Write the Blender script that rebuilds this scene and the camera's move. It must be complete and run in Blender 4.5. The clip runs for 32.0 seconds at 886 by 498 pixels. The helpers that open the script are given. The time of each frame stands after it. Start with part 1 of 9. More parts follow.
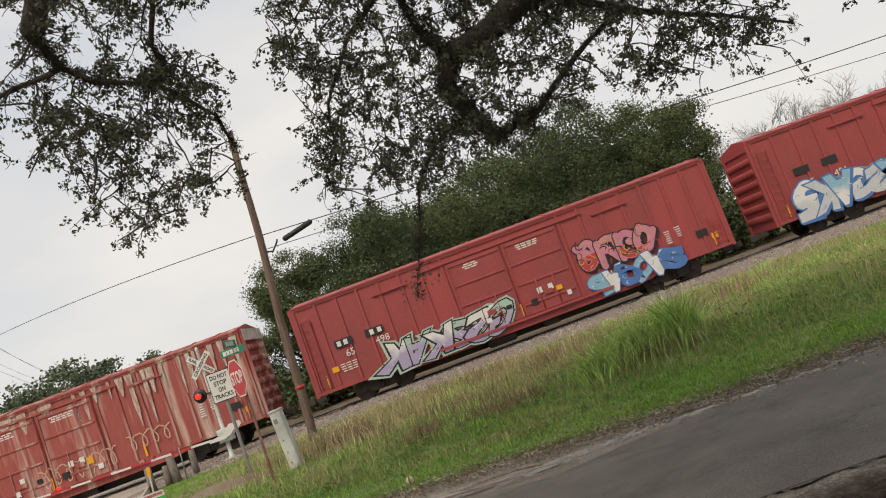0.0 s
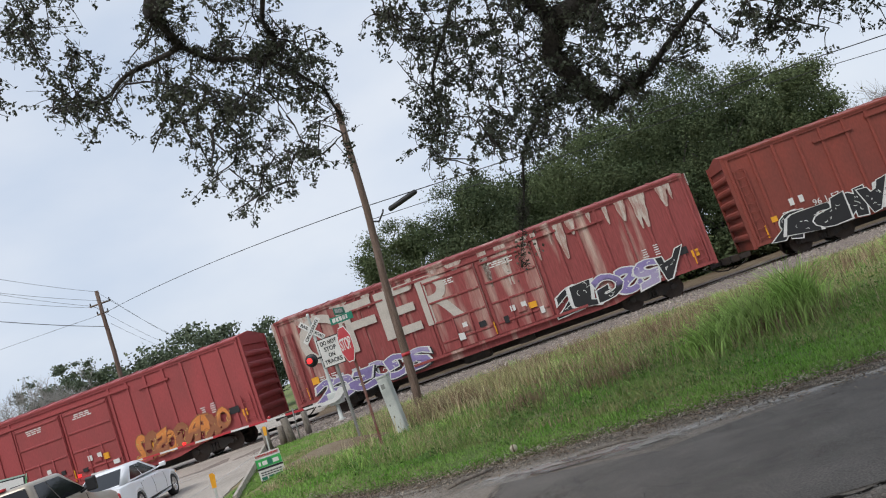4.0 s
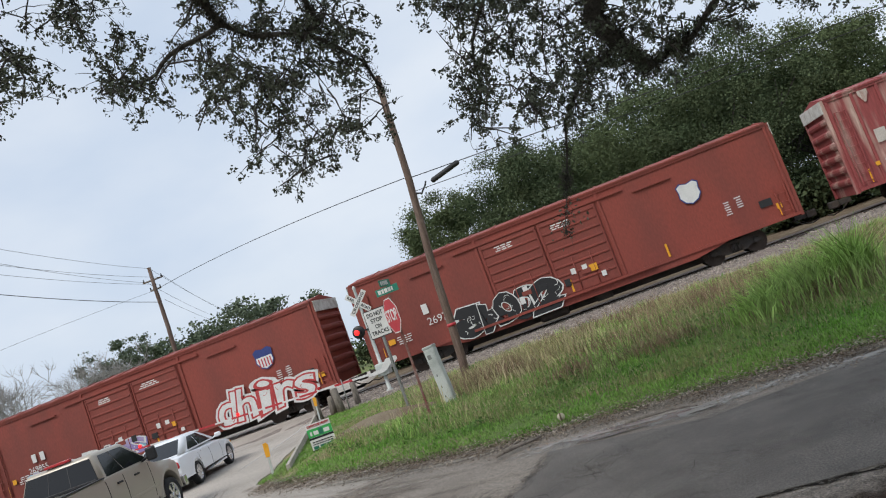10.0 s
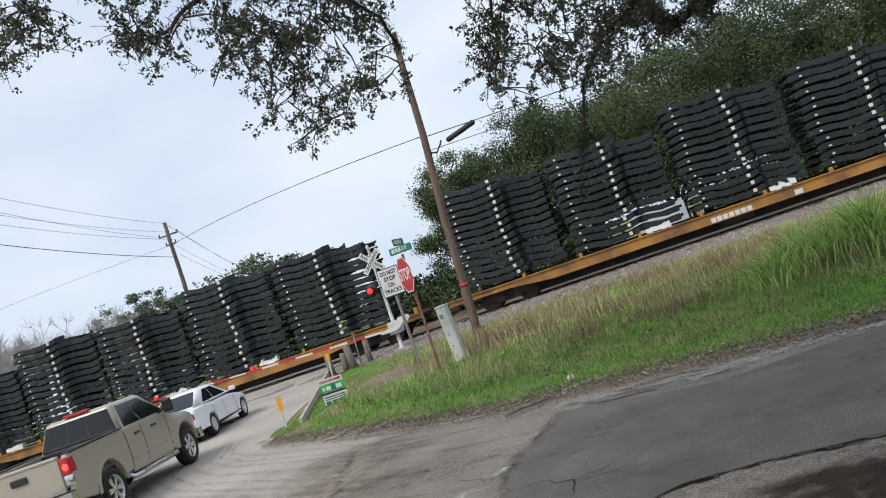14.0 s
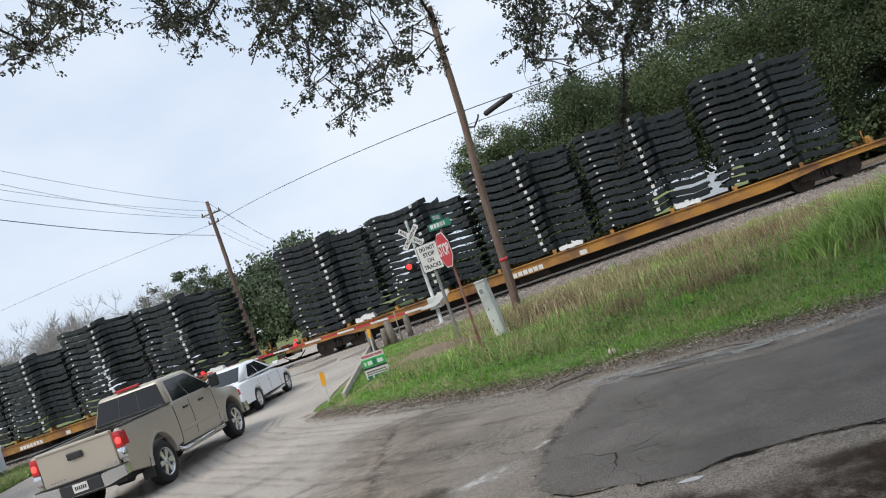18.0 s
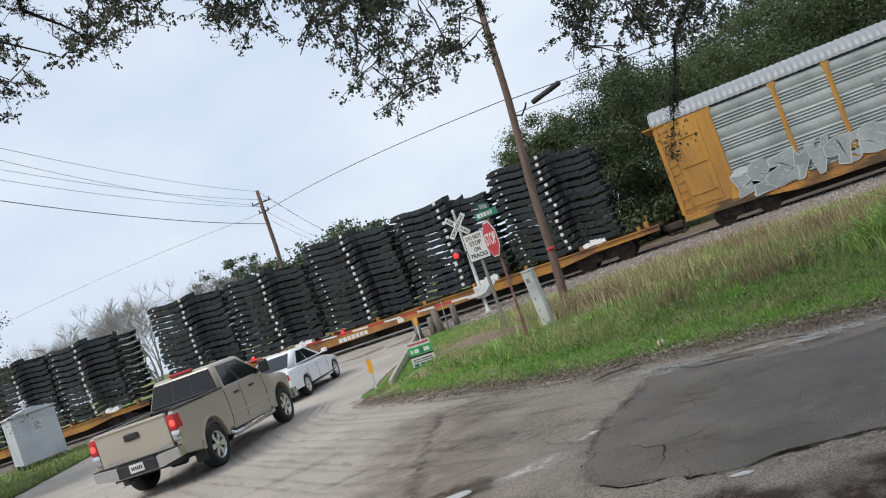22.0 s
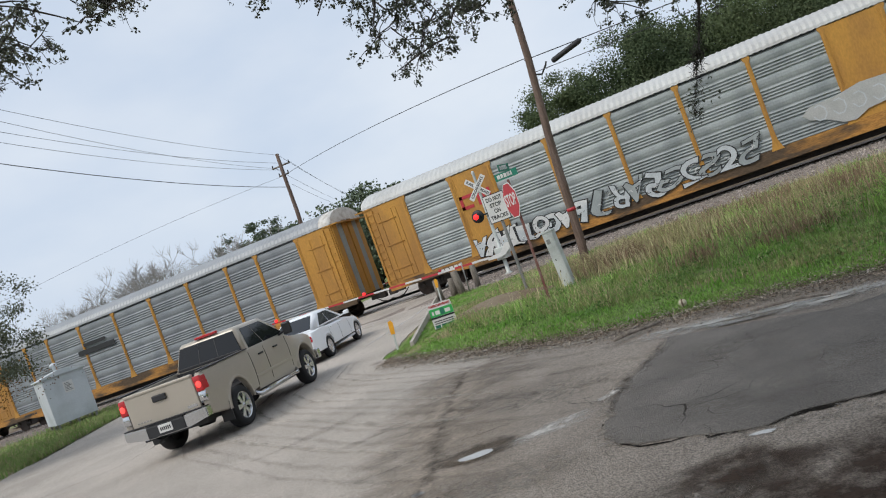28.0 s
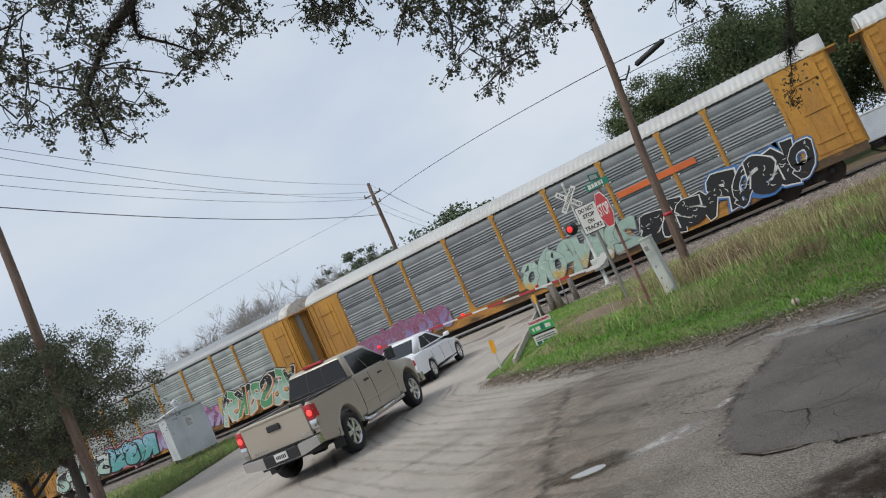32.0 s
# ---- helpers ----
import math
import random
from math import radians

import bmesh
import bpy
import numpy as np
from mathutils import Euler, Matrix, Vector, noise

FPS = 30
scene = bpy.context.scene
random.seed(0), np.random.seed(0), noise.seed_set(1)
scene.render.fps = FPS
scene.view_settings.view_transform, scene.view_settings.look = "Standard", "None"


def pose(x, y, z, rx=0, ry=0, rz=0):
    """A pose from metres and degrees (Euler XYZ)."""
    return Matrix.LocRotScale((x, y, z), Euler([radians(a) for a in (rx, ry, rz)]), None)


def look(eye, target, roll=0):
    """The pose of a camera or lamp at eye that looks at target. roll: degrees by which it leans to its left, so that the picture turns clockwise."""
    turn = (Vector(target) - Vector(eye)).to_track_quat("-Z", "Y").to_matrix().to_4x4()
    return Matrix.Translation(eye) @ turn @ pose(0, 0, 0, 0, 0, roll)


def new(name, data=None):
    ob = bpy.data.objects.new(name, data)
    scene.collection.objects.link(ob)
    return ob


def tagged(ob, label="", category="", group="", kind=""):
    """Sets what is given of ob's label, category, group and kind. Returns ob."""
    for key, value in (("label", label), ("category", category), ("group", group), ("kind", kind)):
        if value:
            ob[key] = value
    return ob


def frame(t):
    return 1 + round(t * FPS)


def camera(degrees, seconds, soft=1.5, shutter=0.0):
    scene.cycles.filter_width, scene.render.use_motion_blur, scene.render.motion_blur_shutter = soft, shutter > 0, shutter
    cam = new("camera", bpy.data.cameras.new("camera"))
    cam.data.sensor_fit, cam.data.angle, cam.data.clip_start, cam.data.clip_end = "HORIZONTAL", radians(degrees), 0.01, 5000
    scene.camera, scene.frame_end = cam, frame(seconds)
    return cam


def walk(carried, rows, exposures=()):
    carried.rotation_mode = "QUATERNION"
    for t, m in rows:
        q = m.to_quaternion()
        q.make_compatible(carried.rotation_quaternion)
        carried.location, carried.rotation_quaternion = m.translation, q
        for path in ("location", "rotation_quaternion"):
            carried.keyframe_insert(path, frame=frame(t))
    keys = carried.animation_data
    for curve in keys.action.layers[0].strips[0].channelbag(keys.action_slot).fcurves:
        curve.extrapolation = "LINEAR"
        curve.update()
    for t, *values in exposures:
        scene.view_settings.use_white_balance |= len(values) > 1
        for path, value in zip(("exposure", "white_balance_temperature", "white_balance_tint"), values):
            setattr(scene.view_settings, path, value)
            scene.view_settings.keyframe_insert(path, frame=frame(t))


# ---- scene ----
cam = camera(60.25, 32.0, soft=1.1)
EYE = 2.187
# seconds, pitch, roll, yaw of the hand-held camera
ROWS = [
    (0.0, 5.45, 20.29, 1.25),
    (0.5, 5.94, 18.32, 1.26),
    (1.0, 4.93, 17.27, -0.08),
    (1.5, 4.78, 16.91, 0.83),
    (2.0, 5.51, 16.84, 3.38),
    (2.5, 5.62, 16.80, 5.95),
    (4.5, 5.72, 20.25, 10.21),
    (5.0, 4.54, 21.02, 10.63),
    (5.5, 4.30, 21.35, 12.28),
    (6.0, 4.53, 21.45, 13.76),
    (6.5, 4.79, 21.51, 14.50),
    (7.0, 4.91, 21.57, 14.27),
    (7.5, 5.03, 21.41, 13.74),
    (8.0, 5.28, 21.48, 13.64),
    (8.5, 5.83, 21.69, 14.66),
    (9.0, 5.85, 21.53, 15.72),
    (9.5, 5.33, 20.94, 15.17),
    (10.0, 5.01, 20.41, 13.08),
    (10.5, 4.18, 19.62, 11.33),
    (11.0, 3.19, 19.12, 10.87),
    (11.5, 2.52, 19.04, 11.82),
    (12.0, 3.11, 19.53, 13.38),
    (12.5, 4.00, 18.86, 14.14),
    (13.0, 3.63, 18.59, 13.83),
    (13.5, 3.13, 18.53, 13.81),
    (14.0, 2.36, 19.33, 14.10),
    (14.5, 1.34, 20.26, 14.17),
    (15.0, 0.68, 20.01, 14.28),
    (15.5, 0.80, 19.57, 15.21),
    (17.5, 0.96, 19.58, 17.36),
    (18.0, 1.54, 19.95, 17.22),
    (18.5, 1.85, 20.15, 17.04),
    (19.0, 2.15, 20.02, 16.97),
    (19.5, 1.58, 19.47, 17.07),
    (20.0, 0.45, 19.76, 16.45),
    (20.5, 0.45, 19.73, 17.17),
    (21.0, 1.06, 19.93, 18.94),
    (21.5, 1.71, 19.95, 20.06),
    (22.0, 1.97, 19.63, 20.93),
    (22.5, 1.75, 19.21, 21.37),
    (23.0, 1.43, 18.87, 21.35),
    (23.5, 1.13, 19.05, 20.61),
    (24.0, 0.52, 19.97, 19.04),
    (24.5, 0.34, 19.93, 18.51),
    (25.0, 0.95, 19.03, 19.18),
    (25.5, 1.13, 19.12, 19.88),
    (27.5, -0.08, 20.45, 21.12),
    (28.0, -0.35, 20.10, 22.55),
    (28.5, -1.03, 20.55, 24.03),
    (29.0, -1.70, 18.93, 22.76),
    (29.5, -1.11, 17.62, 22.28),
    (30.0, 2.54, 18.59, 23.95),
    (30.5, 7.05, 22.38, 27.22),
    (31.0, 7.34, 23.59, 29.56),
    (31.5, 5.22, 23.69, 29.74),
    (32.0, 3.98, 24.17, 30.34),
]
walk(cam, [(t, pose(0, 0, EYE, 90 + pitch, roll, yaw)) for t, pitch, roll, yaw in ROWS],
     exposures=[(0.0, 0.05, 7900, 12), (1.5, 0.05, 7500, 12), (2.5, 0.04, 7050, 11), (4.5, 0.0, 6450, 10), (6.0, 0.0, 6450, 9), (11.0, 0.04, 6450, 9), (13.0, 0.12, 6450, 9), (15.0, 0.18, 6450, 9), (21.0, 0.18, 6450, 9), (22.5, 0.06, 6450, 9), (24.0, -0.02, 6450, 9), (29.5, 0.0, 6450, 9), (30.5, -0.12, 6450, 9), (32.0, -0.14, 6500, 9)])

# ---- light: a bright overcast sky ----
world = bpy.data.worlds.new("world")
scene.world = world
world.use_nodes = True
wn = world.node_tree
wn.nodes.clear()
w_out = wn.nodes.new("ShaderNodeOutputWorld")
w_bg = wn.nodes.new("ShaderNodeBackground")
w_sky = wn.nodes.new("ShaderNodeTexSky")
w_sky.sky_type = 'NISHITA'
w_sky.sun_disc = False
w_sky.sun_elevation = radians(42)
w_sky.sun_rotation = radians(214)
w_sky.air_density, w_sky.dust_density, w_sky.ozone_density = 1.0, 3.0, 1.5
w_co = wn.nodes.new("ShaderNodeTexCoord")
w_map = wn.nodes.new("ShaderNodeMapping")
w_map.inputs["Scale"].default_value = (1.0, 1.0, 2.2)
w_noise = wn.nodes.new("ShaderNodeTexNoise")
w_noise.inputs["Scale"].default_value = 2.1
w_noise.inputs["Detail"].default_value = 5.0
w_noise.inputs["Roughness"].default_value = 0.5
w_ramp = wn.nodes.new("ShaderNodeValToRGB")
w_ramp.color_ramp.elements[0].position, w_ramp.color_ramp.elements[0].color = 0.30, (5.0, 5.9, 7.3, 1)
w_ramp.color_ramp.elements[1].position, w_ramp.color_ramp.elements[1].color = 0.72, (7.3, 7.7, 8.3, 1)
w_mix = wn.nodes.new("ShaderNodeMixRGB")
w_mix.inputs[0].default_value = 0.88
wn.links.new(w_co.outputs["Generated"], w_map.inputs["Vector"])
wn.links.new(w_map.outputs["Vector"], w_noise.inputs["Vector"])
wn.links.new(w_noise.outputs["Fac"], w_ramp.inputs["Fac"])
wn.links.new(w_sky.outputs["Color"], w_mix.inputs[1])
wn.links.new(w_ramp.outputs["Color"], w_mix.inputs[2])
wn.links.new(w_mix.outputs["Color"], w_bg.inputs["Color"])
w_bg.inputs["Strength"].default_value = 0.118
wn.links.new(w_bg.outputs["Background"], w_out.inputs["Surface"])

sun_data = bpy.data.lights.new("sun", 'SUN')
sun_data.energy, sun_data.angle, sun_data.color = 1.9, radians(25), (1.0, 0.96, 0.9)
sun = new("sun", sun_data)
sun.matrix_world = look((-16, -4, 34), (0, 20, 0))

# ---- materials ----
def mat(name, color, rough=0.6, metal=0.0, vary=0.15, scale=3.0, fine=40.0, bump=0.1, second=None, mixlo=0.45, mixhi=0.65, island=0.0, obrandom=0.0, spec=0.5, stretch=None):
    """Two-scale procedural surface: base colour, broad stains towards `second`, fine grain and relief."""
    m = bpy.data.materials.new(name)
    m.use_nodes = True
    nt = m.node_tree
    b = nt.nodes["Principled BSDF"]
    b.inputs["Roughness"].default_value = rough
    b.inputs["Metallic"].default_value = metal
    b.inputs["Specular IOR Level"].default_value = spec
    co = nt.nodes.new("ShaderNodeTexCoord")
    mp = nt.nodes.new("ShaderNodeMapping")
    if stretch:
        mp.inputs["Scale"].default_value = stretch
    nt.links.new(co.outputs["Object"], mp.inputs["Vector"])
    n1 = nt.nodes.new("ShaderNodeTexNoise")
    n1.inputs["Scale"].default_value, n1.inputs["Detail"].default_value = scale, 6.0
    n2 = nt.nodes.new("ShaderNodeTexNoise")
    n2.inputs["Scale"].default_value, n2.inputs["Detail"].default_value = fine, 4.0
    nt.links.new(mp.outputs["Vector"], n1.inputs["Vector"])
    nt.links.new(mp.outputs["Vector"], n2.inputs["Vector"])
    ramp = nt.nodes.new("ShaderNodeMapRange")
    ramp.inputs["From Min"].default_value, ramp.inputs["From Max"].default_value = mixlo, mixhi
    nt.links.new(n1.outputs["Fac"], ramp.inputs["Value"])
    mix = nt.nodes.new("ShaderNodeMixRGB")
    c2 = second if second else tuple(c * (1 - vary) for c in color)
    mix.inputs[1].default_value = (*color, 1)
    mix.inputs[2].default_value = (*c2, 1)
    nt.links.new(ramp.outputs["Result"], mix.inputs[0])
    grain = nt.nodes.new("ShaderNodeMapRange")
    grain.inputs["From Min"].default_value, grain.inputs["From Max"].default_value = 0.3, 0.7
    grain.inputs["To Min"].default_value, grain.inputs["To Max"].default_value = 1 - vary, 1 + vary
    nt.links.new(n2.outputs["Fac"], grain.inputs["Value"])
    last = grain.outputs["Result"]
    for amount, kind in ((island, "geo"), (obrandom, "ob")):
        if amount:
            src = nt.nodes.new("ShaderNodeNewGeometry") if kind == "geo" else nt.nodes.new("ShaderNodeObjectInfo")
            rr = nt.nodes.new("ShaderNodeMapRange")
            rr.inputs["To Min"].default_value, rr.inputs["To Max"].default_value = 1 - amount, 1 + amount
            nt.links.new(src.outputs["Random Per Island" if kind == "geo" else "Random"], rr.inputs["Value"])
            mu = nt.nodes.new("ShaderNodeMath")
            mu.operation = 'MULTIPLY'
            nt.links.new(last, mu.inputs[0])
            nt.links.new(rr.outputs["Result"], mu.inputs[1])
            last = mu.outputs[0]
    mul = nt.nodes.new("ShaderNodeMixRGB")
    mul.blend_type = 'MULTIPLY'
    mul.inputs[0].default_value = 1.0
    nt.links.new(mix.outputs[0], mul.inputs[1])
    nt.links.new(last, mul.inputs[2])
    nt.links.new(mul.outputs[0], b.inputs["Base Color"])
    if bump:
        bp = nt.nodes.new("ShaderNodeBump")
        bp.inputs["Strength"].default_value, bp.inputs["Distance"].default_value = bump, 0.02
        nt.links.new(n2.outputs["Fac"], bp.inputs["Height"])
        nt.links.new(bp.outputs["Normal"], b.inputs["Normal"])
    return m


def glow(name, color, strength):
    m = bpy.data.materials.new(name)
    m.use_nodes = True
    b = m.node_tree.nodes["Principled BSDF"]
    b.inputs["Base Color"].default_value = (*color, 1)
    b.inputs["Emission Color"].default_value = (*color, 1)
    b.inputs["Emission Strength"].default_value = strength
    return m


def leafmat(name, color, second, island=0.4):
    m = mat(name, color, rough=0.75, vary=0.2, scale=0.6, fine=9.0, bump=0.0, second=second, mixlo=0.35, mixhi=0.65, island=island, spec=0.12)
    return m


M_GRASS = mat("grass_ground", (0.14, 0.195, 0.065), 0.95, vary=0.35, scale=0.5, fine=14, bump=0.6, second=(0.25, 0.215, 0.12), spec=0.1)
M_BLADE = leafmat("grass_blade", (0.165, 0.325, 0.065), (0.25, 0.335, 0.11))
M_DRY = leafmat("dry_grass", (0.44, 0.37, 0.23), (0.33, 0.32, 0.15))
M_TURF = leafmat("turf_blade", (0.165, 0.345, 0.06), (0.235, 0.355, 0.10))
M_WEED = leafmat("weed_leaf", (0.11, 0.205, 0.055), (0.17, 0.255, 0.085))
M_STALK = leafmat("seed_stalk", (0.46, 0.39, 0.25), (0.36, 0.29, 0.17))
M_STEM = leafmat("dead_weed_stem", (0.20, 0.135, 0.09), (0.30, 0.215, 0.14))
M_TRAILER = mat("pale_blue_sheet", (0.62, 0.69, 0.76), 0.5, vary=0.15, scale=1.2, fine=20, bump=0.1)
M_REED = leafmat("reed_green", (0.28, 0.47, 0.10), (0.42, 0.52, 0.20))
M_DIRT = mat("dirt", (0.17, 0.125, 0.085), 0.95, vary=0.3, scale=1.2, fine=25, bump=0.5, second=(0.22, 0.18, 0.13), spec=0.1)
M_MULCH = mat("fallen_leaves", (0.23, 0.18, 0.135), 0.9, vary=0.4, scale=3, fine=18, bump=0.7, second=(0.36, 0.32, 0.27), island=0.6, spec=0.1)
M_ROAD = mat("old_asphalt", (0.245, 0.212, 0.180), 0.75, vary=0.6, scale=0.6, fine=60, bump=0.9, second=(0.30, 0.26, 0.22), mixlo=0.4, mixhi=0.62, spec=0.35)
M_CONC = mat("road_concrete", (0.45, 0.402, 0.353), 0.9, vary=0.4, scale=0.45, fine=70, bump=0.6, second=(0.345, 0.31, 0.27), mixlo=0.38, mixhi=0.7, spec=0.2)
M_ASPH = mat("dark_asphalt", (0.134, 0.120, 0.106), 0.68, vary=0.55, scale=1.3, fine=70, bump=1.0, second=(0.195, 0.176, 0.156), mixlo=0.36, mixhi=0.68, spec=0.35)
M_CRACK = mat("crack_soil", (0.02, 0.018, 0.016), 1.0, vary=0.3, spec=0.0)
M_BALLAST = mat("ballast", (0.27, 0.232, 0.205), 0.95, vary=0.5, scale=6, fine=22, bump=1.0, second=(0.17, 0.145, 0.13), spec=0.1)
M_STONE = mat("ballast_stone", (0.31, 0.27, 0.24), 0.95, vary=0.3, island=0.55, spec=0.1)
M_TIE = mat("tie_wood", (0.09, 0.07, 0.055), 0.9, vary=0.3, obrandom=0.3)
M_RAIL = mat("rail_steel", (0.12, 0.085, 0.065), 0.55, 0.5, vary=0.25)
M_RAILTOP = mat("rail_head", (0.55, 0.54, 0.53), 0.28, 0.9, vary=0.1)
M_RED = mat("boxcar_red", (0.355, 0.058, 0.060), 0.6, vary=0.12, scale=0.6, fine=18, bump=0.05, second=(0.28, 0.053, 0.053), stretch=(1, 1, 0.35))
M_BROWN = mat("boxcar_oxide", (0.255, 0.050, 0.034), 0.65, vary=0.14, scale=0.5, fine=16, bump=0.05, second=(0.195, 0.044, 0.032), stretch=(1, 1, 0.35))
M_RUSTY = mat("boxcar_weathered", (0.27, 0.056, 0.054), 0.7, vary=0.2, scale=0.9, fine=14, bump=0.1, second=(0.50, 0.36, 0.30), mixlo=0.56, mixhi=0.70, stretch=(1.3, 1, 0.16))
M_RUSTYTOP = mat("boxcar_chalky", (0.33, 0.075, 0.065), 0.75, vary=0.2, scale=1.1, fine=12, bump=0.1, second=(0.52, 0.38, 0.32), mixlo=0.54, mixhi=0.66, stretch=(1.6, 1, 0.12))
M_WHITEEND = mat("end_cap_white", (0.62, 0.60, 0.56), 0.6, vary=0.15, second=(0.42, 0.38, 0.33))
M_UNDER = mat("underframe", (0.042, 0.036, 0.033), 0.8, vary=0.3, second=(0.06, 0.045, 0.035))
M_WHEEL = mat("wheel_steel", (0.075, 0.055, 0.045), 0.6, 0.4, vary=0.3)
M_WHITE = mat("white_paint", (0.68, 0.67, 0.65), 0.55, vary=0.08)
M_BLACK = mat("black_paint", (0.018, 0.018, 0.020), 0.5, vary=0.15)
M_FRAME = mat("coated_frame", (0.013, 0.018, 0.021), 0.42, 0.0, vary=0.3, scale=2, fine=20, second=(0.008, 0.011, 0.013), obrandom=0.45)
M_YELLOW = mat("railcar_yellow", (0.50, 0.25, 0.042), 0.6, vary=0.12, scale=0.7, fine=18, second=(0.36, 0.175, 0.04), stretch=(1, 1, 0.4))
M_FLATY = mat("flatcar_yellow", (0.42, 0.20, 0.038), 0.65, vary=0.2, scale=0.9, fine=18, second=(0.20, 0.095, 0.04))
M_SILL = mat("dirty_sill", (0.09, 0.058, 0.032), 0.8, vary=0.3, scale=0.9, fine=14, second=(0.42, 0.20, 0.045), mixlo=0.44, mixhi=0.58, stretch=(0.5, 1, 2))
M_ORANGE = mat("railcar_orange", (0.66, 0.145, 0.035), 0.6, vary=0.12, scale=0.7, fine=18, second=(0.54, 0.115, 0.035))
M_GALV = mat("galvanised_panel", (0.35, 0.375, 0.37), 0.5, 0.25, vary=0.10, scale=0.8, fine=20, bump=0.03, second=(0.26, 0.285, 0.285), obrandom=0.10, stretch=(1, 1, 0.6))
M_GALVDARK = mat("galvanised_dull", (0.245, 0.262, 0.275), 0.55, 0.2, vary=0.12, scale=0.8, fine=20, bump=0.03, second=(0.19, 0.205, 0.22), obrandom=0.10)
M_ROOF = mat("galvanised_roof", (0.30, 0.31, 0.315), 0.5, 0.25, vary=0.08, scale=0.5, fine=16, second=(0.34, 0.35, 0.36))
M_ROOFW = mat("roof_white", (0.52, 0.52, 0.50), 0.55, 0.1, vary=0.08, scale=0.5, fine=16, second=(0.44, 0.43, 0.41))
M_WOOD = mat("pole_wood", (0.135, 0.090, 0.068), 0.9, vary=0.3, scale=2, fine=20, bump=0.5, second=(0.19, 0.135, 0.11), stretch=(6, 6, 0.5))
M_GREYWOOD = mat("weathered_wood", (0.23, 0.20, 0.17), 0.9, vary=0.3, scale=3, fine=20, bump=0.4, second=(0.14, 0.12, 0.10), stretch=(4, 4, 1))
M_BARK = mat("oak_bark", (0.070, 0.062, 0.058), 0.95, vary=0.4, scale=4, fine=24, bump=0.9, second=(0.06, 0.052, 0.045))
M_GREYBARK = mat("bare_twig", (0.36, 0.335, 0.32), 0.95, vary=0.3)
M_WIRE = mat("wire_black", (0.02, 0.02, 0.022), 0.6, vary=0.1)
M_GALVPOST = mat("sign_post_steel", (0.27, 0.27, 0.26), 0.55, 0.5, vary=0.2)
M_RUSTPOST = mat("sign_post_rust", (0.17, 0.065, 0.05), 0.7, 0.2, vary=0.3, second=(0.25, 0.17, 0.15))
M_CABINET = mat("cabinet_paint", (0.56, 0.585, 0.56), 0.55, 0.1, vary=0.10, scale=2, second=(0.38, 0.40, 0.38))
M_BUNGALOW = mat("aluminium_shed", (0.60, 0.63, 0.65), 0.5, 0.15, vary=0.08, scale=1.2, second=(0.50, 0.53, 0.54))
M_SIGNRED = mat("sign_red", (0.48, 0.035, 0.045), 0.45, vary=0.06)
M_SIGNGREEN = mat("sign_green", (0.012, 0.20, 0.13), 0.45, vary=0.06)
M_LIME = mat("placard_green", (0.04, 0.38, 0.09), 0.5, vary=0.06)
M_MARKY = mat("marker_yellow", (0.78, 0.36, 0.02), 0.5, vary=0.08)
M_TAN = mat("truck_paint", (0.44, 0.39, 0.325), 0.3, 0.12, vary=0.03, fine=60, bump=0.0)
M_CARWHITE = mat("car_white_paint", (0.84, 0.85, 0.87), 0.25, 0.0, vary=0.02, bump=0.0)
M_CARBLUE = mat("car_silver_blue", (0.36, 0.42, 0.50), 0.3, 0.3, vary=0.02, bump=0.0)
M_GLASS = mat("tinted_glass", (0.010, 0.012, 0.015), 0.05, 0.0, vary=0.02, bump=0.0, spec=0.4)
M_TYRE = mat("tyre_rubber", (0.018, 0.018, 0.019), 0.85, vary=0.15)
M_CHROME = mat("chrome", (0.62, 0.63, 0.65), 0.15, 1.0, vary=0.03, bump=0.0)
M_ALLOY = mat("alloy_rim", (0.66, 0.67, 0.69), 0.2, 0.85, vary=0.05, bump=0.0)
M_TRIM = mat("black_trim", (0.02, 0.02, 0.022), 0.5, vary=0.1)
M_LAMPRED = glow("brake_lamp_red", (1.0, 0.06, 0.05), 1.3)
# red raised in the base colour so that the lenses look lit
M_TAILRED = mat("tail_lens", (0.50, 0.03, 0.035), 0.2, vary=0.05, bump=0.0)
M_FLASH = glow("crossing_lamp_red", (1.0, 0.02, 0.02), 1.6)
M_LENSOFF = mat("dark_lens", (0.06, 0.008, 0.01), 0.25, vary=0.1, bump=0.0)
# the pale base colour stands in for sky reflected in the water
M_PUDDLE = mat("sky_pale_water", (0.42, 0.41, 0.39), 0.04, vary=0.1, scale=1.0, bump=0.0, spec=1.0)
M_OAK = leafmat("oak_leaf", (0.098, 0.112, 0.085), (0.14, 0.15, 0.115))
M_TREE = leafmat("tree_leaf", (0.082, 0.112, 0.05), (0.12, 0.148, 0.072), 0.22)
M_TREEDK = leafmat("tree_leaf_dark", (0.060, 0.086, 0.042), (0.092, 0.116, 0.058), 0.22)
M_MOSS = leafmat("ball_moss", (0.05, 0.048, 0.04), (0.065, 0.06, 0.05), 0.3)
M_ORANGELEAF = leafmat("autumn_leaf", (0.16, 0.075, 0.025), (0.09, 0.075, 0.03), 0.4)
M_BALL = mat("dirty_ball", (0.55, 0.50, 0.37), 0.7, vary=0.2, scale=8)


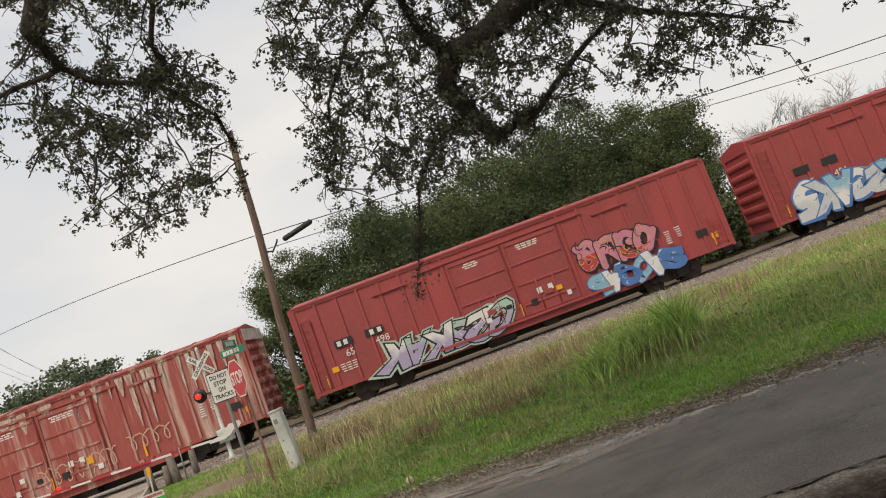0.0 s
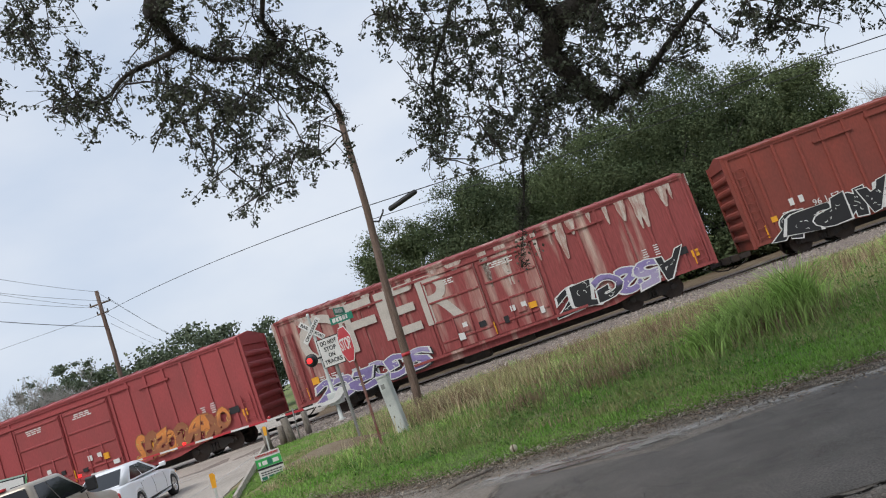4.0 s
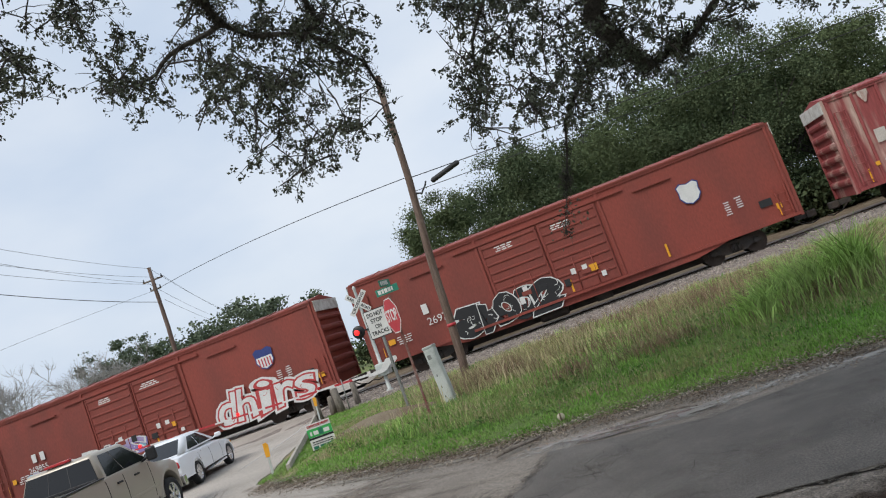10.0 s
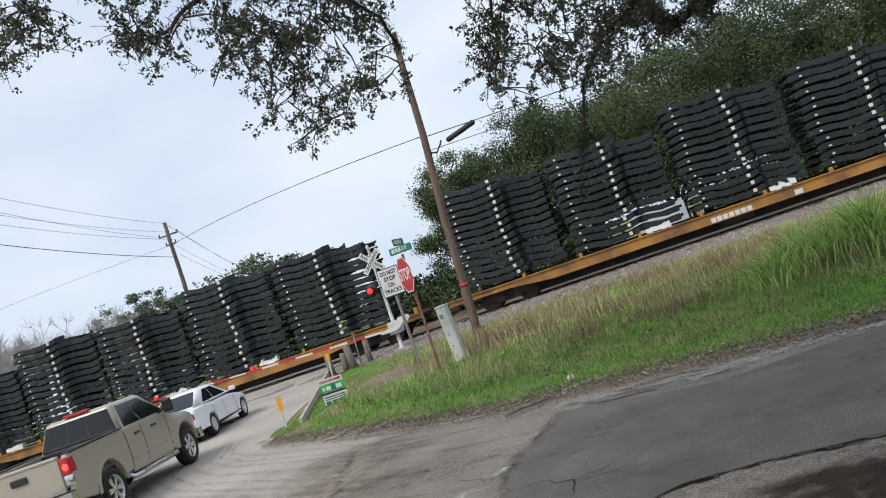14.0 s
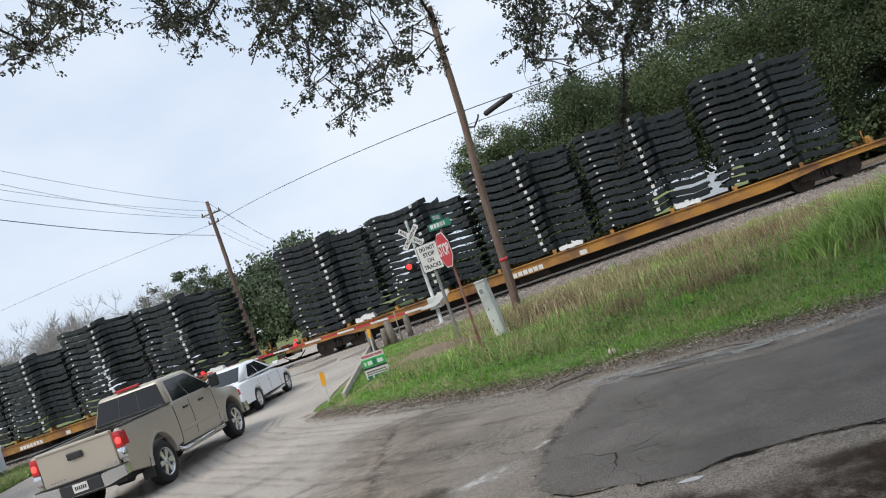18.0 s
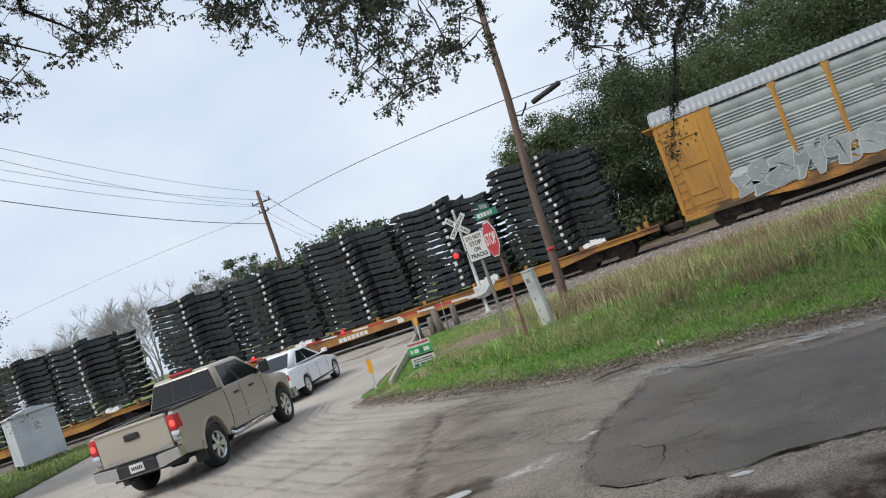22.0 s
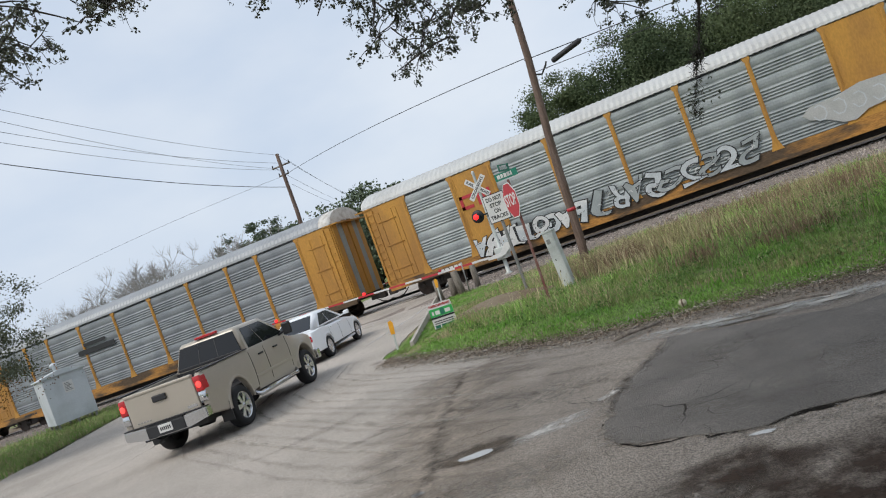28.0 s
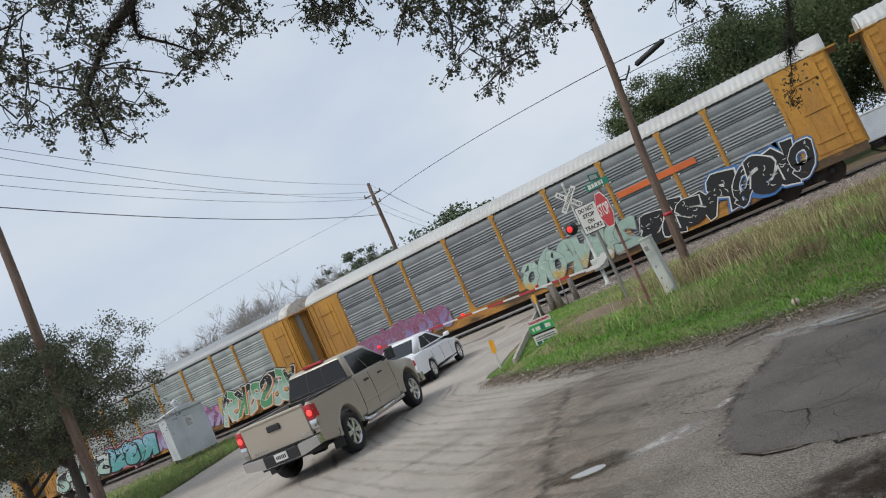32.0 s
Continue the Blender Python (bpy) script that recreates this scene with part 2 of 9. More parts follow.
def film(name, color, amount, scale, lo, hi, rough=0.9, fine=30.0, spec=0.15):
    """A thin layer of dirt, silt or tar whose edges fade out: cover = its soft border times a noise."""
    m = mat(name, color, rough, vary=0.3, scale=2.0, fine=fine, bump=0.3, spec=spec)
    nt = m.node_tree
    b = nt.nodes["Principled BSDF"]
    at = nt.nodes.new("ShaderNodeAttribute")
    at.attribute_name = "soft"
    co = nt.nodes.new("ShaderNodeTexCoord")
    n = nt.nodes.new("ShaderNodeTexNoise")
    n.inputs["Scale"].default_value, n.inputs["Detail"].default_value, n.inputs["Roughness"].default_value = scale, 8.0, 0.65
    nt.links.new(co.outputs["Object"], n.inputs["Vector"])
    mr = nt.nodes.new("ShaderNodeMapRange")
    mr.inputs["From Min"].default_value, mr.inputs["From Max"].default_value = lo, hi
    mr.inputs["To Max"].default_value = amount
    nt.links.new(n.outputs["Fac"], mr.inputs["Value"])
    mu = nt.nodes.new("ShaderNodeMath")
    mu.operation = 'MULTIPLY'
    nt.links.new(at.outputs["Fac"], mu.inputs[0])
    nt.links.new(mr.outputs["Result"], mu.inputs[1])
    nt.links.new(mu.outputs[0], b.inputs["Alpha"])
    return m


F_MUD = film("mud_film", (0.19, 0.15, 0.11), 0.85, 3.0, 0.34, 0.64)
F_SILT = film("silt_film", (0.55, 0.53, 0.50), 0.95, 4.5, 0.32, 0.58)
F_TYRE = film("tyre_film", (0.14, 0.115, 0.092), 0.30, 1.6, 0.30, 0.66)
F_SAND = film("sand_film", (0.50, 0.45, 0.385), 0.65, 2.0, 0.30, 0.62)
F_TAR = film("tar_film", (0.075, 0.066, 0.058), 0.65, 5.0, 0.36, 0.62)
F_STAIN = film("damp_stain", (0.11, 0.095, 0.08), 0.4, 1.1, 0.35, 0.75)
F_WET = film("wet_film", (0.20, 0.185, 0.165), 0.95, 2.5, 0.25, 0.5, 0.06, 30.0, 1.0)
F_PAINT = film("road_paint_film", (0.66, 0.65, 0.62), 0.85, 6.0, 0.30, 0.6)
F_DUST = film("road_dust", (0.345, 0.295, 0.245), 0.95, 1.8, 0.22, 0.55)
# brown worn asphalt, coloured deeper to carry shade as well
F_BROWN = film("brown_wear_shade", (0.060, 0.042, 0.032), 0.9, 3.4, 0.32, 0.56)
M_RUN = mat("chalky_run", (0.50, 0.43, 0.38), 0.85, vary=0.25, scale=2.5, fine=22, bump=0.05, second=(0.36, 0.20, 0.17), mixlo=0.42, mixhi=0.62, stretch=(2.5, 1, 0.5))
F_WEAR = film("worn_binder", (0.26, 0.24, 0.215), 0.55, 1.4, 0.36, 0.66, 0.8)
F_GRIT = film("loose_grit", (0.30, 0.27, 0.235), 0.9, 14.0, 0.46, 0.60, 0.9)
F_GUTTER = film("gutter_film", (0.50, 0.46, 0.40), 0.9, 2.2, 0.24, 0.5)
F_CRACK = film("crack_film", (0.03, 0.026, 0.022), 0.95, 9.0, 0.20, 0.5)
# distance haze is put into this greyer leaf colour
M_FARLEAF = leafmat("hazed_far_leaf", (0.095, 0.125, 0.075), (0.13, 0.155, 0.105), 0.3)
M_SMALLOAK = leafmat("small_oak_leaf", (0.09, 0.105, 0.065), (0.13, 0.142, 0.095), 0.3)
M_KERB = mat("pale_kerb", (0.44, 0.40, 0.345), 0.85, vary=0.25, scale=3, fine=40, second=(0.30, 0.27, 0.23))

# ---- building helpers ----
def part(name, bm, material, parent=None, label="", at=None):
    """Links a bmesh (or a shared mesh) as one mesh object under a thing or under a part."""
    if isinstance(bm, bmesh.types.BMesh):
        me = bpy.data.meshes.new(name)
        bm.to_mesh(me)
        bm.free()
    else:
        me = bm
    if not me.materials:
        for m in (material if isinstance(material, (list, tuple)) else [material]):
            me.materials.append(m)
    ob = new(name, me)
    if at is not None:
        ob.matrix_basis = at
    if parent is not None:
        ob.parent = parent
    if label:
        ob["label"] = label
    return ob


def mesh_of(name, bm, *materials):
    me = bpy.data.meshes.new(name)
    bm.to_mesh(me)
    bm.free()
    for m in materials:
        me.materials.append(m)
    return me


def thing(name, at, label, category, group="", kind=""):
    ob = new(name)
    ob.empty_display_size = 0.2
    ob.matrix_basis = at
    return tagged(ob, label, category, group, kind)


def box(bm, x0, y0, z0, x1, y1, z1, mi=0, bevel=0.0):
    vs = [bm.verts.new(p) for p in ((x0, y0, z0), (x1, y0, z0), (x1, y1, z0), (x0, y1, z0), (x0, y0, z1), (x1, y0, z1), (x1, y1, z1), (x0, y1, z1))]
    fs = []
    for q in ((0, 3, 2, 1), (4, 5, 6, 7), (0, 1, 5, 4), (1, 2, 6, 5), (2, 3, 7, 6), (3, 0, 4, 7)):
        f = bm.faces.new([vs[i] for i in q])
        f.material_index = mi
        fs.append(f)
    if bevel:
        es = list({e for f in fs for e in f.edges})
        r = bmesh.ops.bevel(bm, geom=es, offset=bevel, segments=2, affect='EDGES', profile=0.5)
        for f in r["faces"]:
            f.material_index = mi
    return vs


def tube(bm, pts, radii, n=8, mi=0, cap=True):
    """A tapered tube through points."""
    rings = []
    ref = Vector((0.123, 0.31, 0.94))
    for i, p in enumerate(pts):
        a, b = Vector(pts[max(0, i - 1)]), Vector(pts[min(len(pts) - 1, i + 1)])
        d = (b - a).normalized()
        s = d.cross(ref)
        if s.length < 1e-3:
            s = d.cross(Vector((1, 0, 0)))
        s.normalize()
        t = d.cross(s)
        r = radii[i] if isinstance(radii, (list, tuple)) else radii
        rings.append([bm.verts.new(Vector(p) + (s * math.cos(2 * math.pi * k / n) + t * math.sin(2 * math.pi * k / n)) * r) for k in range(n)])
    for a, b in zip(rings, rings[1:]):
        for k in range(n):
            f = bm.faces.new((a[k], a[(k + 1) % n], b[(k + 1) % n], b[k]))
            f.material_index, f.smooth = mi, True
    if cap:
        for ring in (rings[0], rings[-1]):
            f = bm.faces.new(ring)
            f.material_index = mi
    return rings


def lathe(bm, profile, n=20, mi=0, axis='y', centre=(0, 0, 0)):
    """Turns (along, radius) pairs about an axis."""
    rings = []
    c = Vector(centre)
    for a, r in profile:
        ring = []
        for k in range(n):
            u, v = r * math.cos(2 * math.pi * k / n), r * math.sin(2 * math.pi * k / n)
            p = {'y': (u, a, v), 'z': (u, v, a), 'x': (a, u, v)}[axis]
            ring.append(bm.verts.new(c + Vector(p)))
        rings.append(ring)
    for a, b in zip(rings, rings[1:]):
        for k in range(n):
            f = bm.faces.new((a[k], a[(k + 1) % n], b[(k + 1) % n], b[k]))
            f.material_index, f.smooth = mi, True
    for ring in (rings[0], rings[-1]):
        f = bm.faces.new(ring)
        f.material_index = mi
    return rings


def plate(bm, pts, depth, mi=0):
    """A flat polygon given the (x, y, z) outline, thickened by the vector depth."""
    d = Vector(depth)
    a = [bm.verts.new(p) for p in pts]
    b = [bm.verts.new(Vector(p) + d) for p in pts]
    n = len(pts)
    for q in [list(reversed(a)), b] + [[a[i], a[(i + 1) % n], b[(i + 1) % n], b[i]] for i in range(n)]:
        f = bm.faces.new(q)
        f.material_index = mi
    return a + b


def finish(bm):
    bmesh.ops.recalc_face_normals(bm, faces=bm.faces)
    return bm


def letters(name, text, size, material, parent, at, width=0.0, bold=0.0, thick=0.004, spacing=1.0):
    """Writing with the built-in font, as a thin mesh; the text's middle is at the origin of `at`."""
    cu = bpy.data.curves.new(name, 'FONT')
    cu.body, cu.size, cu.align_x, cu.align_y = text, size, 'CENTER', 'CENTER'
    cu.extrude, cu.offset, cu.space_character = thick, bold, spacing
    cu.resolution_u = 3
    tmp = bpy.data.objects.new(name, cu)
    me = bpy.data.meshes.new_from_object(tmp)
    bpy.data.objects.remove(tmp)
    me.name = name
    if width:
        xs = [v.co.x for v in me.vertices]
        k = width / max(1e-6, max(xs) - min(xs))
        for v in me.vertices:
            v.co.x *= k
    me.materials.clear()
    me.materials.append(material)
    return part(name, me, material, parent, at=at)


# a vertical surface that faces the camera's side (towards -y): local x along +x, local y up
UP_FACE = pose(0, 0, 0, 90, 0, 0)


# ---- the ground ----
VERGE_FRONT = [(60, 9.2), (12, 9.7), (5.0, 10.0), (2.6, 10.3), (0.8, 10.75), (-0.4, 11.2), (-2.4, 11.6), (-4.2, 12.5), (-6.3, 14.0), (-8.2, 15.3), (-9.5, 16.6)]
ROAD_EDGE = [(-9.5, 16.6), (-9.75, 17.8), (-10.9, 22.0), (-12.3, 27.0), (-13.4, 30.8), (-14.2, 33.2)]


def along(line, axis, v, out):
    """The other coordinate of a broken line at v, or out past its ends."""
    for p, q in zip(line, line[1:]):
        lo, hi = sorted((p[axis], q[axis]))
        if lo <= v <= hi:
            return p[1 - axis] + (q[1 - axis] - p[1 - axis]) * (v - p[axis]) / (q[axis] - p[axis])
    return out


def verge_depth(x, y):
    """How far inside the strip of grass a place lies (metres; negative on the road)."""
    d = 9.0
    if x > -9.5:
        d = y - along(VERGE_FRONT, 0, x, 9.0)
    if y > 16.6:
        d = min(d, x - along(ROAD_EDGE, 1, y, -14.2)) if y < 33 else d
    elif x <= -9.5:
        d = -1.0
    return d


def ground_height(x, y):
    """Low swells of the verge; level elsewhere."""
    if y < 33 and verge_depth(x, y) < 0.0:
        return -0.012
    k = min(1.0, verge_depth(x, y) / 1.5) if y < 33 else 1.0
    return k * swell(x, y)


def swell(x, y):
    h = 0.0
    e = math.exp(-((x + 6.9) / 1.6) ** 2 - ((y - 19.0) / 1.3) ** 2)
    h += 0.28 * e
    h += 0.10 * math.exp(-((y - 17.0) / 4.0) ** 2) * (1 if x > -8 else max(0, 1 - (-8 - x)))
    if y > 60:
        h += min(1.5, (y - 60) * 0.01)
    return h


def build_ground():
    xs = sorted(set([-3000, -900, -400, -220, -140, -100] + [x * 2.5 for x in range(-34, -5)] + [x * 0.8 for x in range(-16, 20)] + [x * 2.5 for x in range(7, 30)] + [90, 130, 200, 400, 900, 3000]))
    ys = sorted(set([-3000, -800, -300, -120, -60, -30, -12, 0, 5, 8] + [9 + y * 0.7 for y in range(0, 36)] + [36 + 3 * y for y in range(0, 20)] + [110, 150, 220, 400, 900, 3000]))
    bm = bmesh.new()
    grid = [[bm.verts.new((x, y, ground_height(x, y) + (0.03 * noise.noise((x * 0.5, y * 0.5, 0)) if 12 < y < 31 and verge_depth(x, y) > 0.8 else 0))) for x in xs] for y in ys]
    for r0, r1 in zip(grid, grid[1:]):
        for i in range(len(xs) - 1):
            bm.faces.new((r0[i], r0[i + 1], r1[i + 1], r1[i])).smooth = True
    tagged(part("ground", bm, M_GRASS), "grassy verge ground with bare dirt patches", "ground", kind="structure")


def sheet(name, outline, z, material, label, category, wobble=0.0, step=0.6, thick=0.03):
    """A thin slab with a slightly ragged outline, lying on the ground."""
    pts = []
    n = len(outline)
    for i in range(n):
        a, b = Vector((*outline[i], 0)), Vector((*outline[(i + 1) % n], 0))
        k = max(1, min(60, int((b - a).length / step))) if wobble else 1
        for j in range(k):
            p = a.lerp(b, j / k)
            if wobble:
                p += Vector((noise.noise(p * 1.7), noise.noise(p * 1.7 + Vector((9, 4, 0))), 0)) * wobble
            pts.append((p.x, p.y, z))
    bm = bmesh.new()
    plate(bm, pts, (0, 0, -thick))
    bmesh.ops.triangulate(bm, faces=[f for f in bm.faces if len(f.verts) > 4])
    finish(bm)
    return tagged(part(name, bm, material), label, category, kind="structure")


build_ground()
# the road that the camera stands on, with the mouth of the crossing road
sheet("road", [(60, -9), (60, 9.0)] + VERGE_FRONT[1:] + ROAD_EDGE[1:] + [(-14.6, 38.5), (-22, 70), (-33, 70), (-29, 38.5), (-26.9, 31.0), (-26.6, 24.0), (-23.6, 17.4), (-30, 14.5), (-60, 12.0), (-60, -9)],
      0.020, M_CONC, "worn light concrete road leading over the tracks", "road", wobble=0.12)
sheet("road_2", [(60, -8.9), (60, 9.3), (12, 9.4), (5, 9.75), (2.4, 10.0), (0.4, 10.5), (-1.5, 11.1), (-4.9, 12.0), (-5.4, 11.8), (-4.8, 9.5), (-3.9, 7.1), (-3.2, 3.5), (-3.0, -8.9)],
      0.027, M_ROAD, "old brownish asphalt road with coarse worn surface", "road", wobble=0.15, step=0.4)
sheet("road_3", [(60, 6.2), (60, 9.1), (12, 9.2), (5, 9.5), (2.4, 9.7), (0.4, 9.2), (-0.8, 9.75), (-1.65, 10.1), (-1.73, 9.4), (-1.85, 8.9), (-1.99, 8.4), (-2.03, 7.8), (-2.0, 7.1), (-1.92, 6.7), (-1.8, 6.48), (-1.58, 6.33), (-1.24, 6.27), (-0.83, 6.16), (-0.5, 6.12), (-0.27, 6.26), (0.33, 6.28), (1.3, 6.2), (3.0, 6.1), (8, 6.1)],
      0.040, M_ASPH, "dark asphalt overlay with a broken ragged edge", "road", wobble=0.06, step=0.12)

# ---- the railway ----
TRACK_Y, FACE, RAIL_Z = 34.6, 1.5, 0.17


def build_track():
    bm = bmesh.new()
    prof = [(29.2, -0.01), (30.4, 0.03), (32.2, 0.10), (33.4, 0.11), (35.8, 0.11), (37.2, 0.09), (39.5, 0.0)]
    xs = [-400, -200, -120] + [x * 0.8 for x in range(-125, 60)] + [70, 120, 260]
    rows = []
    for x in xs:
        rows.append([bm.verts.new((x, y + 0.25 * noise.noise((x * 0.4, y, 3)), z + 0.012 + (0.05 * noise.noise((x * 1.3, y * 2.1, 7)) if 0.01 < z else 0))) for y, z in prof])
    for a, b in zip(rows, rows[1:]):
        for i in range(len(prof) - 1):
            bm.faces.new((a[i], b[i], b[i + 1], a[i + 1]))
    finish(bm)
    tagged(part("ballast_bed", bm, M_BALLAST), "grey crushed-stone ballast bed under the tracks", "ballast", kind="structure")
    bm = bmesh.new()
    rows = []
    for x in [-400, -200] + [x * 4.0 for x in range(-30, 20)] + [120, 260]:
        rows.append([bm.verts.new((x, y + 0.5 * noise.noise((x * 0.3, y, 9)), z)) for y, z in ((39.0, 0.012), (41.0, 0.02), (44.0, 0.02), (46.5, 0.012))])
    for a, b in zip(rows, rows[1:]):
        for i in range(3):
            bm.faces.new((a[i], b[i], b[i + 1], a[i + 1]))
    tagged(part("service_track", finish(bm), M_DIRT), "bare brown dirt strip behind the tracks", "dirt track", kind="structure")
    # loose stones on the near shoulder
    rng = random.Random(5)
    verts, faces = [], []
    for _ in range(22000):
        x, y = rng.uniform(-45, 26), 28.8 + 4.8 * rng.random() ** 0.75
        if -27 < x < -14.0:
            continue
        r = rng.uniform(0.025, 0.065)
        z = 0.01 + 0.035 * max(0, y - 30)
        k = len(verts)
        a = rng.uniform(0, 6.28)
        for j in range(3):
            verts.append((x + r * math.cos(a + j * 2.09), y + r * math.sin(a + j * 2.09), z))
        verts.append((x + rng.uniform(-.3, .3) * r, y + rng.uniform(-.3, .3) * r, z + r * rng.uniform(0.7, 1.3)))
        faces += [(k, k + 1, k + 3), (k + 1, k + 2, k + 3), (k + 2, k, k + 3)]
    me = bpy.data.meshes.new("ballast_stones")
    me.from_pydata(verts, [], faces)
    tagged(part("ballast_stones", me, M_STONE), "loose crushed grey stones beside the rails", "gravel", kind="stuff")
    tr = thing("railway_track", pose(0, TRACK_Y, 0), "single railway track with steel rails on wooden ties", "railway track", kind="structure")
    for side in (-1, 1):
        bm = bmesh.new()
        y = side * 0.7535
        box(bm, -400, y - 0.07, RAIL_Z - 0.17, 260, y + 0.07, RAIL_Z - 0.145)
        box(bm, -400, y - 0.01, RAIL_Z - 0.145, 260, y + 0.01, RAIL_Z - 0.04)
        box(bm, -400, y - 0.036, RAIL_Z - 0.04, 260, y + 0.036, RAIL_Z - 0.004)
        box(bm, -400, y - 0.03, RAIL_Z - 0.004, 260, y + 0.03, RAIL_Z, 1)
        part("rail", bm, (M_RAIL, M_RAILTOP), tr)
    bm = bmesh.new()
    box(bm, -0.11, -1.3, -0.12, 0.11, 1.3, 0.0, bevel=0.01)
    tie = mesh_of("tie", bm, M_TIE)
    rng = random.Random(8)
    for i in range(170):
        x = -62 + i * 0.56
        if -27 < x < -14.5:
            continue
        part("tie", tie, M_TIE, tr, at=pose(x + rng.uniform(-.03, .03), 0, 0.095 + rng.uniform(-.01, .008), 0, 0, rng.uniform(-1.5, 1.5)))
    # concrete crossing panels between and beside the rails
    for y0, y1 in ((-2.3, -0.84), (-0.66, 0.66), (0.84, 2.3)):
        for k in range(4):
            bm = bmesh.new()
            x0 = -27.0 + k * 3.2
            box(bm, x0, y0, 0.02, x0 + 3.18, y1, 0.155, bevel=0.012)
            part("crossing_panel", bm, M_CONC, tr, "worn concrete level-crossing panel")
    for y0, y1 in ((30.2, 32.3), (36.9, 39.2)):
        bm = bmesh.new()
        z0, z1 = (0.022, 0.15) if y0 < 33 else (0.15, 0.022)
        vs = [bm.verts.new(p) for p in ((-27.4, y0, z0), (-13.9, y0, z0), (-14.2, y1, z1), (-27.2, y1, z1), (-27.4, y0, -0.05), (-13.9, y0, -0.05), (-14.2, y1, -0.05), (-27.2, y1, -0.05))]
        for q in ((0, 1, 2, 3), (0, 4, 5, 1), (1, 5, 6, 2), (2, 6, 7, 3), (3, 7, 4, 0)):
            bm.faces.new([vs[i] for i in q])
        finish(bm)
        tagged(part("road_ramp", bm, M_CONC), "sloping concrete approach to the level crossing", "road", kind="structure")


build_track()

# ---- the train ----
SPEED = 17.3
CARS = []
SHARED = {}


def once(key, fn):
    if key not in SHARED:
        SHARED[key] = fn()
    return SHARED[key]


def rail_car(name, u, label, category):
    car = thing(name, pose(u, TRACK_Y, 0), label, category, "cars of the freight train")
    CARS.append((car, u))
    return car


def wheel_mesh():
    bm = bmesh.new()
    lathe(bm, [(-0.07, 0.46), (-0.035, 0.46), (-0.03, 0.42), (0.06, 0.415), (0.065, 0.34), (0.03, 0.32), (0.03, 0.14), (0.075, 0.12), (0.075, 0.0001)], 20)
    return mesh_of("wheel", finish(bm), M_WHEEL)


def side_frame_mesh():
    bm = bmesh.new()
    prof = [(-1.12, 0.40), (-1.12, 0.56), (-0.85, 0.66), (-0.45, 0.74), (0.45, 0.74), (0.85, 0.66), (1.12, 0.56), (1.12, 0.40), (0.72, 0.38), (0.42, 0.24), (-0.42, 0.24), (-0.72, 0.38)]
    plate(bm, [(x, -0.08, z) for x, z in prof], (0, 0.16, 0))
    for x in (-0.15, 0, 0.15):
        lathe(bm, [(0.28, 0.07), (0.62, 0.07)], 8, axis='z', centre=(x, -0.1, 0))
    for x in (-0.88, 0.88):
        lathe(bm, [(-0.14, 0.11), (-0.05, 0.13), (0.0, 0.13)], 10, centre=(x, -0.02, 0.46))
    return mesh_of("side_frame", finish(bm), M_UNDER)


def bogie(car, x):
    bm = bmesh.new()
    box(bm, -0.22, -1.0, 0.42, 0.22, 1.0, 0.74, bevel=0.03)
    for s in (-0.88, 0.88):
        lathe(bm, [(-0.8, 0.075), (0.8, 0.075)], 10, centre=(s, 0, RAIL_Z + 0.415))
    bolster = once("bolster", lambda: mesh_of("bogie", finish(bm), M_UNDER))
    bg = part("bogie", bolster, M_UNDER, car, at=pose(x, 0, 0))
    wm, fm = once("wheel", wheel_mesh), once("side_frame", side_frame_mesh)
    for s in (-0.88, 0.88):
        for side in (-1, 1):
            part("wheel", wm, M_WHEEL, bg, at=pose(s, side * 0.75, RAIL_Z + 0.415, 0, 0, 180 if side > 0 else 0))
    for side in (-1, 1):
        part("side_frame", fm, M_UNDER, bg, at=pose(0, side * 1.02, RAIL_Z, 0, 0, 0 if side < 0 else 180))
    return bg


def coupler(car, x, d):
    bm = bmesh.new()
    box(bm, min(x, x + 0.55 * d), -0.09, 0.72, max(x, x + 0.55 * d), 0.09, 0.94, bevel=0.02)
    box(bm, min(x + 0.5 * d, x + 0.9 * d), -0.17, 0.68, max(x + 0.5 * d, x + 0.9 * d), 0.15, 0.98, bevel=0.05)
    tube(bm, [(x, 0.35, 0.75), (x + 0.35 * d, 0.38, 0.5), (x + 0.75 * d, 0.3, 0.42), (x + 1.0 * d, 0.2, 0.5)], 0.03, 6)
    part("coupler", finish(bm), M_UNDER, car)


def ladder(car, x, z0, z1, y=-1.56, w=0.42, material=None, name="ladder", end=None):
    """Rungs between two stiles, on the side (or on the end when end is +1 or -1)."""
    bm = bmesh.new()
    if end is None:
        for s in (-w / 2, w / 2):
            box(bm, x + s - 0.025, y - 0.05, z0, x + s + 0.025, y, z1)
        z = z0 + 0.12
        while z < z1:
            tube(bm, [(x - w / 2, y - 0.04, z), (x + w / 2, y - 0.04, z)], 0.014, 6)
            z += 0.37
    else:
        for s in (-w / 2, w / 2):
            box(bm, min(x, x + 0.06 * end), y + s - 0.025, z0, max(x, x + 0.06 * end), y + s + 0.025, z1)
        z = z0 + 0.12
        while z < z1:
            tube(bm, [(x + 0.05 * end, y - w / 2, z), (x + 0.05 * end, y + w / 2, z)], 0.014, 6)
            z += 0.37
    part(name, finish(bm), material or M_BROWN, car)


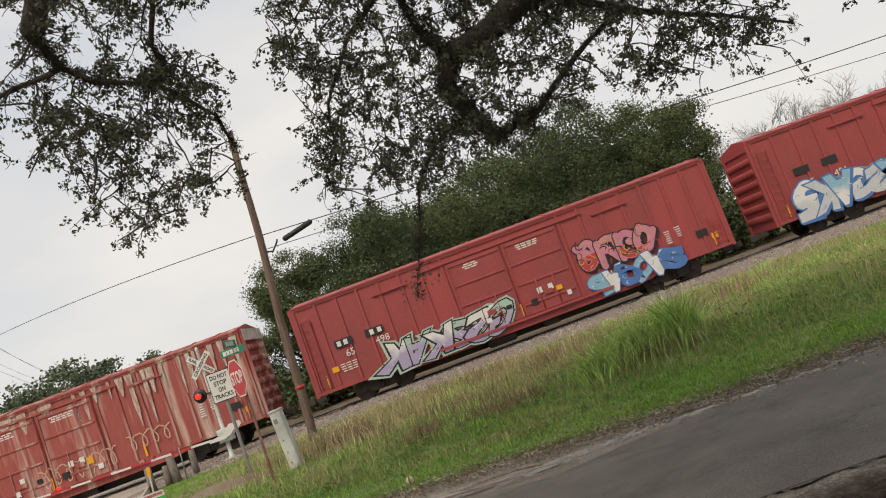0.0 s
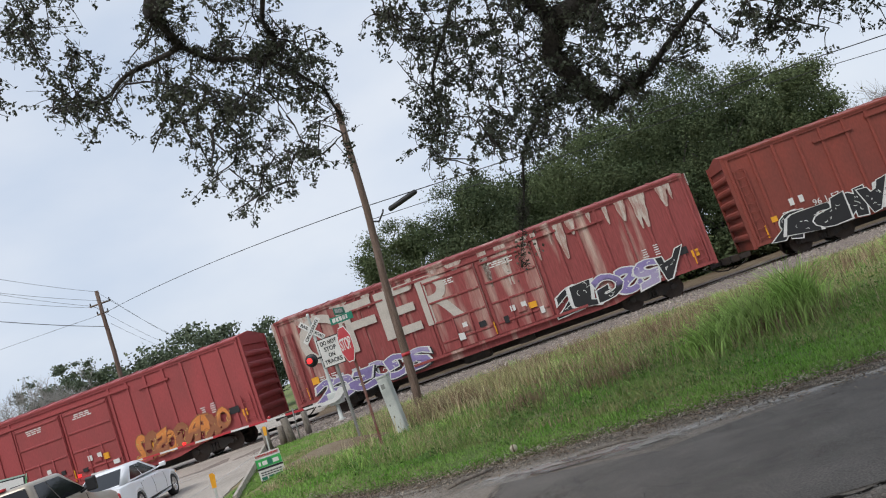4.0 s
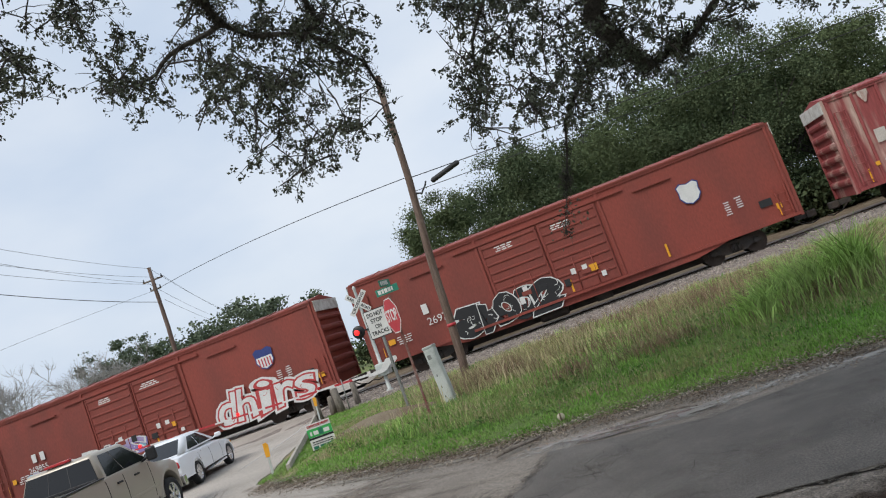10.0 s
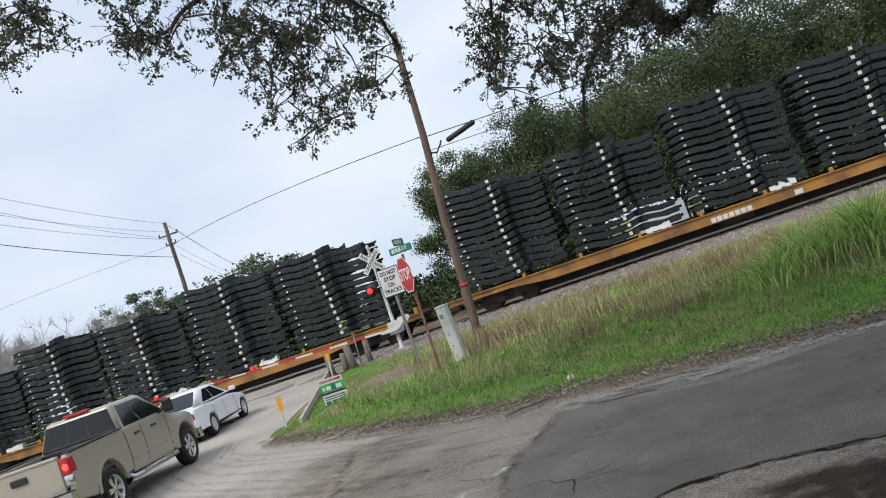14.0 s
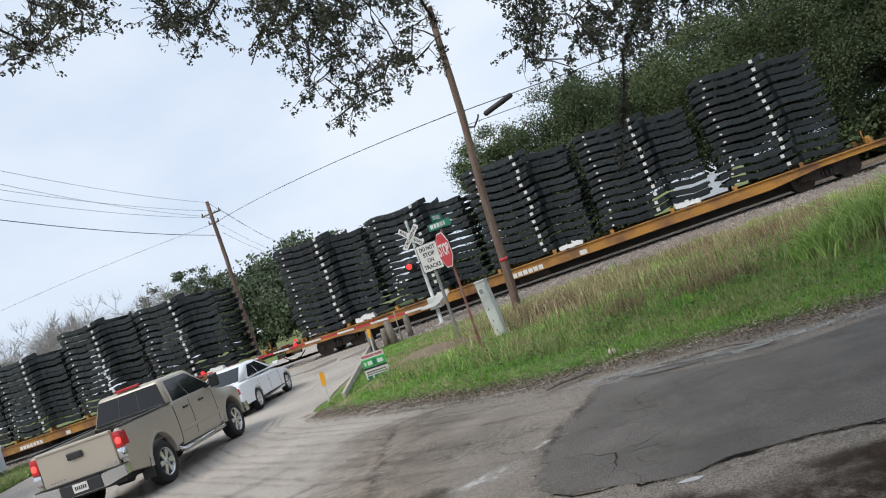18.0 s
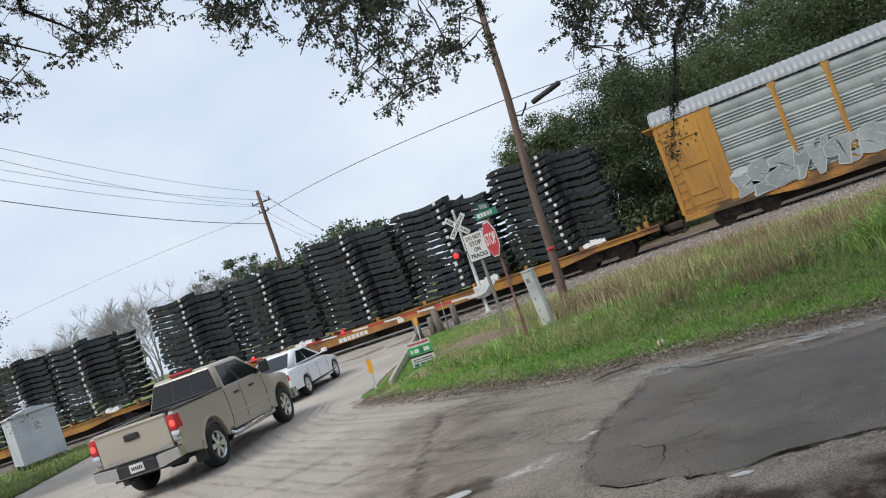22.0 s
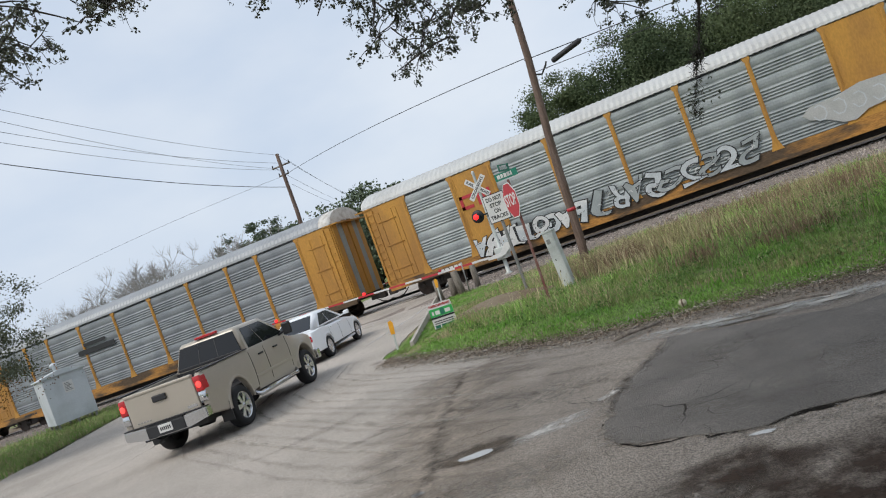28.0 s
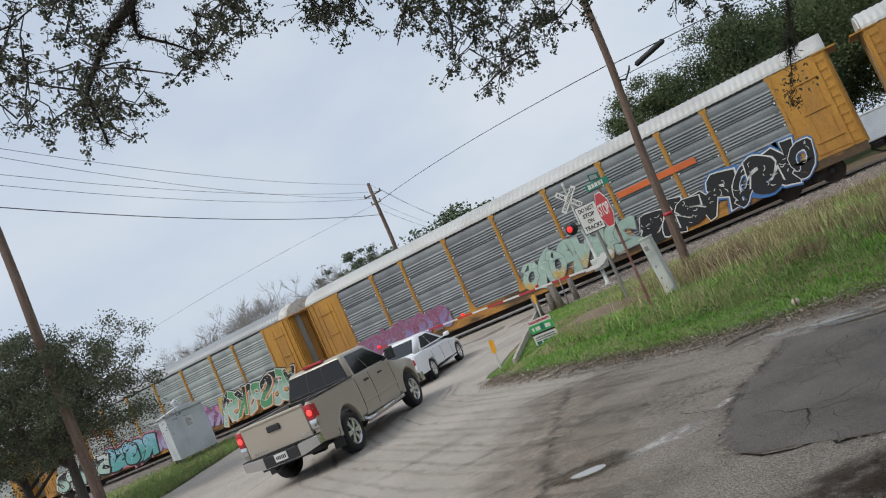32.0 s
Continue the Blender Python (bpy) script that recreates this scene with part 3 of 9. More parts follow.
def bars(bm, x, z, w, rows, h=0.05, gap=0.09, y=-1.512, rng=None):
    """Lines of small unreadable stencilling."""
    for k in range(rows):
        ww = w * (rng.uniform(0.6, 1.0) if rng else 1)
        zz = z - k * gap
        n = max(1, int(ww / 0.22))
        for j in range(n):
            a = x - ww / 2 + j * ww / n
            box(bm, a, y - 0.004, zz, a + ww / n * 0.8, y, zz + h)


def flat_shape(bm, pts, y, mi):
    f = bm.faces.new([bm.verts.new((x, y, z)) for x, z in pts])
    f.material_index = mi


def blob(rng, cx, cz, w, h, spikes, lean):
    """An irregular rounded, pointed or blocky letter-like outline."""
    n = 22
    p = rng.choice((2.2, 3.0, 4.5))
    ph = [rng.uniform(0, 6.28) for _ in range(3)]
    out = []
    for i in range(n):
        a = 2 * math.pi * i / n
        c, s = math.cos(a), math.sin(a)
        r = 1 / ((abs(c) ** p + abs(s) ** p) ** (1 / p))
        r *= 1 + 0.10 * math.sin(3 * a + ph[0]) + spikes * 0.16 * math.sin(5 * a + ph[1])
        x, z = r * c * w / 2, r * s * h / 2
        out.append((cx + x + lean * z, cz + z))
    return out


def arc(cx, cz, rx, rz, a0, a1, n=9):
    return [(cx + rx * math.cos(radians(a0 + (a1 - a0) * k / n)), cz + rz * math.sin(radians(a0 + (a1 - a0) * k / n))) for k in range(n + 1)]


# abstract sprayed strokes in a unit box: each a few lines
STROKES = [
    [arc(.52, .76, .36, .22, 20, 265), arc(.48, .26, .38, .26, 85, -165)],
    [[(.15, 0), (.18, 1)], arc(.2, .72, .58, .27, 90, -90), [(.35, .42), (.6, .2), (.95, -.04)]],
    [arc(.5, .5, .38, .46, 0, 360, 14)],
    [[(.0, 0), (.25, .6), (.48, 1), (.7, .5), (.95, 0)], [(.22, .34), (.74, .30)]],
    [[(.9, .98), (.2, .9), (.12, .5), (.2, .06), (.95, .02)], [(.15, .5), (.72, .52)]],
    [[(.0, 0), (.45, .52), (.95, 1.02)], [(.05, 1), (.5, .45), (.9, -.03)]],
    [[(-.05, .92), (.5, 1), (1.02, .95)], [(.5, 1), (.45, .5), (.52, 0)]],
    [[(.1, 0), (.12, 1)], [(.12, 1), (.5, .5), (.85, .02)], [(.85, .02), (.9, 1.02)]],
    [arc(.58, .5, .44, .48, 45, 315, 11), [(.62, .4), (.95, .42), (.9, .1)]],
    [[(.1, 1), (.12, .4)], arc(.48, .36, .37, .34, 180, 360, 8), [(.86, .4), (.9, 1)]],
]


def sprayed(bm, line, w, y, mi):
    """A thick round-ended line; each piece lies a hair above the last."""
    for k, ((ax, az), (bx, bz)) in enumerate(zip(line, line[1:])):
        d = Vector((bx - ax, bz - az))
        if d.length < 1e-4:
            continue
        t = math.atan2(d.y, d.x)
        pts = [(ax + w / 2 * math.cos(t + math.pi / 2 + j * math.pi / 4), az + w / 2 * math.sin(t + math.pi / 2 + j * math.pi / 4)) for j in range(5)]
        pts += [(bx + w / 2 * math.cos(t - math.pi / 2 + j * math.pi / 4), bz + w / 2 * math.sin(t - math.pi / 2 + j * math.pi / 4)) for j in range(5)]
        flat_shape(bm, pts, y - 0.00008 * k, mi)


def graffiti(car, x0, x1, z0, z1, fills, outline, seed, halo=None, y=-1.572, n=None, spikes=0.6, label="", inner=None):
    """A sprayed piece: fat overlapping strokes with outlines, drop shade, highlights and a halo."""
    rng = random.Random(seed)
    shine = SP["white"]
    mats = [outline] + list(fills) + [halo or outline, inner or shine]
    bm = bmesh.new()
    h = z1 - z0
    n = n or max(2, round((x1 - x0) / (h * 0.72)))
    w = (x1 - x0) / n
    fat = min(0.36 * w, 0.27 * h)
    last = -1
    for i in range(n):
        k = rng.randrange(len(STROKES))
        k = (k + 1) % len(STROKES) if k == last else k
        last = k
        gx, gw = x0 + (i - 0.12) * w + fat * 0.4, w * rng.uniform(1.15, 1.45) - fat * 0.6
        flip, upside, turn = rng.choice((1, -1)), rng.choice((1, -1)), radians(rng.uniform(-38, 38))
        gz, gh = z0 + fat * 0.5 + rng.uniform(-.05, .06) * h, h * rng.uniform(0.86, 1.0) - fat
        lean = rng.uniform(-.10, .22)
        lines = []
        for line in STROKES[k] + [STROKES[(k + 3) % len(STROKES)][0]]:
            out = []
            for p, q in line:
                p, q = (p - 0.5) * flip, (q - 0.5) * upside
                p, q = p * math.cos(turn) - q * math.sin(turn), p * math.sin(turn) + q * math.cos(turn)
                q = max(-0.5, min(0.5, q))
                out.append((gx + (p + 0.5) * gw + lean * q * gh, gz + (q + 0.5) * gh + 0.03 * h * math.sin(5 * p + i)))
            lines.append(out)
        yy = y - 0.006 * i
        mi = 1 + rng.randrange(len(fills))
        m2 = 1 + mi % len(fills)
        for j, line in enumerate(lines):
            if halo:
                sprayed(bm, line, fat * 1.15 + 0.26, y + 0.006 - 0.0008 * j, len(fills) + 1)
            sprayed(bm, [(p + 0.07, q - 0.06) for p, q in line], fat + 0.08, yy - 0.0004 * j, 0)
            sprayed(bm, line, fat + 0.10, yy - 0.0016 - 0.0001 * j, 0)
        for j, line in enumerate(lines):
            sprayed(bm, line, fat, yy - 0.0028 - 0.0001 * j, mi)
            low = [(p, q) for p, q in line if q < gz + gh * 0.45]
            if m2 != mi and len(low) > 1:
                sprayed(bm, low, fat * 0.8, yy - 0.0036, m2)
            sprayed(bm, [(p - fat * 0.22, q + fat * 0.2) for p, q in line[:max(2, len(line) // 2)]], 0.03, yy - 0.0044, len(mats) - 1)
        for _ in range(7):
            p, q = gx + gw * rng.uniform(0, 1), gz + gh * rng.uniform(0, 1)
            a0, r0 = rng.uniform(0, 360), rng.uniform(0.05, 0.16) * h
            sprayed(bm, arc(p, q, r0, r0 * rng.uniform(0.5, 1.2), a0, a0 + rng.uniform(90, 240), 4), rng.uniform(0.02, 0.05), yy - 0.0048, rng.choice((0, 0, 0, m2, len(mats) - 1)))
        if spikes > 0.9:
            ex = gx + gw * rng.uniform(0.2, 0.9)
            flat_shape(bm, [(ex, gz - 0.1 * h), (ex + 0.25 * w, gz - 0.05 * h), (ex + 0.55 * w, gz + 0.22 * h), (ex + 0.2 * w, gz + 0.1 * h)], yy + 0.001, 0)
    for f_ in bm.faces:
        f_.normal_update()
        if f_.normal.y > 0:
            f_.normal_flip()
    g = part("graffiti", bm, mats, car, label or "sprayed graffiti lettering")
    g["kind"] = "stuff"
    return g


GLYPHS = {}


def glyph(ch, off):
    """A font letter as flat triangles fitted to a unit box, swollen by off."""
    key = (ch, round(off, 3))
    if key not in GLYPHS:
        cu = bpy.data.curves.new("glyph", 'FONT')
        cu.body, cu.size, cu.offset, cu.resolution_u = ch, 1.0, off, 3
        tmp = bpy.data.objects.new("glyph", cu)
        me = bpy.data.meshes.new_from_object(tmp)
        bpy.data.objects.remove(tmp)
        vs = [(v.co.x, v.co.y) for v in me.vertices]
        fs = [tuple(p.vertices) for p in me.polygons]
        bpy.data.meshes.remove(me)
        if off:
            (x0, x1, z0, z1), _, _ = glyph(ch, 0.0)
        else:
            x0, x1 = min(p[0] for p in vs), max(p[0] for p in vs)
            z0, z1 = min(p[1] for p in vs), max(p[1] for p in vs)
        GLYPHS[key] = ((x0, x1, z0, z1), [((x - x0) / (x1 - x0), (z - z0) / (z1 - z0)) for x, z in vs], fs)
    return GLYPHS[key]


def fade(top, foot, z0=1.0, z1=2.3):
    """Spray paint that runs from one colour at the head of the letters to another at their foot."""
    def make():
        m = slab_paint(top + "_to_" + foot + str(z0), COLOURS[top], 0.1)
        nt = m.node_tree
        mix = next(n for n in nt.nodes if n.type == 'MIX_RGB' and n.blend_type == 'MIX')
        mix.inputs[2].default_value = (*COLOURS[foot], 1)
        co, sep = nt.nodes.new("ShaderNodeTexCoord"), nt.nodes.new("ShaderNodeSeparateXYZ")
        nz, add = nt.nodes.new("ShaderNodeTexNoise"), nt.nodes.new("ShaderNodeMath")
        nz.inputs["Scale"].default_value = 2.2
        nt.links.new(co.outputs["Object"], sep.inputs[0])
        nt.links.new(co.outputs["Object"], nz.inputs["Vector"])
        add.operation = 'MULTIPLY_ADD'
        add.inputs[1].default_value = 1.1
        nt.links.new(nz.outputs["Fac"], add.inputs[0])
        nt.links.new(sep.outputs["Z"], add.inputs[2])
        mr = nt.nodes.new("ShaderNodeMapRange")
        mid = (z0 + z1) / 2 + 0.55
        mr.inputs["From Min"].default_value, mr.inputs["From Max"].default_value = mid + 0.22, mid - 0.22
        nt.links.new(add.outputs[0], mr.inputs["Value"])
        nt.links.new(mr.outputs["Result"], mix.inputs[0])
        return m
    return once(("fade", top, foot, z0, z1), make)


def piece(car, x0, x1, z0, z1, word, fills, outline, seed, halo=None, cloud=None, drop=None, shine=None, y=-1.60, fat=0.04, line=0.035, lean=0.12, tilt=7, label=""):
    """Sprayed lettering: each letter has a fill, an outline, a drop shade and highlights, over a halo and a ragged cloud.
    word is what can be read; a number stands for so many letter shapes that cannot be."""
    rng = random.Random(seed)
    mats = list(fills) + [outline, halo or outline, cloud or outline, drop or outline, shine or SP["white"]]
    F = len(fills)
    abstract = isinstance(word, int)
    n = round(word * 1.25) if abstract else len(word)
    h, w = z1 - z0, (x1 - x0) / n
    root = thing("graffiti", pose(0, 0, 0), "", "")
    for k in ("label", "category"):
        if k in root:
            del root[k]
    root.parent = car
    root["label"] = label or "sprayed graffiti lettering"

    def flush(name, verts, faces, mis):
        me = bpy.data.meshes.new(name)
        me.from_pydata(verts, [], faces)
        for mm in mats:
            me.materials.append(mm)
        me.polygons.foreach_set("material_index", mis)
        bm = bmesh.new()
        bm.from_mesh(me)
        for f in bm.faces:
            f.normal_update()
            if f.normal.y > 0:
                f.normal_flip()
        bm.to_mesh(me)
        bm.free()
        return part(name, me, mats, root)

    if cloud:
        # one ragged sprayed ground behind the letters
        N = max(24, int((x1 - x0) * 14))
        up, lo = [], []
        for q in range(N + 1):
            x = x0 - 0.15 + (x1 - x0 + 0.3) * q / N
            e = min(1.0, q / 4, (N - q) / 4)
            a = noise.noise(Vector((x * 1.3, seed, 0))) + 0.6 * noise.noise(Vector((x * 3.7, seed, 4)))
            b = noise.noise(Vector((x * 1.9, seed, 8)))
            up.append((x, y + 0.004, z0 + h * (0.55 + e * (0.42 + 0.18 * a))))
            lo.append((x, y + 0.004, z0 + h * (0.45 - e * (0.33 + 0.12 * b))))
        V = up + lo
        flush("sprayed_ground", V, [(q, q + 1, N + 2 + q, N + 1 + q) for q in range(N)], [F + 2] * N)
    for i in range(n):
        verts, faces, mis = [], [], []

        def put(ch, off, m, yy, mi, dx=0.0, dz=0.0):
            _, vs, fs = glyph(ch, off)
            k = len(verts)
            for u, v in vs:
                a, b = m(u, v)
                verts.append((a + dx, yy, b + dz))
            for f in fs:
                faces.append(tuple(k + q for q in f))
                mis.append(mi)

        if abstract:
            ch = rng.choice("RSKGPQ5A2J")
            fl, up = (1, -1) if ch == "A" else rng.choice(((-1, 1), (-1, 1), (-1, -1)) if ch not in "S2" else ((-1, 1), (1, 1)))
        else:
            ch, fl, up = word[i], 1, 1
        low = ch in "dhirs" and not abstract
        cw = w * ((1.06 + rng.uniform(-.06, .18)) if abstract else 0.92) * (0.55 if ch in "iI" else 1.0)
        hh = h * rng.uniform(0.84, 1.04) * (0.78 if low and ch in "rs" else 1.0)
        cx, cz = x0 + (i + 0.5) * w, z0 + hh / 2 + (h - hh) * rng.uniform(0.0, 0.5 if not low else 0.0)
        ang, ph = radians(rng.uniform(-tilt, tilt)), rng.uniform(0, 6.28)
        wob = rng.uniform(0.01, 0.03) if not abstract else rng.uniform(0.05, 0.12)

        def m(u, v):
            p, q = (u - 0.5) * fl, (v - 0.5) * up
            p, q = p * (1 + 0.22 * q * math.sin(ph)) + wob * math.sin(4.5 * q + ph), q * (1 + 0.16 * p * math.cos(ph)) + wob * 0.7 * math.sin(4 * p + ph)
            p, q = p * cw + lean * q * hh, q * hh
            return cx + p * math.cos(ang) - q * math.sin(ang), cz + p * math.sin(ang) + q * math.cos(ang)

        yy = y - 0.0050 * (i % 3) - 0.0004 * i
        if halo:
            put(ch, fat + line * 2.2, m, y + 0.002 - 0.0001 * i, F + 1)
        if drop:
            put(ch, fat + line, m, yy + 0.0010, F + 3, 0.07, -0.06)
        put(ch, fat + line, m, yy, F)
        put(ch, fat, m, yy - 0.0016, i % F)
        # highlights and inner lines
        for k in range(7 if abstract else 2):
            u, v = rng.uniform(0.05, 0.95), rng.uniform(0.1, 0.95)
            a = m(u, v)
            r0, a0 = rng.uniform(0.05, 0.13) * h, rng.uniform(0, 360)
            ln = arc(a[0], a[1], r0, r0 * rng.uniform(0.4, 1.2), a0, a0 + rng.uniform(60, 160), 3)
            t = rng.uniform(0.016, 0.032)
            for (ax, az), (bx, bz) in zip(ln, ln[1:]):
                d = Vector((bx - ax, bz - az))
                if d.length < 1e-4:
                    continue
                d = d.normalized() * t / 2
                b0 = len(verts)
                verts.extend([(ax - d.y, yy - 0.003, az + d.x), (bx - d.y, yy - 0.003, bz + d.x), (bx + d.y, yy - 0.003, bz - d.x), (ax + d.y, yy - 0.003, az - d.x)])
                faces.append((b0, b0 + 1, b0 + 2, b0 + 3))
                mis.append(F if k % 2 else F + 4)
        lt = flush("letter", verts, faces, mis)
        lt["kind"] = "stuff"
    return root


def scrawl(car, x0, x1, z0, z1, material, seed, y=-1.575, t=0.05, loops=7):
    """A thin outline tag drawn as a looping sprayed line."""
    rng = random.Random(seed)
    bm = bmesh.new()
    pts = []
    N = loops * 14
    for i in range(N + 1):
        a = i / N
        ph = 2 * math.pi * loops * a
        pts.append((x0 + (x1 - x0) * a + (x1 - x0) / loops * 0.42 * math.sin(ph), (z0 + z1) / 2 + (z1 - z0) / 2 * math.cos(ph) * rng.uniform(.75, 1.0)))
    for (ax, az), (bx, bz) in zip(pts, pts[1:]):
        d = Vector((bx - ax, bz - az))
        if d.length < 1e-4:
            continue
        d.normalize()
        nx, nz = -d.y * t / 2, d.x * t / 2
        flat_shape(bm, [(ax - nx, az - nz), (bx - nx, bz - nz), (bx + nx, bz + nz), (ax + nx, az + nz)], y, 0)
    finish(bm)
    return part("graffiti", bm, material, car, "thin sprayed tag")


def streaks(car, x0, x1, n, length, material, seed, top=4.78, label="pale paint runs down from the eaves"):
    """Chalky paint that has run down the side in ragged strips of uneven length."""
    rng = random.Random(seed)
    for i in range(n):
        x = x0 + (x1 - x0) * (i + rng.uniform(0.1, 0.9)) / n
        w = rng.uniform(0.12, 0.5) * (x1 - x0) / n * 1.6
        L = length * rng.uniform(0.25, 1.0)
        left, right = [], []
        for k in range(9):
            t = k / 8
            ww = w * (1 - t ** 1.5 * 0.8) * (1 + 0.4 * noise.noise(Vector((i * 3.3, t * 4, seed))))
            left.append((x - ww / 2, top - L * t))
            right.append((x + ww / 2, top - L * t))
        bm = bmesh.new()
        flat_shape(bm, left + right[::-1], -1.560 - 0.0006 * (i % 4), 0)
        st = part("paint_run", finish(bm), material, car, label if i == 0 else "")
        st["kind"] = "stuff"


def shield(car, x, z, r=0.45, top=None, plain=False):
    """A small painted shield emblem, as plain shapes."""
    bm = bmesh.new()
    out = [(-1, 0.75), (-0.6, 1.0), (0, 0.85), (0.6, 1.0), (1, 0.75), (0.9, 0.2), (0.95, -0.3), (0.6, -0.8), (0, -1.05), (-0.6, -0.8), (-0.95, -0.3), (-0.9, 0.2)]
    flat_shape(bm, [(x + a * r, z + b * r) for a, b in out], -1.562, 1)
    flat_shape(bm, [(x + a * r * .9, z + b * r * .9) for a, b in out], -1.5635, 0)
    if not plain:
        flat_shape(bm, [(x + a * r * .9, z + max(b, 0.18) * r * .9) for a, b in out[:6] + out[11:]], -1.565, 1)
        for k in range(-2, 3):
            flat_shape(bm, [(x + (k * .3 - .06) * r, z - .75 * r), (x + (k * .3 + .06) * r, z - .75 * r), (x + (k * .3 + .06) * r, z + .05 * r), (x + (k * .3 - .06) * r, z + .05 * r)], -1.565, 2)
    part("emblem", finish(bm), (M_WHITE, once("navy", lambda: mat("emblem_navy", (0.03, 0.05, 0.20), 0.5)), M_SIGNRED), car, "small painted shield emblem")


BOX_L = 19.0


def boxcar_body():
    bm = bmesh.new()
    box(bm, 0, -1.5, 1.0, BOX_L, 1.5, 4.95)
    return finish(bm)


def boxcar_sill(s):
    """Side sill, deeper under the doors, with the chords at the foot and the head of the side."""
    bm = bmesh.new()
    if s:
        y = s * 1.5
        plate(bm, [(0.1, y - s * .02, 1.0), (2.9, y - s * .02, 0.98), (4.4, y - s * .02, 0.72), (BOX_L - 4.4, y - s * .02, 0.72), (BOX_L - 2.9, y - s * .02, 0.98), (BOX_L - .1, y - s * .02, 1.0)], (0, -s * 0.1, 0))
        box(bm, 0, min(y, y + s * .06), 4.80, BOX_L, max(y, y + s * .06), 4.98)
        box(bm, 0, min(y, y + s * .05), 1.0, BOX_L, max(y, y + s * .05), 1.13)
    return finish(bm)


def boxcar_roof():
    """One folded sheet with raised seams, pitched to a ridge."""
    bm = bmesh.new()
    n, st = 16, []
    for i in range(n):
        x0, x1 = BOX_L * i / n, BOX_L * (i + 1) / n
        st += [(x0, 0.0), (x1 - 0.09, 0.0), (x1 - 0.088, 0.03), (x1 - 0.002, 0.03)]
    st.append((BOX_L, 0.0))
    rows = [[bm.verts.new((x, y, z + (h if up else 0))) for y, z, up in ((-1.6, 4.90, 0), (-1.6, 4.96, 1), (0, 5.2, 1), (1.6, 4.96, 1), (1.6, 4.90, 0))] for x, h in st]
    for p, q in zip(rows, rows[1:]):
        for k in range(4):
            bm.faces.new((p[k], q[k], q[k + 1], p[k + 1]))
    bm.faces.new(rows[0])
    bm.faces.new(list(reversed(rows[-1])))
    return finish(bm)


def post_mesh():
    bm = bmesh.new()
    box(bm, -0.06, -1.555, 1.13, 0.06, -1.5, 4.80, bevel=0.015)
    return finish(bm)


def door_piece(kind, w, ribs=0):
    """The flat panel of a door, or one rib, edge bar, lock rod or latch that sits on it."""
    bm = bmesh.new()
    if kind == "panel":
        box(bm, 0, -1.56, 1.15, w, -1.5, 4.45, bevel=0.012)
    elif kind == "rib":
        box(bm, 0.12, -1.60, -0.045, w - 0.12, -1.56, 0.045, bevel=0.015)
    elif kind == "edge_bar":
        box(bm, 0, -1.60, 1.15, 0.05, -1.56, 4.45)
    elif kind == "lock_rod":
        tube(bm, [(0, -1.605, 1.2), (0, -1.605, 2.6)], 0.022, 6)
    else:
        box(bm, w * .42, -1.63, 1.75, w * .58, -1.56, 1.95, bevel=0.01)
    return finish(bm)


def car_door(car, x, w, ribs, material):
    key = material.name

    def piece(kind, parent, at=None):
        return part(kind if kind != "panel" else "door", once((kind, w, key), lambda: mesh_of(kind, door_piece(kind, w), material)), material, parent, at=at)

    d = piece("panel", car, pose(x, 0, 0))
    for k in range(ribs):
        piece("rib", d, pose(0, 0, 1.6 + k * 2.7 / max(1, ribs - 1)))
    for xx in (0.05, w - 0.09):
        piece("edge_bar", d, pose(xx, 0, 0))
    for xx in (w * .35, w * .65):
        piece("lock_rod", d, pose(xx, 0, 0))
    piece("latch", d)


def car_end_mesh():
    """Corrugated end wall: one pressed sheet of bulged ribs with corner posts, facing +x."""
    bm = bmesh.new()
    prof = [(-0.02, 0.95), (0.03, 0.95)]
    for k in range(6):
        z = 1.35 + k * 0.52
        prof += [(0.03, z), (0.13, z + 0.07), (0.15, z + 0.16), (0.13, z + 0.25), (0.03, z + 0.32)]
    prof += [(0.03, 4.55), (0.10, 4.56), (0.10, 4.95), (-0.02, 4.95)]
    ys = [(-1.5, 1), (-1.38, 1), (-1.379, 0), (1.379, 0), (1.38, 1), (1.5, 1)]
    rows = [[bm.verts.new(((0.14 if post and x > 0 else x), y, z)) for x, z in prof] for y, post in ys]
    for p, q in zip(rows, rows[1:]):
        for i in range(len(prof) - 1):
            bm.faces.new((p[i], q[i], q[i + 1], p[i + 1]))
    for k in (0, -1):
        edge = [bm.verts.new((x, ys[k][0], z)) for x, z in ((-0.02, 0.95), (0.14, 0.95), (0.14, 4.95), (-0.02, 4.95))]
        bm.faces.new(edge)
    bmesh.ops.remove_doubles(bm, verts=bm.verts, dist=0.0005)
    return finish(bm)


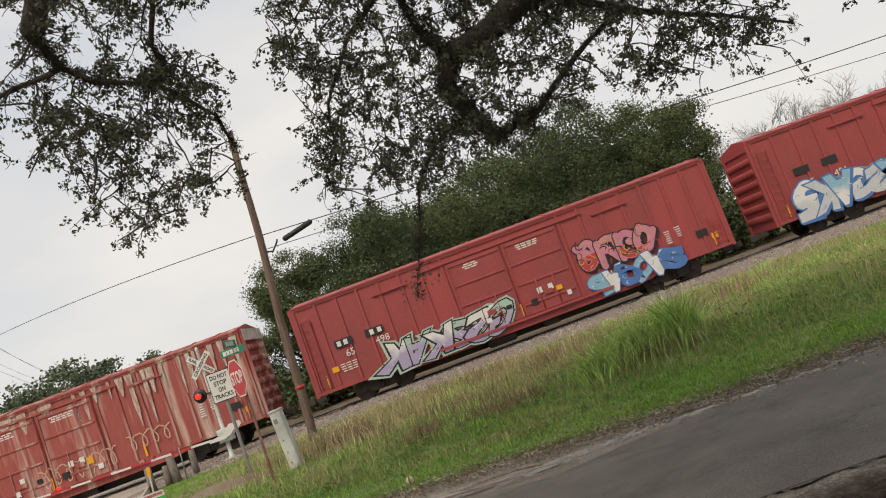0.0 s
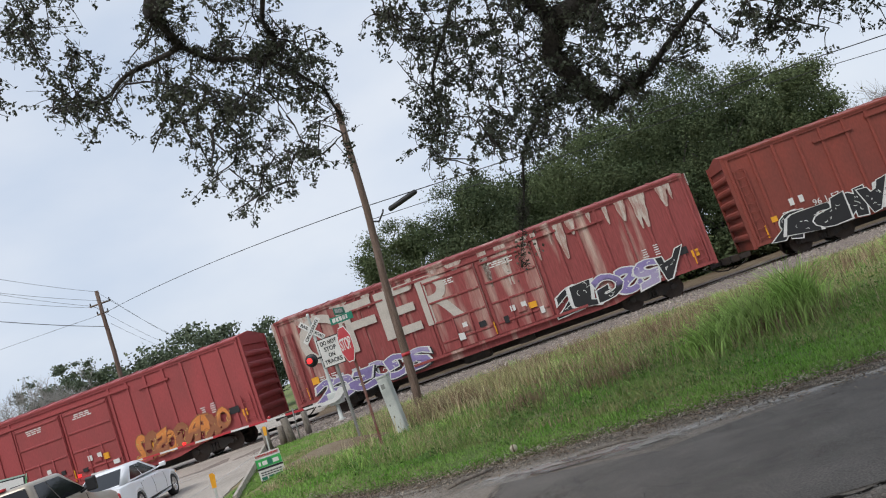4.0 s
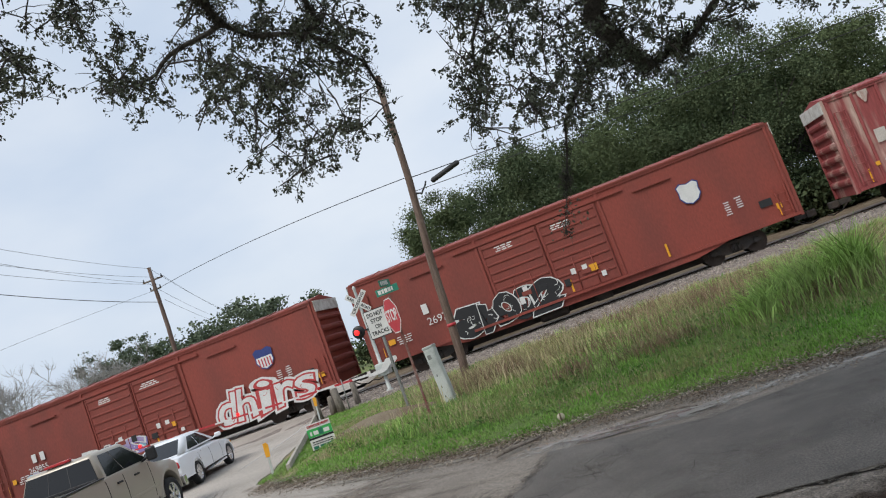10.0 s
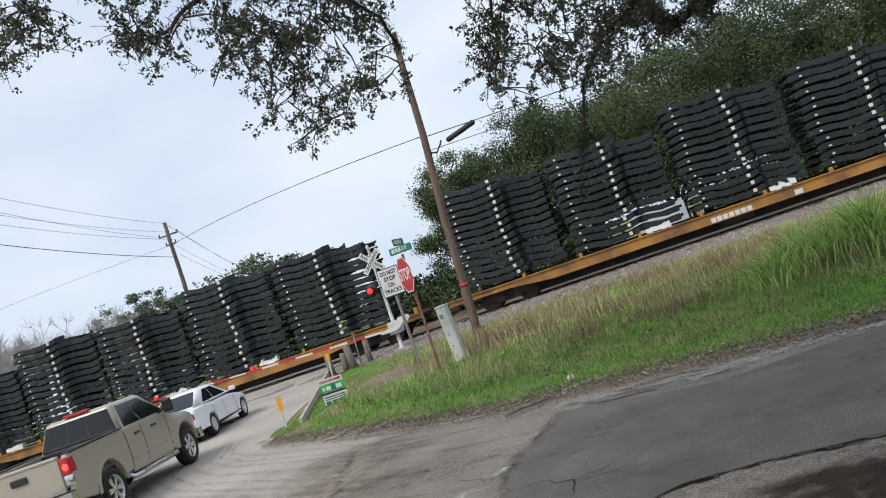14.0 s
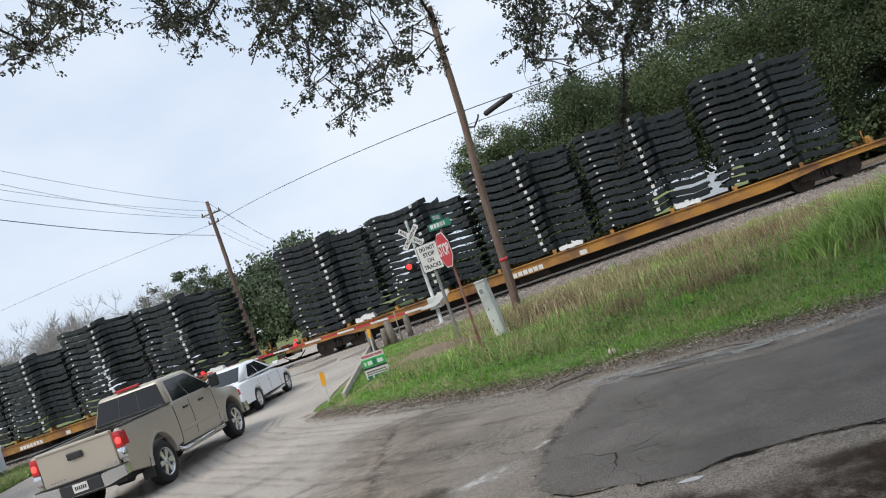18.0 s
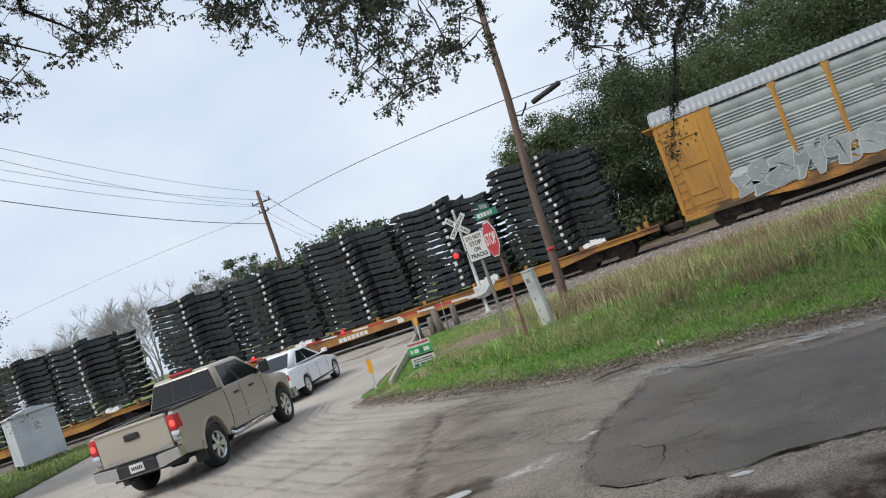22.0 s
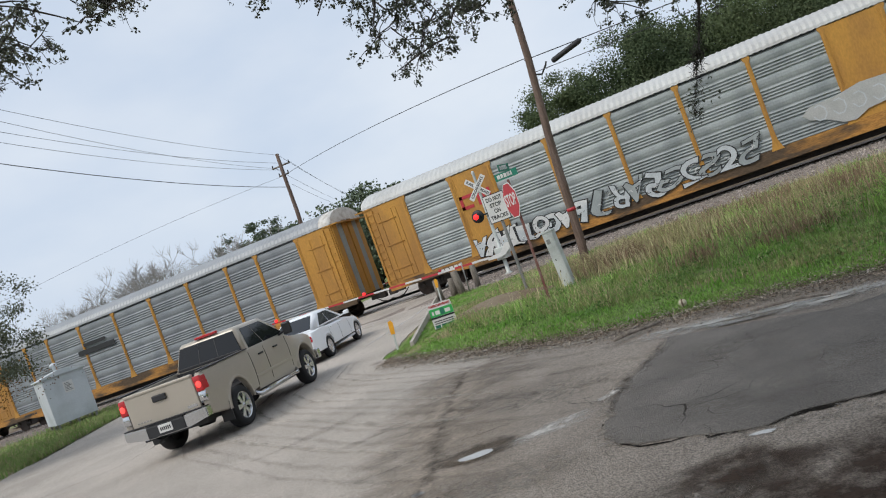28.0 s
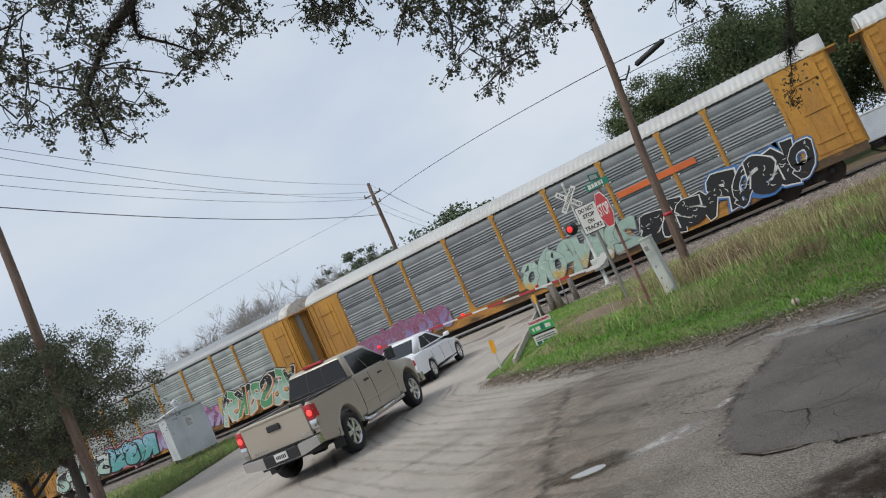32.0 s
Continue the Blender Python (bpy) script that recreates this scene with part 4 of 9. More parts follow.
def boxcar(u, material, label, style="plug", cap=None, seed=0, top=None):
    """style plug: two plug doors; style slide: one wide ribbed sliding-door section. cap: white end panel."""
    car = rail_car("boxcar", u, label, "boxcar")
    key = material.name
    part("body", once(("body", key), lambda: mesh_of("body", boxcar_body(), material)), material, car)
    for sd in (-1, 1):
        part("side_sill", once(("sill", key, sd), lambda: mesh_of("side_sill", boxcar_sill(sd), material)), material, car)
    part("roof", once(("broof", key), lambda: mesh_of("roof", boxcar_roof(), material)), material, car)
    post = once(("post", key), lambda: mesh_of("side_post", post_mesh(), material))
    door0, door1 = (6.95, 12.1) if style == "plug" else (6.2, 11.6)
    k = 8 if style == "plug" else 2
    for i in range(k):
        for x in (0.08 + i * (door0 - 0.2) / (k - 1), BOX_L - 0.08 - i * (BOX_L - door1 - 0.2) / (k - 1)):
            part("side_post", post, material, car, at=pose(x, 0, 0))
    w, ribs, pitch = (2.52, 4, 2.6) if style == "plug" else (2.65, 8, 2.7)
    for x in (door0, door0 + pitch):
        car_door(car, x, w, ribs, material)
    bm = bmesh.new()
    box(bm, door0 - 1.2, -1.60, 4.50, door1 + 1.2, -1.5, 4.60)
    box(bm, door0 - 1.4, -1.66, 1.02, door1 + 1.4, -1.5, 1.13)
    for x in (door0 - 3.4, door1 + 1.6):
        box(bm, x, -1.60, 4.25, x + 1.6, -1.5, 4.33)
    part("door_track", finish(bm), material, car)
    em = once(("end", key), lambda: mesh_of("end_wall", car_end_mesh(), material))
    part("end_wall", em, material, car, at=pose(BOX_L, 0, 0))
    part("end_wall", em, material, car, at=pose(0, 0, 0, 0, 0, 180))
    if cap:
        for x, d in ((BOX_L, 1), (0, -1)):
            bm = bmesh.new()
            box(bm, min(x + .10 * d, x + .17 * d), -1.5, 4.42, max(x + .10 * d, x + .17 * d), 1.5, 4.94, bevel=0.01)
            part("end_cap", finish(bm), cap, car, "white end panel")
    bogie(car, 2.75)
    bogie(car, BOX_L - 2.75)
    coupler(car, 0, -1)
    coupler(car, BOX_L, 1)
    lm = material
    ladder(car, 0.42, 1.2, 4.3, material=lm)
    ladder(car, BOX_L - 0.42, 1.2, 2.4, material=lm)
    bm = bmesh.new()
    box(bm, 3.9, -0.35, 0.42, BOX_L - 3.9, 0.35, 1.0)
    lathe(bm, [(7.6, 0.22), (7.7, 0.26), (8.8, 0.26), (8.9, 0.22)], 12, axis='x', centre=(0, -0.8, 0.62))
    box(bm, 10.2, -1.0, 0.42, 10.9, -0.5, 0.8)
    part("underframe", finish(bm), M_UNDER, car)
    rng = random.Random(seed + 100)
    bm = bmesh.new()
    bars(bm, door0 + 1.1, 4.15, 0.9, 3, rng=rng)
    bars(bm, door0 + 3.7, 4.15, 1.2, 3, rng=rng)
    bars(bm, BOX_L - 2.5, 2.45, 0.35, 6, 0.04, 0.1, rng=rng)
    bars(bm, BOX_L - 2.0, 2.5, 0.35, 5, 0.04, 0.1, rng=rng)
    bars(bm, 1.7, 1.95, 0.9, 4, 0.04, 0.1, rng=rng)
    for x in (door0 + 1.2, door0 + 3.4, door0 + 3.9):
        box(bm, x, -1.612, 1.9, x + 0.22, -1.608, 2.15)
    for v in bm.verts:
        if v.co.y > -1.55:
            v.co.y -= 0.052
    st = part("stencil", finish(bm), M_WHITE, car, "small white stencilled lines")
    st["kind"] = "stuff"
    for x, z, m in ((door0 + 0.9, 1.45, M_WHITE), (door0 + 1.9, 1.7, M_BLACK), (door0 + 3.0, 1.5, M_BLACK), (door0 + 4.2, 1.75, M_MARKY), (door0 + 4.6, 1.4, M_WHITE), (BOX_L - 0.75, 1.5, M_MARKY), (0.9, 1.75, M_MARKY)):
        bm = bmesh.new()
        box(bm, x, -1.622 if 2 < x < 17 else -1.572, z, x + rng.uniform(0.16, 0.34), -1.565, z + rng.uniform(0.16, 0.32))
        part("placard", finish(bm), m, car)
    bm = bmesh.new()
    box(bm, BOX_L - 1.35, -1.566, 1.75, BOX_L - 0.85, -1.562, 2.05)
    part("data_plate", bm, M_BLACK, car, "small black framed data plate")
    return car


def number(car, text, x, z, size, material=None, back=False):
    if back:
        bm = bmesh.new()
        w = size * 0.62 * len(text)
        box(bm, x - w / 2, -1.560, z - size * .5, x + w / 2, -1.556, z + size * .5)
        part("number_panel", bm, M_BLACK, car)
    letters("number", text, size, material or M_WHITE, car, pose(x, -1.566, z) @ UP_FACE)


def mark(car, xs, z, h, material, w=None):
    """Railway initials drawn as plain bars."""
    for x in xs:
        bm = bmesh.new()
        ww = w or h * 0.62
        box(bm, x - ww / 2, -1.566, z - h / 2, x + ww / 2, -1.560, z + h / 2)
        part("painted_mark", bm, material, car)


def slab_paint(name, c, vary=0.12):
    return once(("spray", name), lambda: mat("spray_" + name, c, 0.6, vary=vary, scale=2.5, fine=20, bump=0.0))


COLOURS = {
    "white": (0.66, 0.66, 0.64), "silver": (0.50, 0.53, 0.54), "black": (0.015, 0.015, 0.017), "blue": (0.06, 0.17, 0.42), "sky": (0.22, 0.42, 0.53),
    "teal": (0.10, 0.33, 0.33), "mint": (0.36, 0.50, 0.43), "orange": (0.62, 0.22, 0.05), "yellow": (0.52, 0.36, 0.10), "purple": (0.24, 0.19, 0.40),
    "lilac": (0.36, 0.31, 0.46), "pink": (0.55, 0.20, 0.28), "red": (0.45, 0.05, 0.05), "green": (0.10, 0.30, 0.14), "peach": (0.60, 0.38, 0.28), "magenta": (0.27, 0.09, 0.18), "grey": (0.25, 0.25, 0.26), "rust": (0.30, 0.11, 0.05), "chalk": (0.52, 0.47, 0.42), "mist": (0.43, 0.43, 0.41)}
SP = {n: slab_paint(n, c) for n, c in COLOURS.items()}


def boxcars():
    W, K = SP["white"], SP["black"]
    c = boxcar(-28.2, M_RUSTYTOP, "weathered red boxcar streaked with white rust stains", seed=1, cap=M_WHITEEND)
    scrawl(c, 9.0, 12.5, 1.3, 2.2, SP["peach"], 11)
    scrawl(c, 13, 15, 1.6, 2.3, SP["peach"], 12, loops=4)
    streaks(c, 11.2, 18.8, 15, 2.4, M_RUN, 7)
    streaks(c, 1.0, 11.0, 9, 0.9, M_RUN, 8)
    c = boxcar(-6.8, M_RED, "bright red boxcar with a graffiti figure and lettering", seed=2)
    mark(c, (1.75, 3.15), 2.85, 0.34, M_BLACK, 0.8)
    for x in (1.45, 1.75, 2.95, 3.3):
        bm = bmesh.new()
        box(bm, x, -1.572, 2.74, x + 0.18, -1.567, 2.96)
        part("painted_mark", bm, M_WHITE, c)
    number(c, "65", 1.9, 2.35, 0.42)
    number(c, "498", 3.4, 2.42, 0.42)
    piece(c, 3.1, 9.0, 0.95, 2.1, 5, (fade("white", "lilac"), fade("mint", "lilac")), K, 21, halo=SP["mint"], lean=0.3, label="graffiti lettering in mint, lilac and white")
    # sprayed figure with a blue-and-white base
    graffiti(c, 12.5, 15.9, 1.9, 3.4, (SP["pink"], SP["red"], SP["orange"]), K, 22, n=4, spikes=1.2, inner=SP["yellow"], label="sprayed red and pink figure")
    piece(c, 12.6, 16.7, 0.9, 1.8, 5, (SP["sky"], W, SP["blue"]), SP["blue"], 23, fat=0.07, tilt=3, lean=0.05, label="blue and white sprayed blocks")
    c = boxcar(14.4, M_RED, "bright red boxcar with silver and blue graffiti", seed=3)
    mark(c, (1.75, 3.05), 2.95, 0.32, M_BLACK, 0.7)
    number(c, "65", 1.95, 2.3, 0.42)
    number(c, "496", 3.35, 2.3, 0.42)
    piece(c, 1.0, 6.0, 0.95, 2.2, 5, (fade("white", "silver"), SP["silver"], fade("sky", "white")), SP["blue"], 24, fat=0.07, tilt=3, lean=0.0, cloud=SP["grey"], drop=SP["blue"], label="silver and blue block graffiti")
    piece(c, 6.0, 10.2, 1.0, 2.3, 5, (SP["silver"], W), SP["grey"], 25, halo=SP["peach"], cloud=SP["peach"], label="silver graffiti on a faded peach ground")
    graffiti(c, 13.2, 15.4, 1.1, 2.1, (SP["yellow"], SP["orange"]), K, 26, n=2, spikes=0.2, label="orange sprayed cartoon shape")
    piece(c, 15.9, 18.8, 1.0, 2.4, 4, (SP["peach"], fade("peach", "lilac")), SP["blue"], 27, halo=SP["yellow"], fat=0.03, lean=0.05)
    c = boxcar(35.5, M_RED, "red boxcar with white bubble graffiti", seed=4)
    piece(c, 1.0, 6.7, 1.0, 2.25, "GROSE", (fade("white", "teal", 1.0, 2.35),), K, 28, halo=SP["mint"], cloud=SP["pink"], drop=SP["green"], fat=0.055, lean=0.25, label="white to teal bubble graffiti letters")
    piece(c, 12.8, 17.5, 1.1, 2.15, 7, (SP["orange"], SP["rust"], fade("orange", "rust")), SP["rust"], 29, lean=0.25, shine=SP["yellow"], label="orange and brown graffiti letters")
    c = boxcar(56.4, M_RUSTY, "faded red boxcar with large white letters and pale roof streaks", seed=5, cap=M_WHITEEND)
    for k, ch in enumerate("CFER"):
        letters("graffiti", ch, 3.0, SP["chalk"], c, pose(1.75 + k * 1.9, -1.578, 3.45) @ UP_FACE, width=1.7, bold=0.05)
    mark(c, (2.2, 3.0, 3.8), 1.55, 0.62, SP["silver"])
    number(c, "75 90", 2.6, 1.15, 0.35)
    piece(c, 12.4, 17.6, 1.05, 2.0, 5, (K, K, fade("purple", "black"), SP["purple"], fade("purple", "lilac")), W, 30, lean=0.2, label="black and purple graffiti letters")
    streaks(c, 9.6, 18.7, 15, 1.9, M_RUN, 5)
    streaks(c, 0.5, 9.0, 8, 0.7, M_RUN, 6)
    piece(c, 1.0, 6.2, 0.9, 1.75, 5, (SP["purple"], fade("lilac", "purple")), W, 130, drop=K, label="purple graffiti letters edged in white")
    c = boxcar(77.2, M_BROWN, "oxide-red boxcar with black and white graffiti", seed=6)
    mark(c, (1.9, 2.3), 2.3, 0.3, M_WHITE)
    number(c, "96 1 57", 3.2, 1.95, 0.36)
    piece(c, 1.0, 5.3, 0.95, 1.85, 4, (K,), W, 31, fat=0.09, line=0.03, label="black graffiti letters edged in white")
    piece(c, 5.2, 10.3, 0.95, 1.9, 5, (W, SP["silver"]), SP["grey"], 32, fat=0.07, halo=W, shine=K, label="white and silver graffiti letters")
    piece(c, 10.3, 17.6, 1.0, 1.95, 8, (K,), W, 33, fat=0.07, line=0.026, lean=0.3, label="long black graffiti letters edged in cream")
    shield(c, 16.6, 3.4, 0.45, plain=True)
    c = boxcar(98.1, M_BROWN, "oxide-red boxcar with turquoise graffiti and a shield emblem", seed=7, cap=M_WHITEEND)
    number(c, "96 15", 2.2, 1.9, 0.4)
    number(c, "78", 3.9, 2.1, 0.4)
    scrawl(c, 0.7, 2.0, 2.4, 3.1, SP["blue"], 34, loops=5)
    piece(c, 2.0, 9.0, 0.95, 2.0, 8, (SP["teal"], fade("mint", "teal")), K, 35, halo=W, lean=0.2, label="turquoise graffiti letters")
    piece(c, 9.2, 12.6, 1.0, 1.9, 6, (SP["purple"], SP["silver"], SP["grey"]), K, 36, lean=0.2, halo=SP["silver"])
    piece(c, 12.8, 17.6, 1.0, 2.05, 6, (SP["peach"], fade("white", "peach")), K, 37, halo=SP["mint"], drop=K, fat=0.025, lean=0.2, label="pale peach graffiti letters with dark outlines")
    shield(c, 14.9, 3.35, 0.42)
    letters("slogan", "BUILDING", 0.22, M_WHITE, c, pose(16.2, -1.566, 3.55) @ UP_FACE, bold=0.008)
    letters("slogan", "AMERICA", 0.22, M_WHITE, c, pose(16.2, -1.566, 3.31) @ UP_FACE, bold=0.008)
    c = boxcar(119.2, M_BROWN, "oxide-red boxcar with white and yellow graffiti", seed=8, cap=M_WHITEEND)
    mark(c, (1.9, 2.3), 2.75, 0.3, M_WHITE)
    number(c, "78", 1.3, 2.1, 0.42)
    number(c, "62", 3.6, 2.45, 0.36)
    piece(c, 3.3, 8.6, 1.0, 2.0, 5, (M_BROWN, SP["grey"], M_BROWN, SP["sky"]), W, 38, fat=0.06, line=0.016, shine=SP["orange"], label="thin white outline graffiti letters")
    piece(c, 11.5, 16.6, 1.0, 2.15, 6, (SP["silver"], fade("white", "yellow"), SP["sky"], W), SP["grey"], 39, lean=0.15, fat=0.03)
    bm = bmesh.new()
    box(bm, 15.3, -1.562, 3.0, 16.7, -1.558, 4.0)
    part("patch_panel", bm, SP["peach"], c, "faded lighter paint patch")
    c = boxcar(140.6, M_BROWN, "oxide-red boxcar with blue, orange and white graffiti", "slide", seed=9, cap=M_WHITEEND)
    mark(c, (2.5, 3.0), 2.65, 0.42, M_WHITE)
    number(c, "269855", 2.6, 2.1, 0.40)
    piece(c, 1.7, 8.7, 0.95, 1.95, "ADERKS", (fade("lilac", "purple"), fade("orange", "purple"), fade("blue", "purple"), fade("white", "purple"), SP["grey"]), W, 40, cloud=SP["sky"], drop=SP["purple"], lean=0.2, fat=0.03, label="purple, orange and white graffiti letters on a turquoise cloud")
    piece(c, 12.9, 18.0, 0.9, 2.35, "dhirs", (W,), SP["red"], 140, halo=W, fat=0.012, line=0.036, tilt=2, lean=0.2, shine=SP["red"], label="white graffiti letters lined in red")
    shield(c, 16.0, 3.25, 0.5)
    c = boxcar(161.65, M_BROWN, "oxide-red boxcar with ribbed side and a black scrawl", "slide", seed=10, cap=M_WHITEEND)
    mark(c, (3.0, 3.9), 2.75, 0.45, M_WHITE)
    number(c, "2697", 3.4, 2.15, 0.48)
    piece(c, 4.2, 8.8, 0.95, 2.1, 4, (K,), W, 41, fat=0.09, line=0.028, lean=0.25, label="black graffiti letters edged in white")
    shield(c, 15.3, 3.4, 0.48, plain=True)
    c = boxcar(183.0, M_RUSTY, "faded red boxcar with pale streaks and peach graffiti", seed=11, cap=M_WHITEEND)
    mark(c, (1.5, 2.4, 3.3), 2.85, 0.55, SP["chalk"], 0.42)
    number(c, "75 90 28", 2.6, 2.2, 0.36)
    streaks(c, 1.0, 18.4, 18, 1.4, M_RUN, 9)
    piece(c, 3.4, 8.2, 0.95, 1.9, 6, (SP["peach"], SP["silver"]), K, 42, halo=SP["peach"])
    piece(c, 11.6, 18.6, 1.0, 2.0, 9, (SP["peach"], fade("white", "peach")), SP["rust"], 43, halo=SP["peach"], cloud=SP["peach"], line=0.022, shine=K)


def yellow_tags():
    """Small yellow reflector strips and door tags along the boxcars' sills."""
    bm = bmesh.new()
    box(bm, 0, -1.57, 1.2, 0.09, -1.56, 1.75)
    me = mesh_of("reflector", bm, M_MARKY)
    for car, u in CARS:
        for x in (0.55, 5.2, 9.4, 13.6, 18.3):
            part("reflector", me, M_MARKY, car, "yellow reflective strip", pose(x, 0, 0))


# ---- flatcars with stacked vehicle frames ----
def frame_mesh(tail):
    """One pressed-steel vehicle frame: kicked-up side rails that draw in towards the tail, cross members, white packing blocks."""
    bm = bmesh.new()
    path = [(0.0, 1.26, 0.02), (0.35, 1.30, 0.08), (0.8, 1.42, 0.05), (1.3, 1.46, -0.04), (1.9, 1.47, -0.06), (2.5, 1.46, -0.02), (2.85, 1.38, 0.06), (3.05, 1.05, 0.10), (3.5, 0.92, 0.05), (4.0, 0.90, -0.03), (4.6, 0.96, 0.0)]
    if not tail:
        path = path[:8]
    end = path[-1][0]
    for s in (-1, 1):
        rings = []
        for x, y, z in path:
            rings.append([bm.verts.new((x, s * y + a, z + b)) for a, b in ((-0.06, -0.11), (0.07, -0.10), (0.07, 0.11), (-0.06, 0.12))])
        for p, q in zip(rings, rings[1:]):
            for k in range(4):
                bm.faces.new((p[k], p[(k + 1) % 4], q[(k + 1) % 4], q[k]))
        bm.faces.new(rings[0])
        bm.faces.new(rings[-1])
        box(bm, 2.36, s * 1.49 - 0.08, -0.06, 2.50, s * 1.49 + 0.09, 0.08, 1)
        box(bm, 0.42, s * 1.36 - 0.05, 0.00, 0.52, s * 1.36 + 0.09, 0.07, 1)
        for x, y, z in ((0.12, 1.29, 0.05), (1.0, 1.46, 0.02), (1.55, 1.48, -0.1), (2.1, 1.49, -0.12), (2.75, 1.42, 0.05), (3.3, 0.98, 0.10), (3.8, 0.92, 0.04), (4.4, 0.96, 0.03)):
            if x < end:
                box(bm, x - 0.07, s * y - 0.06, z - 0.10, x + 0.08, s * y + 0.10, z + 0.08, bevel=0.02)
        tube(bm, [(-0.12, s * 1.18, -0.02), (0.1, s * 1.24, 0.06), (0.4, s * 1.26, 0.12)], 0.05, 6)
        if tail:
            tube(bm, [(4.45, s * 0.95, 0.0), (4.72, s * 0.9, 0.08)], 0.06, 6)
    for x in (0.12, 0.7, 1.3, 1.9, 2.5, 3.1, 3.7, 4.3):
        if x < end:
            hw = 1.24 if x < 2.9 else 0.88
            box(bm, x - 0.16, -hw, -0.07, x + 0.16, hw, 0.08)
    return mesh_of("vehicle_frame", finish(bm), M_FRAME, M_WHITE)


FLAT_L = 27.8


def flatcar(u, seed):
    rng = random.Random(seed)
    car = rail_car("flatcar", u, "yellow flatcar loaded with stacks of black vehicle frames", "flatcar")
    bm = bmesh.new()
    box(bm, 0, -1.5, 1.02, FLAT_L, 1.5, 1.12)
    part("deck", bm, M_UNDER, car, "dark timber deck")
    for s in (-1, 1):
        bm = bmesh.new()
        y = s * 1.5
        plate(bm, [(0, y, 0.92), (2.8, y, 0.90), (4.8, y, 0.70), (FLAT_L - 4.8, y, 0.70), (FLAT_L - 2.8, y, 0.90), (FLAT_L, y, 0.92), (FLAT_L, y, 1.16), (0, y, 1.16)], (0, s * 0.05, 0))
        box(bm, 0, min(y, y + s * .12), 1.12, FLAT_L, max(y, y + s * .12), 1.17)
        part("side_sill", finish(bm), M_FLATY, car)
        for k in range(11):
            bm = bmesh.new()
            x = 0.9 + k * 2.6
            box(bm, x, s * 1.35 - 0.12, 1.12, x + 0.16, s * 1.35 + 0.12, 1.34, bevel=0.02)
            part("stake", bm, M_FLATY, car)
    bm = bmesh.new()
    box(bm, 3.5, -0.4, 0.33, FLAT_L - 3.5, 0.4, 1.0)
    lathe(bm, [(12.0, 0.24), (13.4, 0.24)], 12, axis='x', centre=(0, -0.9, 0.62))
    part("underframe", finish(bm), M_UNDER, car)
    bogie(car, 2.6)
    bogie(car, FLAT_L - 2.6)
    coupler(car, 0, -1)
    coupler(car, FLAT_L, 1)
    for x in (0.35, FLAT_L - 0.7):
        bm = bmesh.new()
        box(bm, x, -0.15, 1.12, x + 0.2, 0.15, 1.42, bevel=0.03)
        tube(bm, [(x + .1, 0.6, 1.12), (x + .1, 0.6, 1.7)], 0.03)
        part("brake_stand", finish(bm), M_FLATY, car)
    fm = once("frame", lambda: frame_mesh(True))
    head = once("frame_head", lambda: frame_mesh(False))
    for k in range(5):
        n = 13 + (k + seed) % 2
        if (k + seed) % 3 != 1:
            bm = bmesh.new()
            for j in range(5):
                x = 0.95 + k * 5.13 + 3.0 + j * 0.2
                z = 1.18 + rng.uniform(0, 0.05)
                plate(bm, [(x, -1.40, z), (x + 0.24, -1.40, z - 0.02), (x + 0.22 + rng.uniform(-.06, .06), -1.34, z + rng.uniform(.10, .26)), (x + rng.uniform(-.05, .05), -1.34, z + rng.uniform(.08, .28))], (0, 0.25, 0))
            part("packing_sheet", finish(bm), M_WHITE, car, "crumpled white plastic packing")
        pitch = (5.75 - 1.5 + rng.uniform(-.1, .1)) / 13
        for j in range(n):
            # the top frame of each stack is nested the other way round, so the tail side ends lower
            part("vehicle_frame", fm if j < n - 1 else head, M_FRAME, car, at=pose(0.95 + k * 5.13 + rng.uniform(-.09, .09), rng.uniform(-.03, .03), 1.45 + j * pitch, 0, rng.uniform(-.5, .5), rng.uniform(-.3, .3)))
    bm = bmesh.new()
    bars(bm, 12.5, 0.74, 1.7, 1, 0.2, 0.2, y=-1.556)
    bars(bm, 15.2, 0.74, 0.4, 1, 0.2, 0.2, y=-1.556)
    st = part("stencil", bm, M_WHITE, car, "white stencilled marks")
    st["kind"] = "stuff"
    return car


# ---- covered car carriers ----
RACK_L = 27.9
POSTS = (2.2, 4.75, 6.75, 9.55, 12.45, 15.35, 18.2, 21.0, 23.05, 25.75)


def rack_panel(w):
    """One pressed side sheet between two posts: four groups of sharp ridges with broad bowed bands between them."""
    bm = bmesh.new()
    rows = [(1.20, -1.46)]
    for g in range(4):
        z = 1.22 + g * 0.945
        for k in range(4):
            zz = z + k * 0.125
            rows += [(zz, -1.50), (zz + 0.014, -1.545), (zz + 0.030, -1.552), (zz + 0.085, -1.505)]
        rows += [(z + 0.50, -1.50), (z + 0.58, -1.522), (z + 0.70, -1.532), (z + 0.82, -1.520), (z + 0.90, -1.50)]
    rows += [(4.98, -1.50), (5.0, -1.46)]
    a = [bm.verts.new((0, y, z)) for z, y in rows]
    b = [bm.verts.new((w, y, z)) for z, y in rows]
    for i in range(len(rows)):
        k = (i + 1) % len(rows)
        bm.faces.new((a[i], b[i], b[k], a[k]))
    return finish(bm)


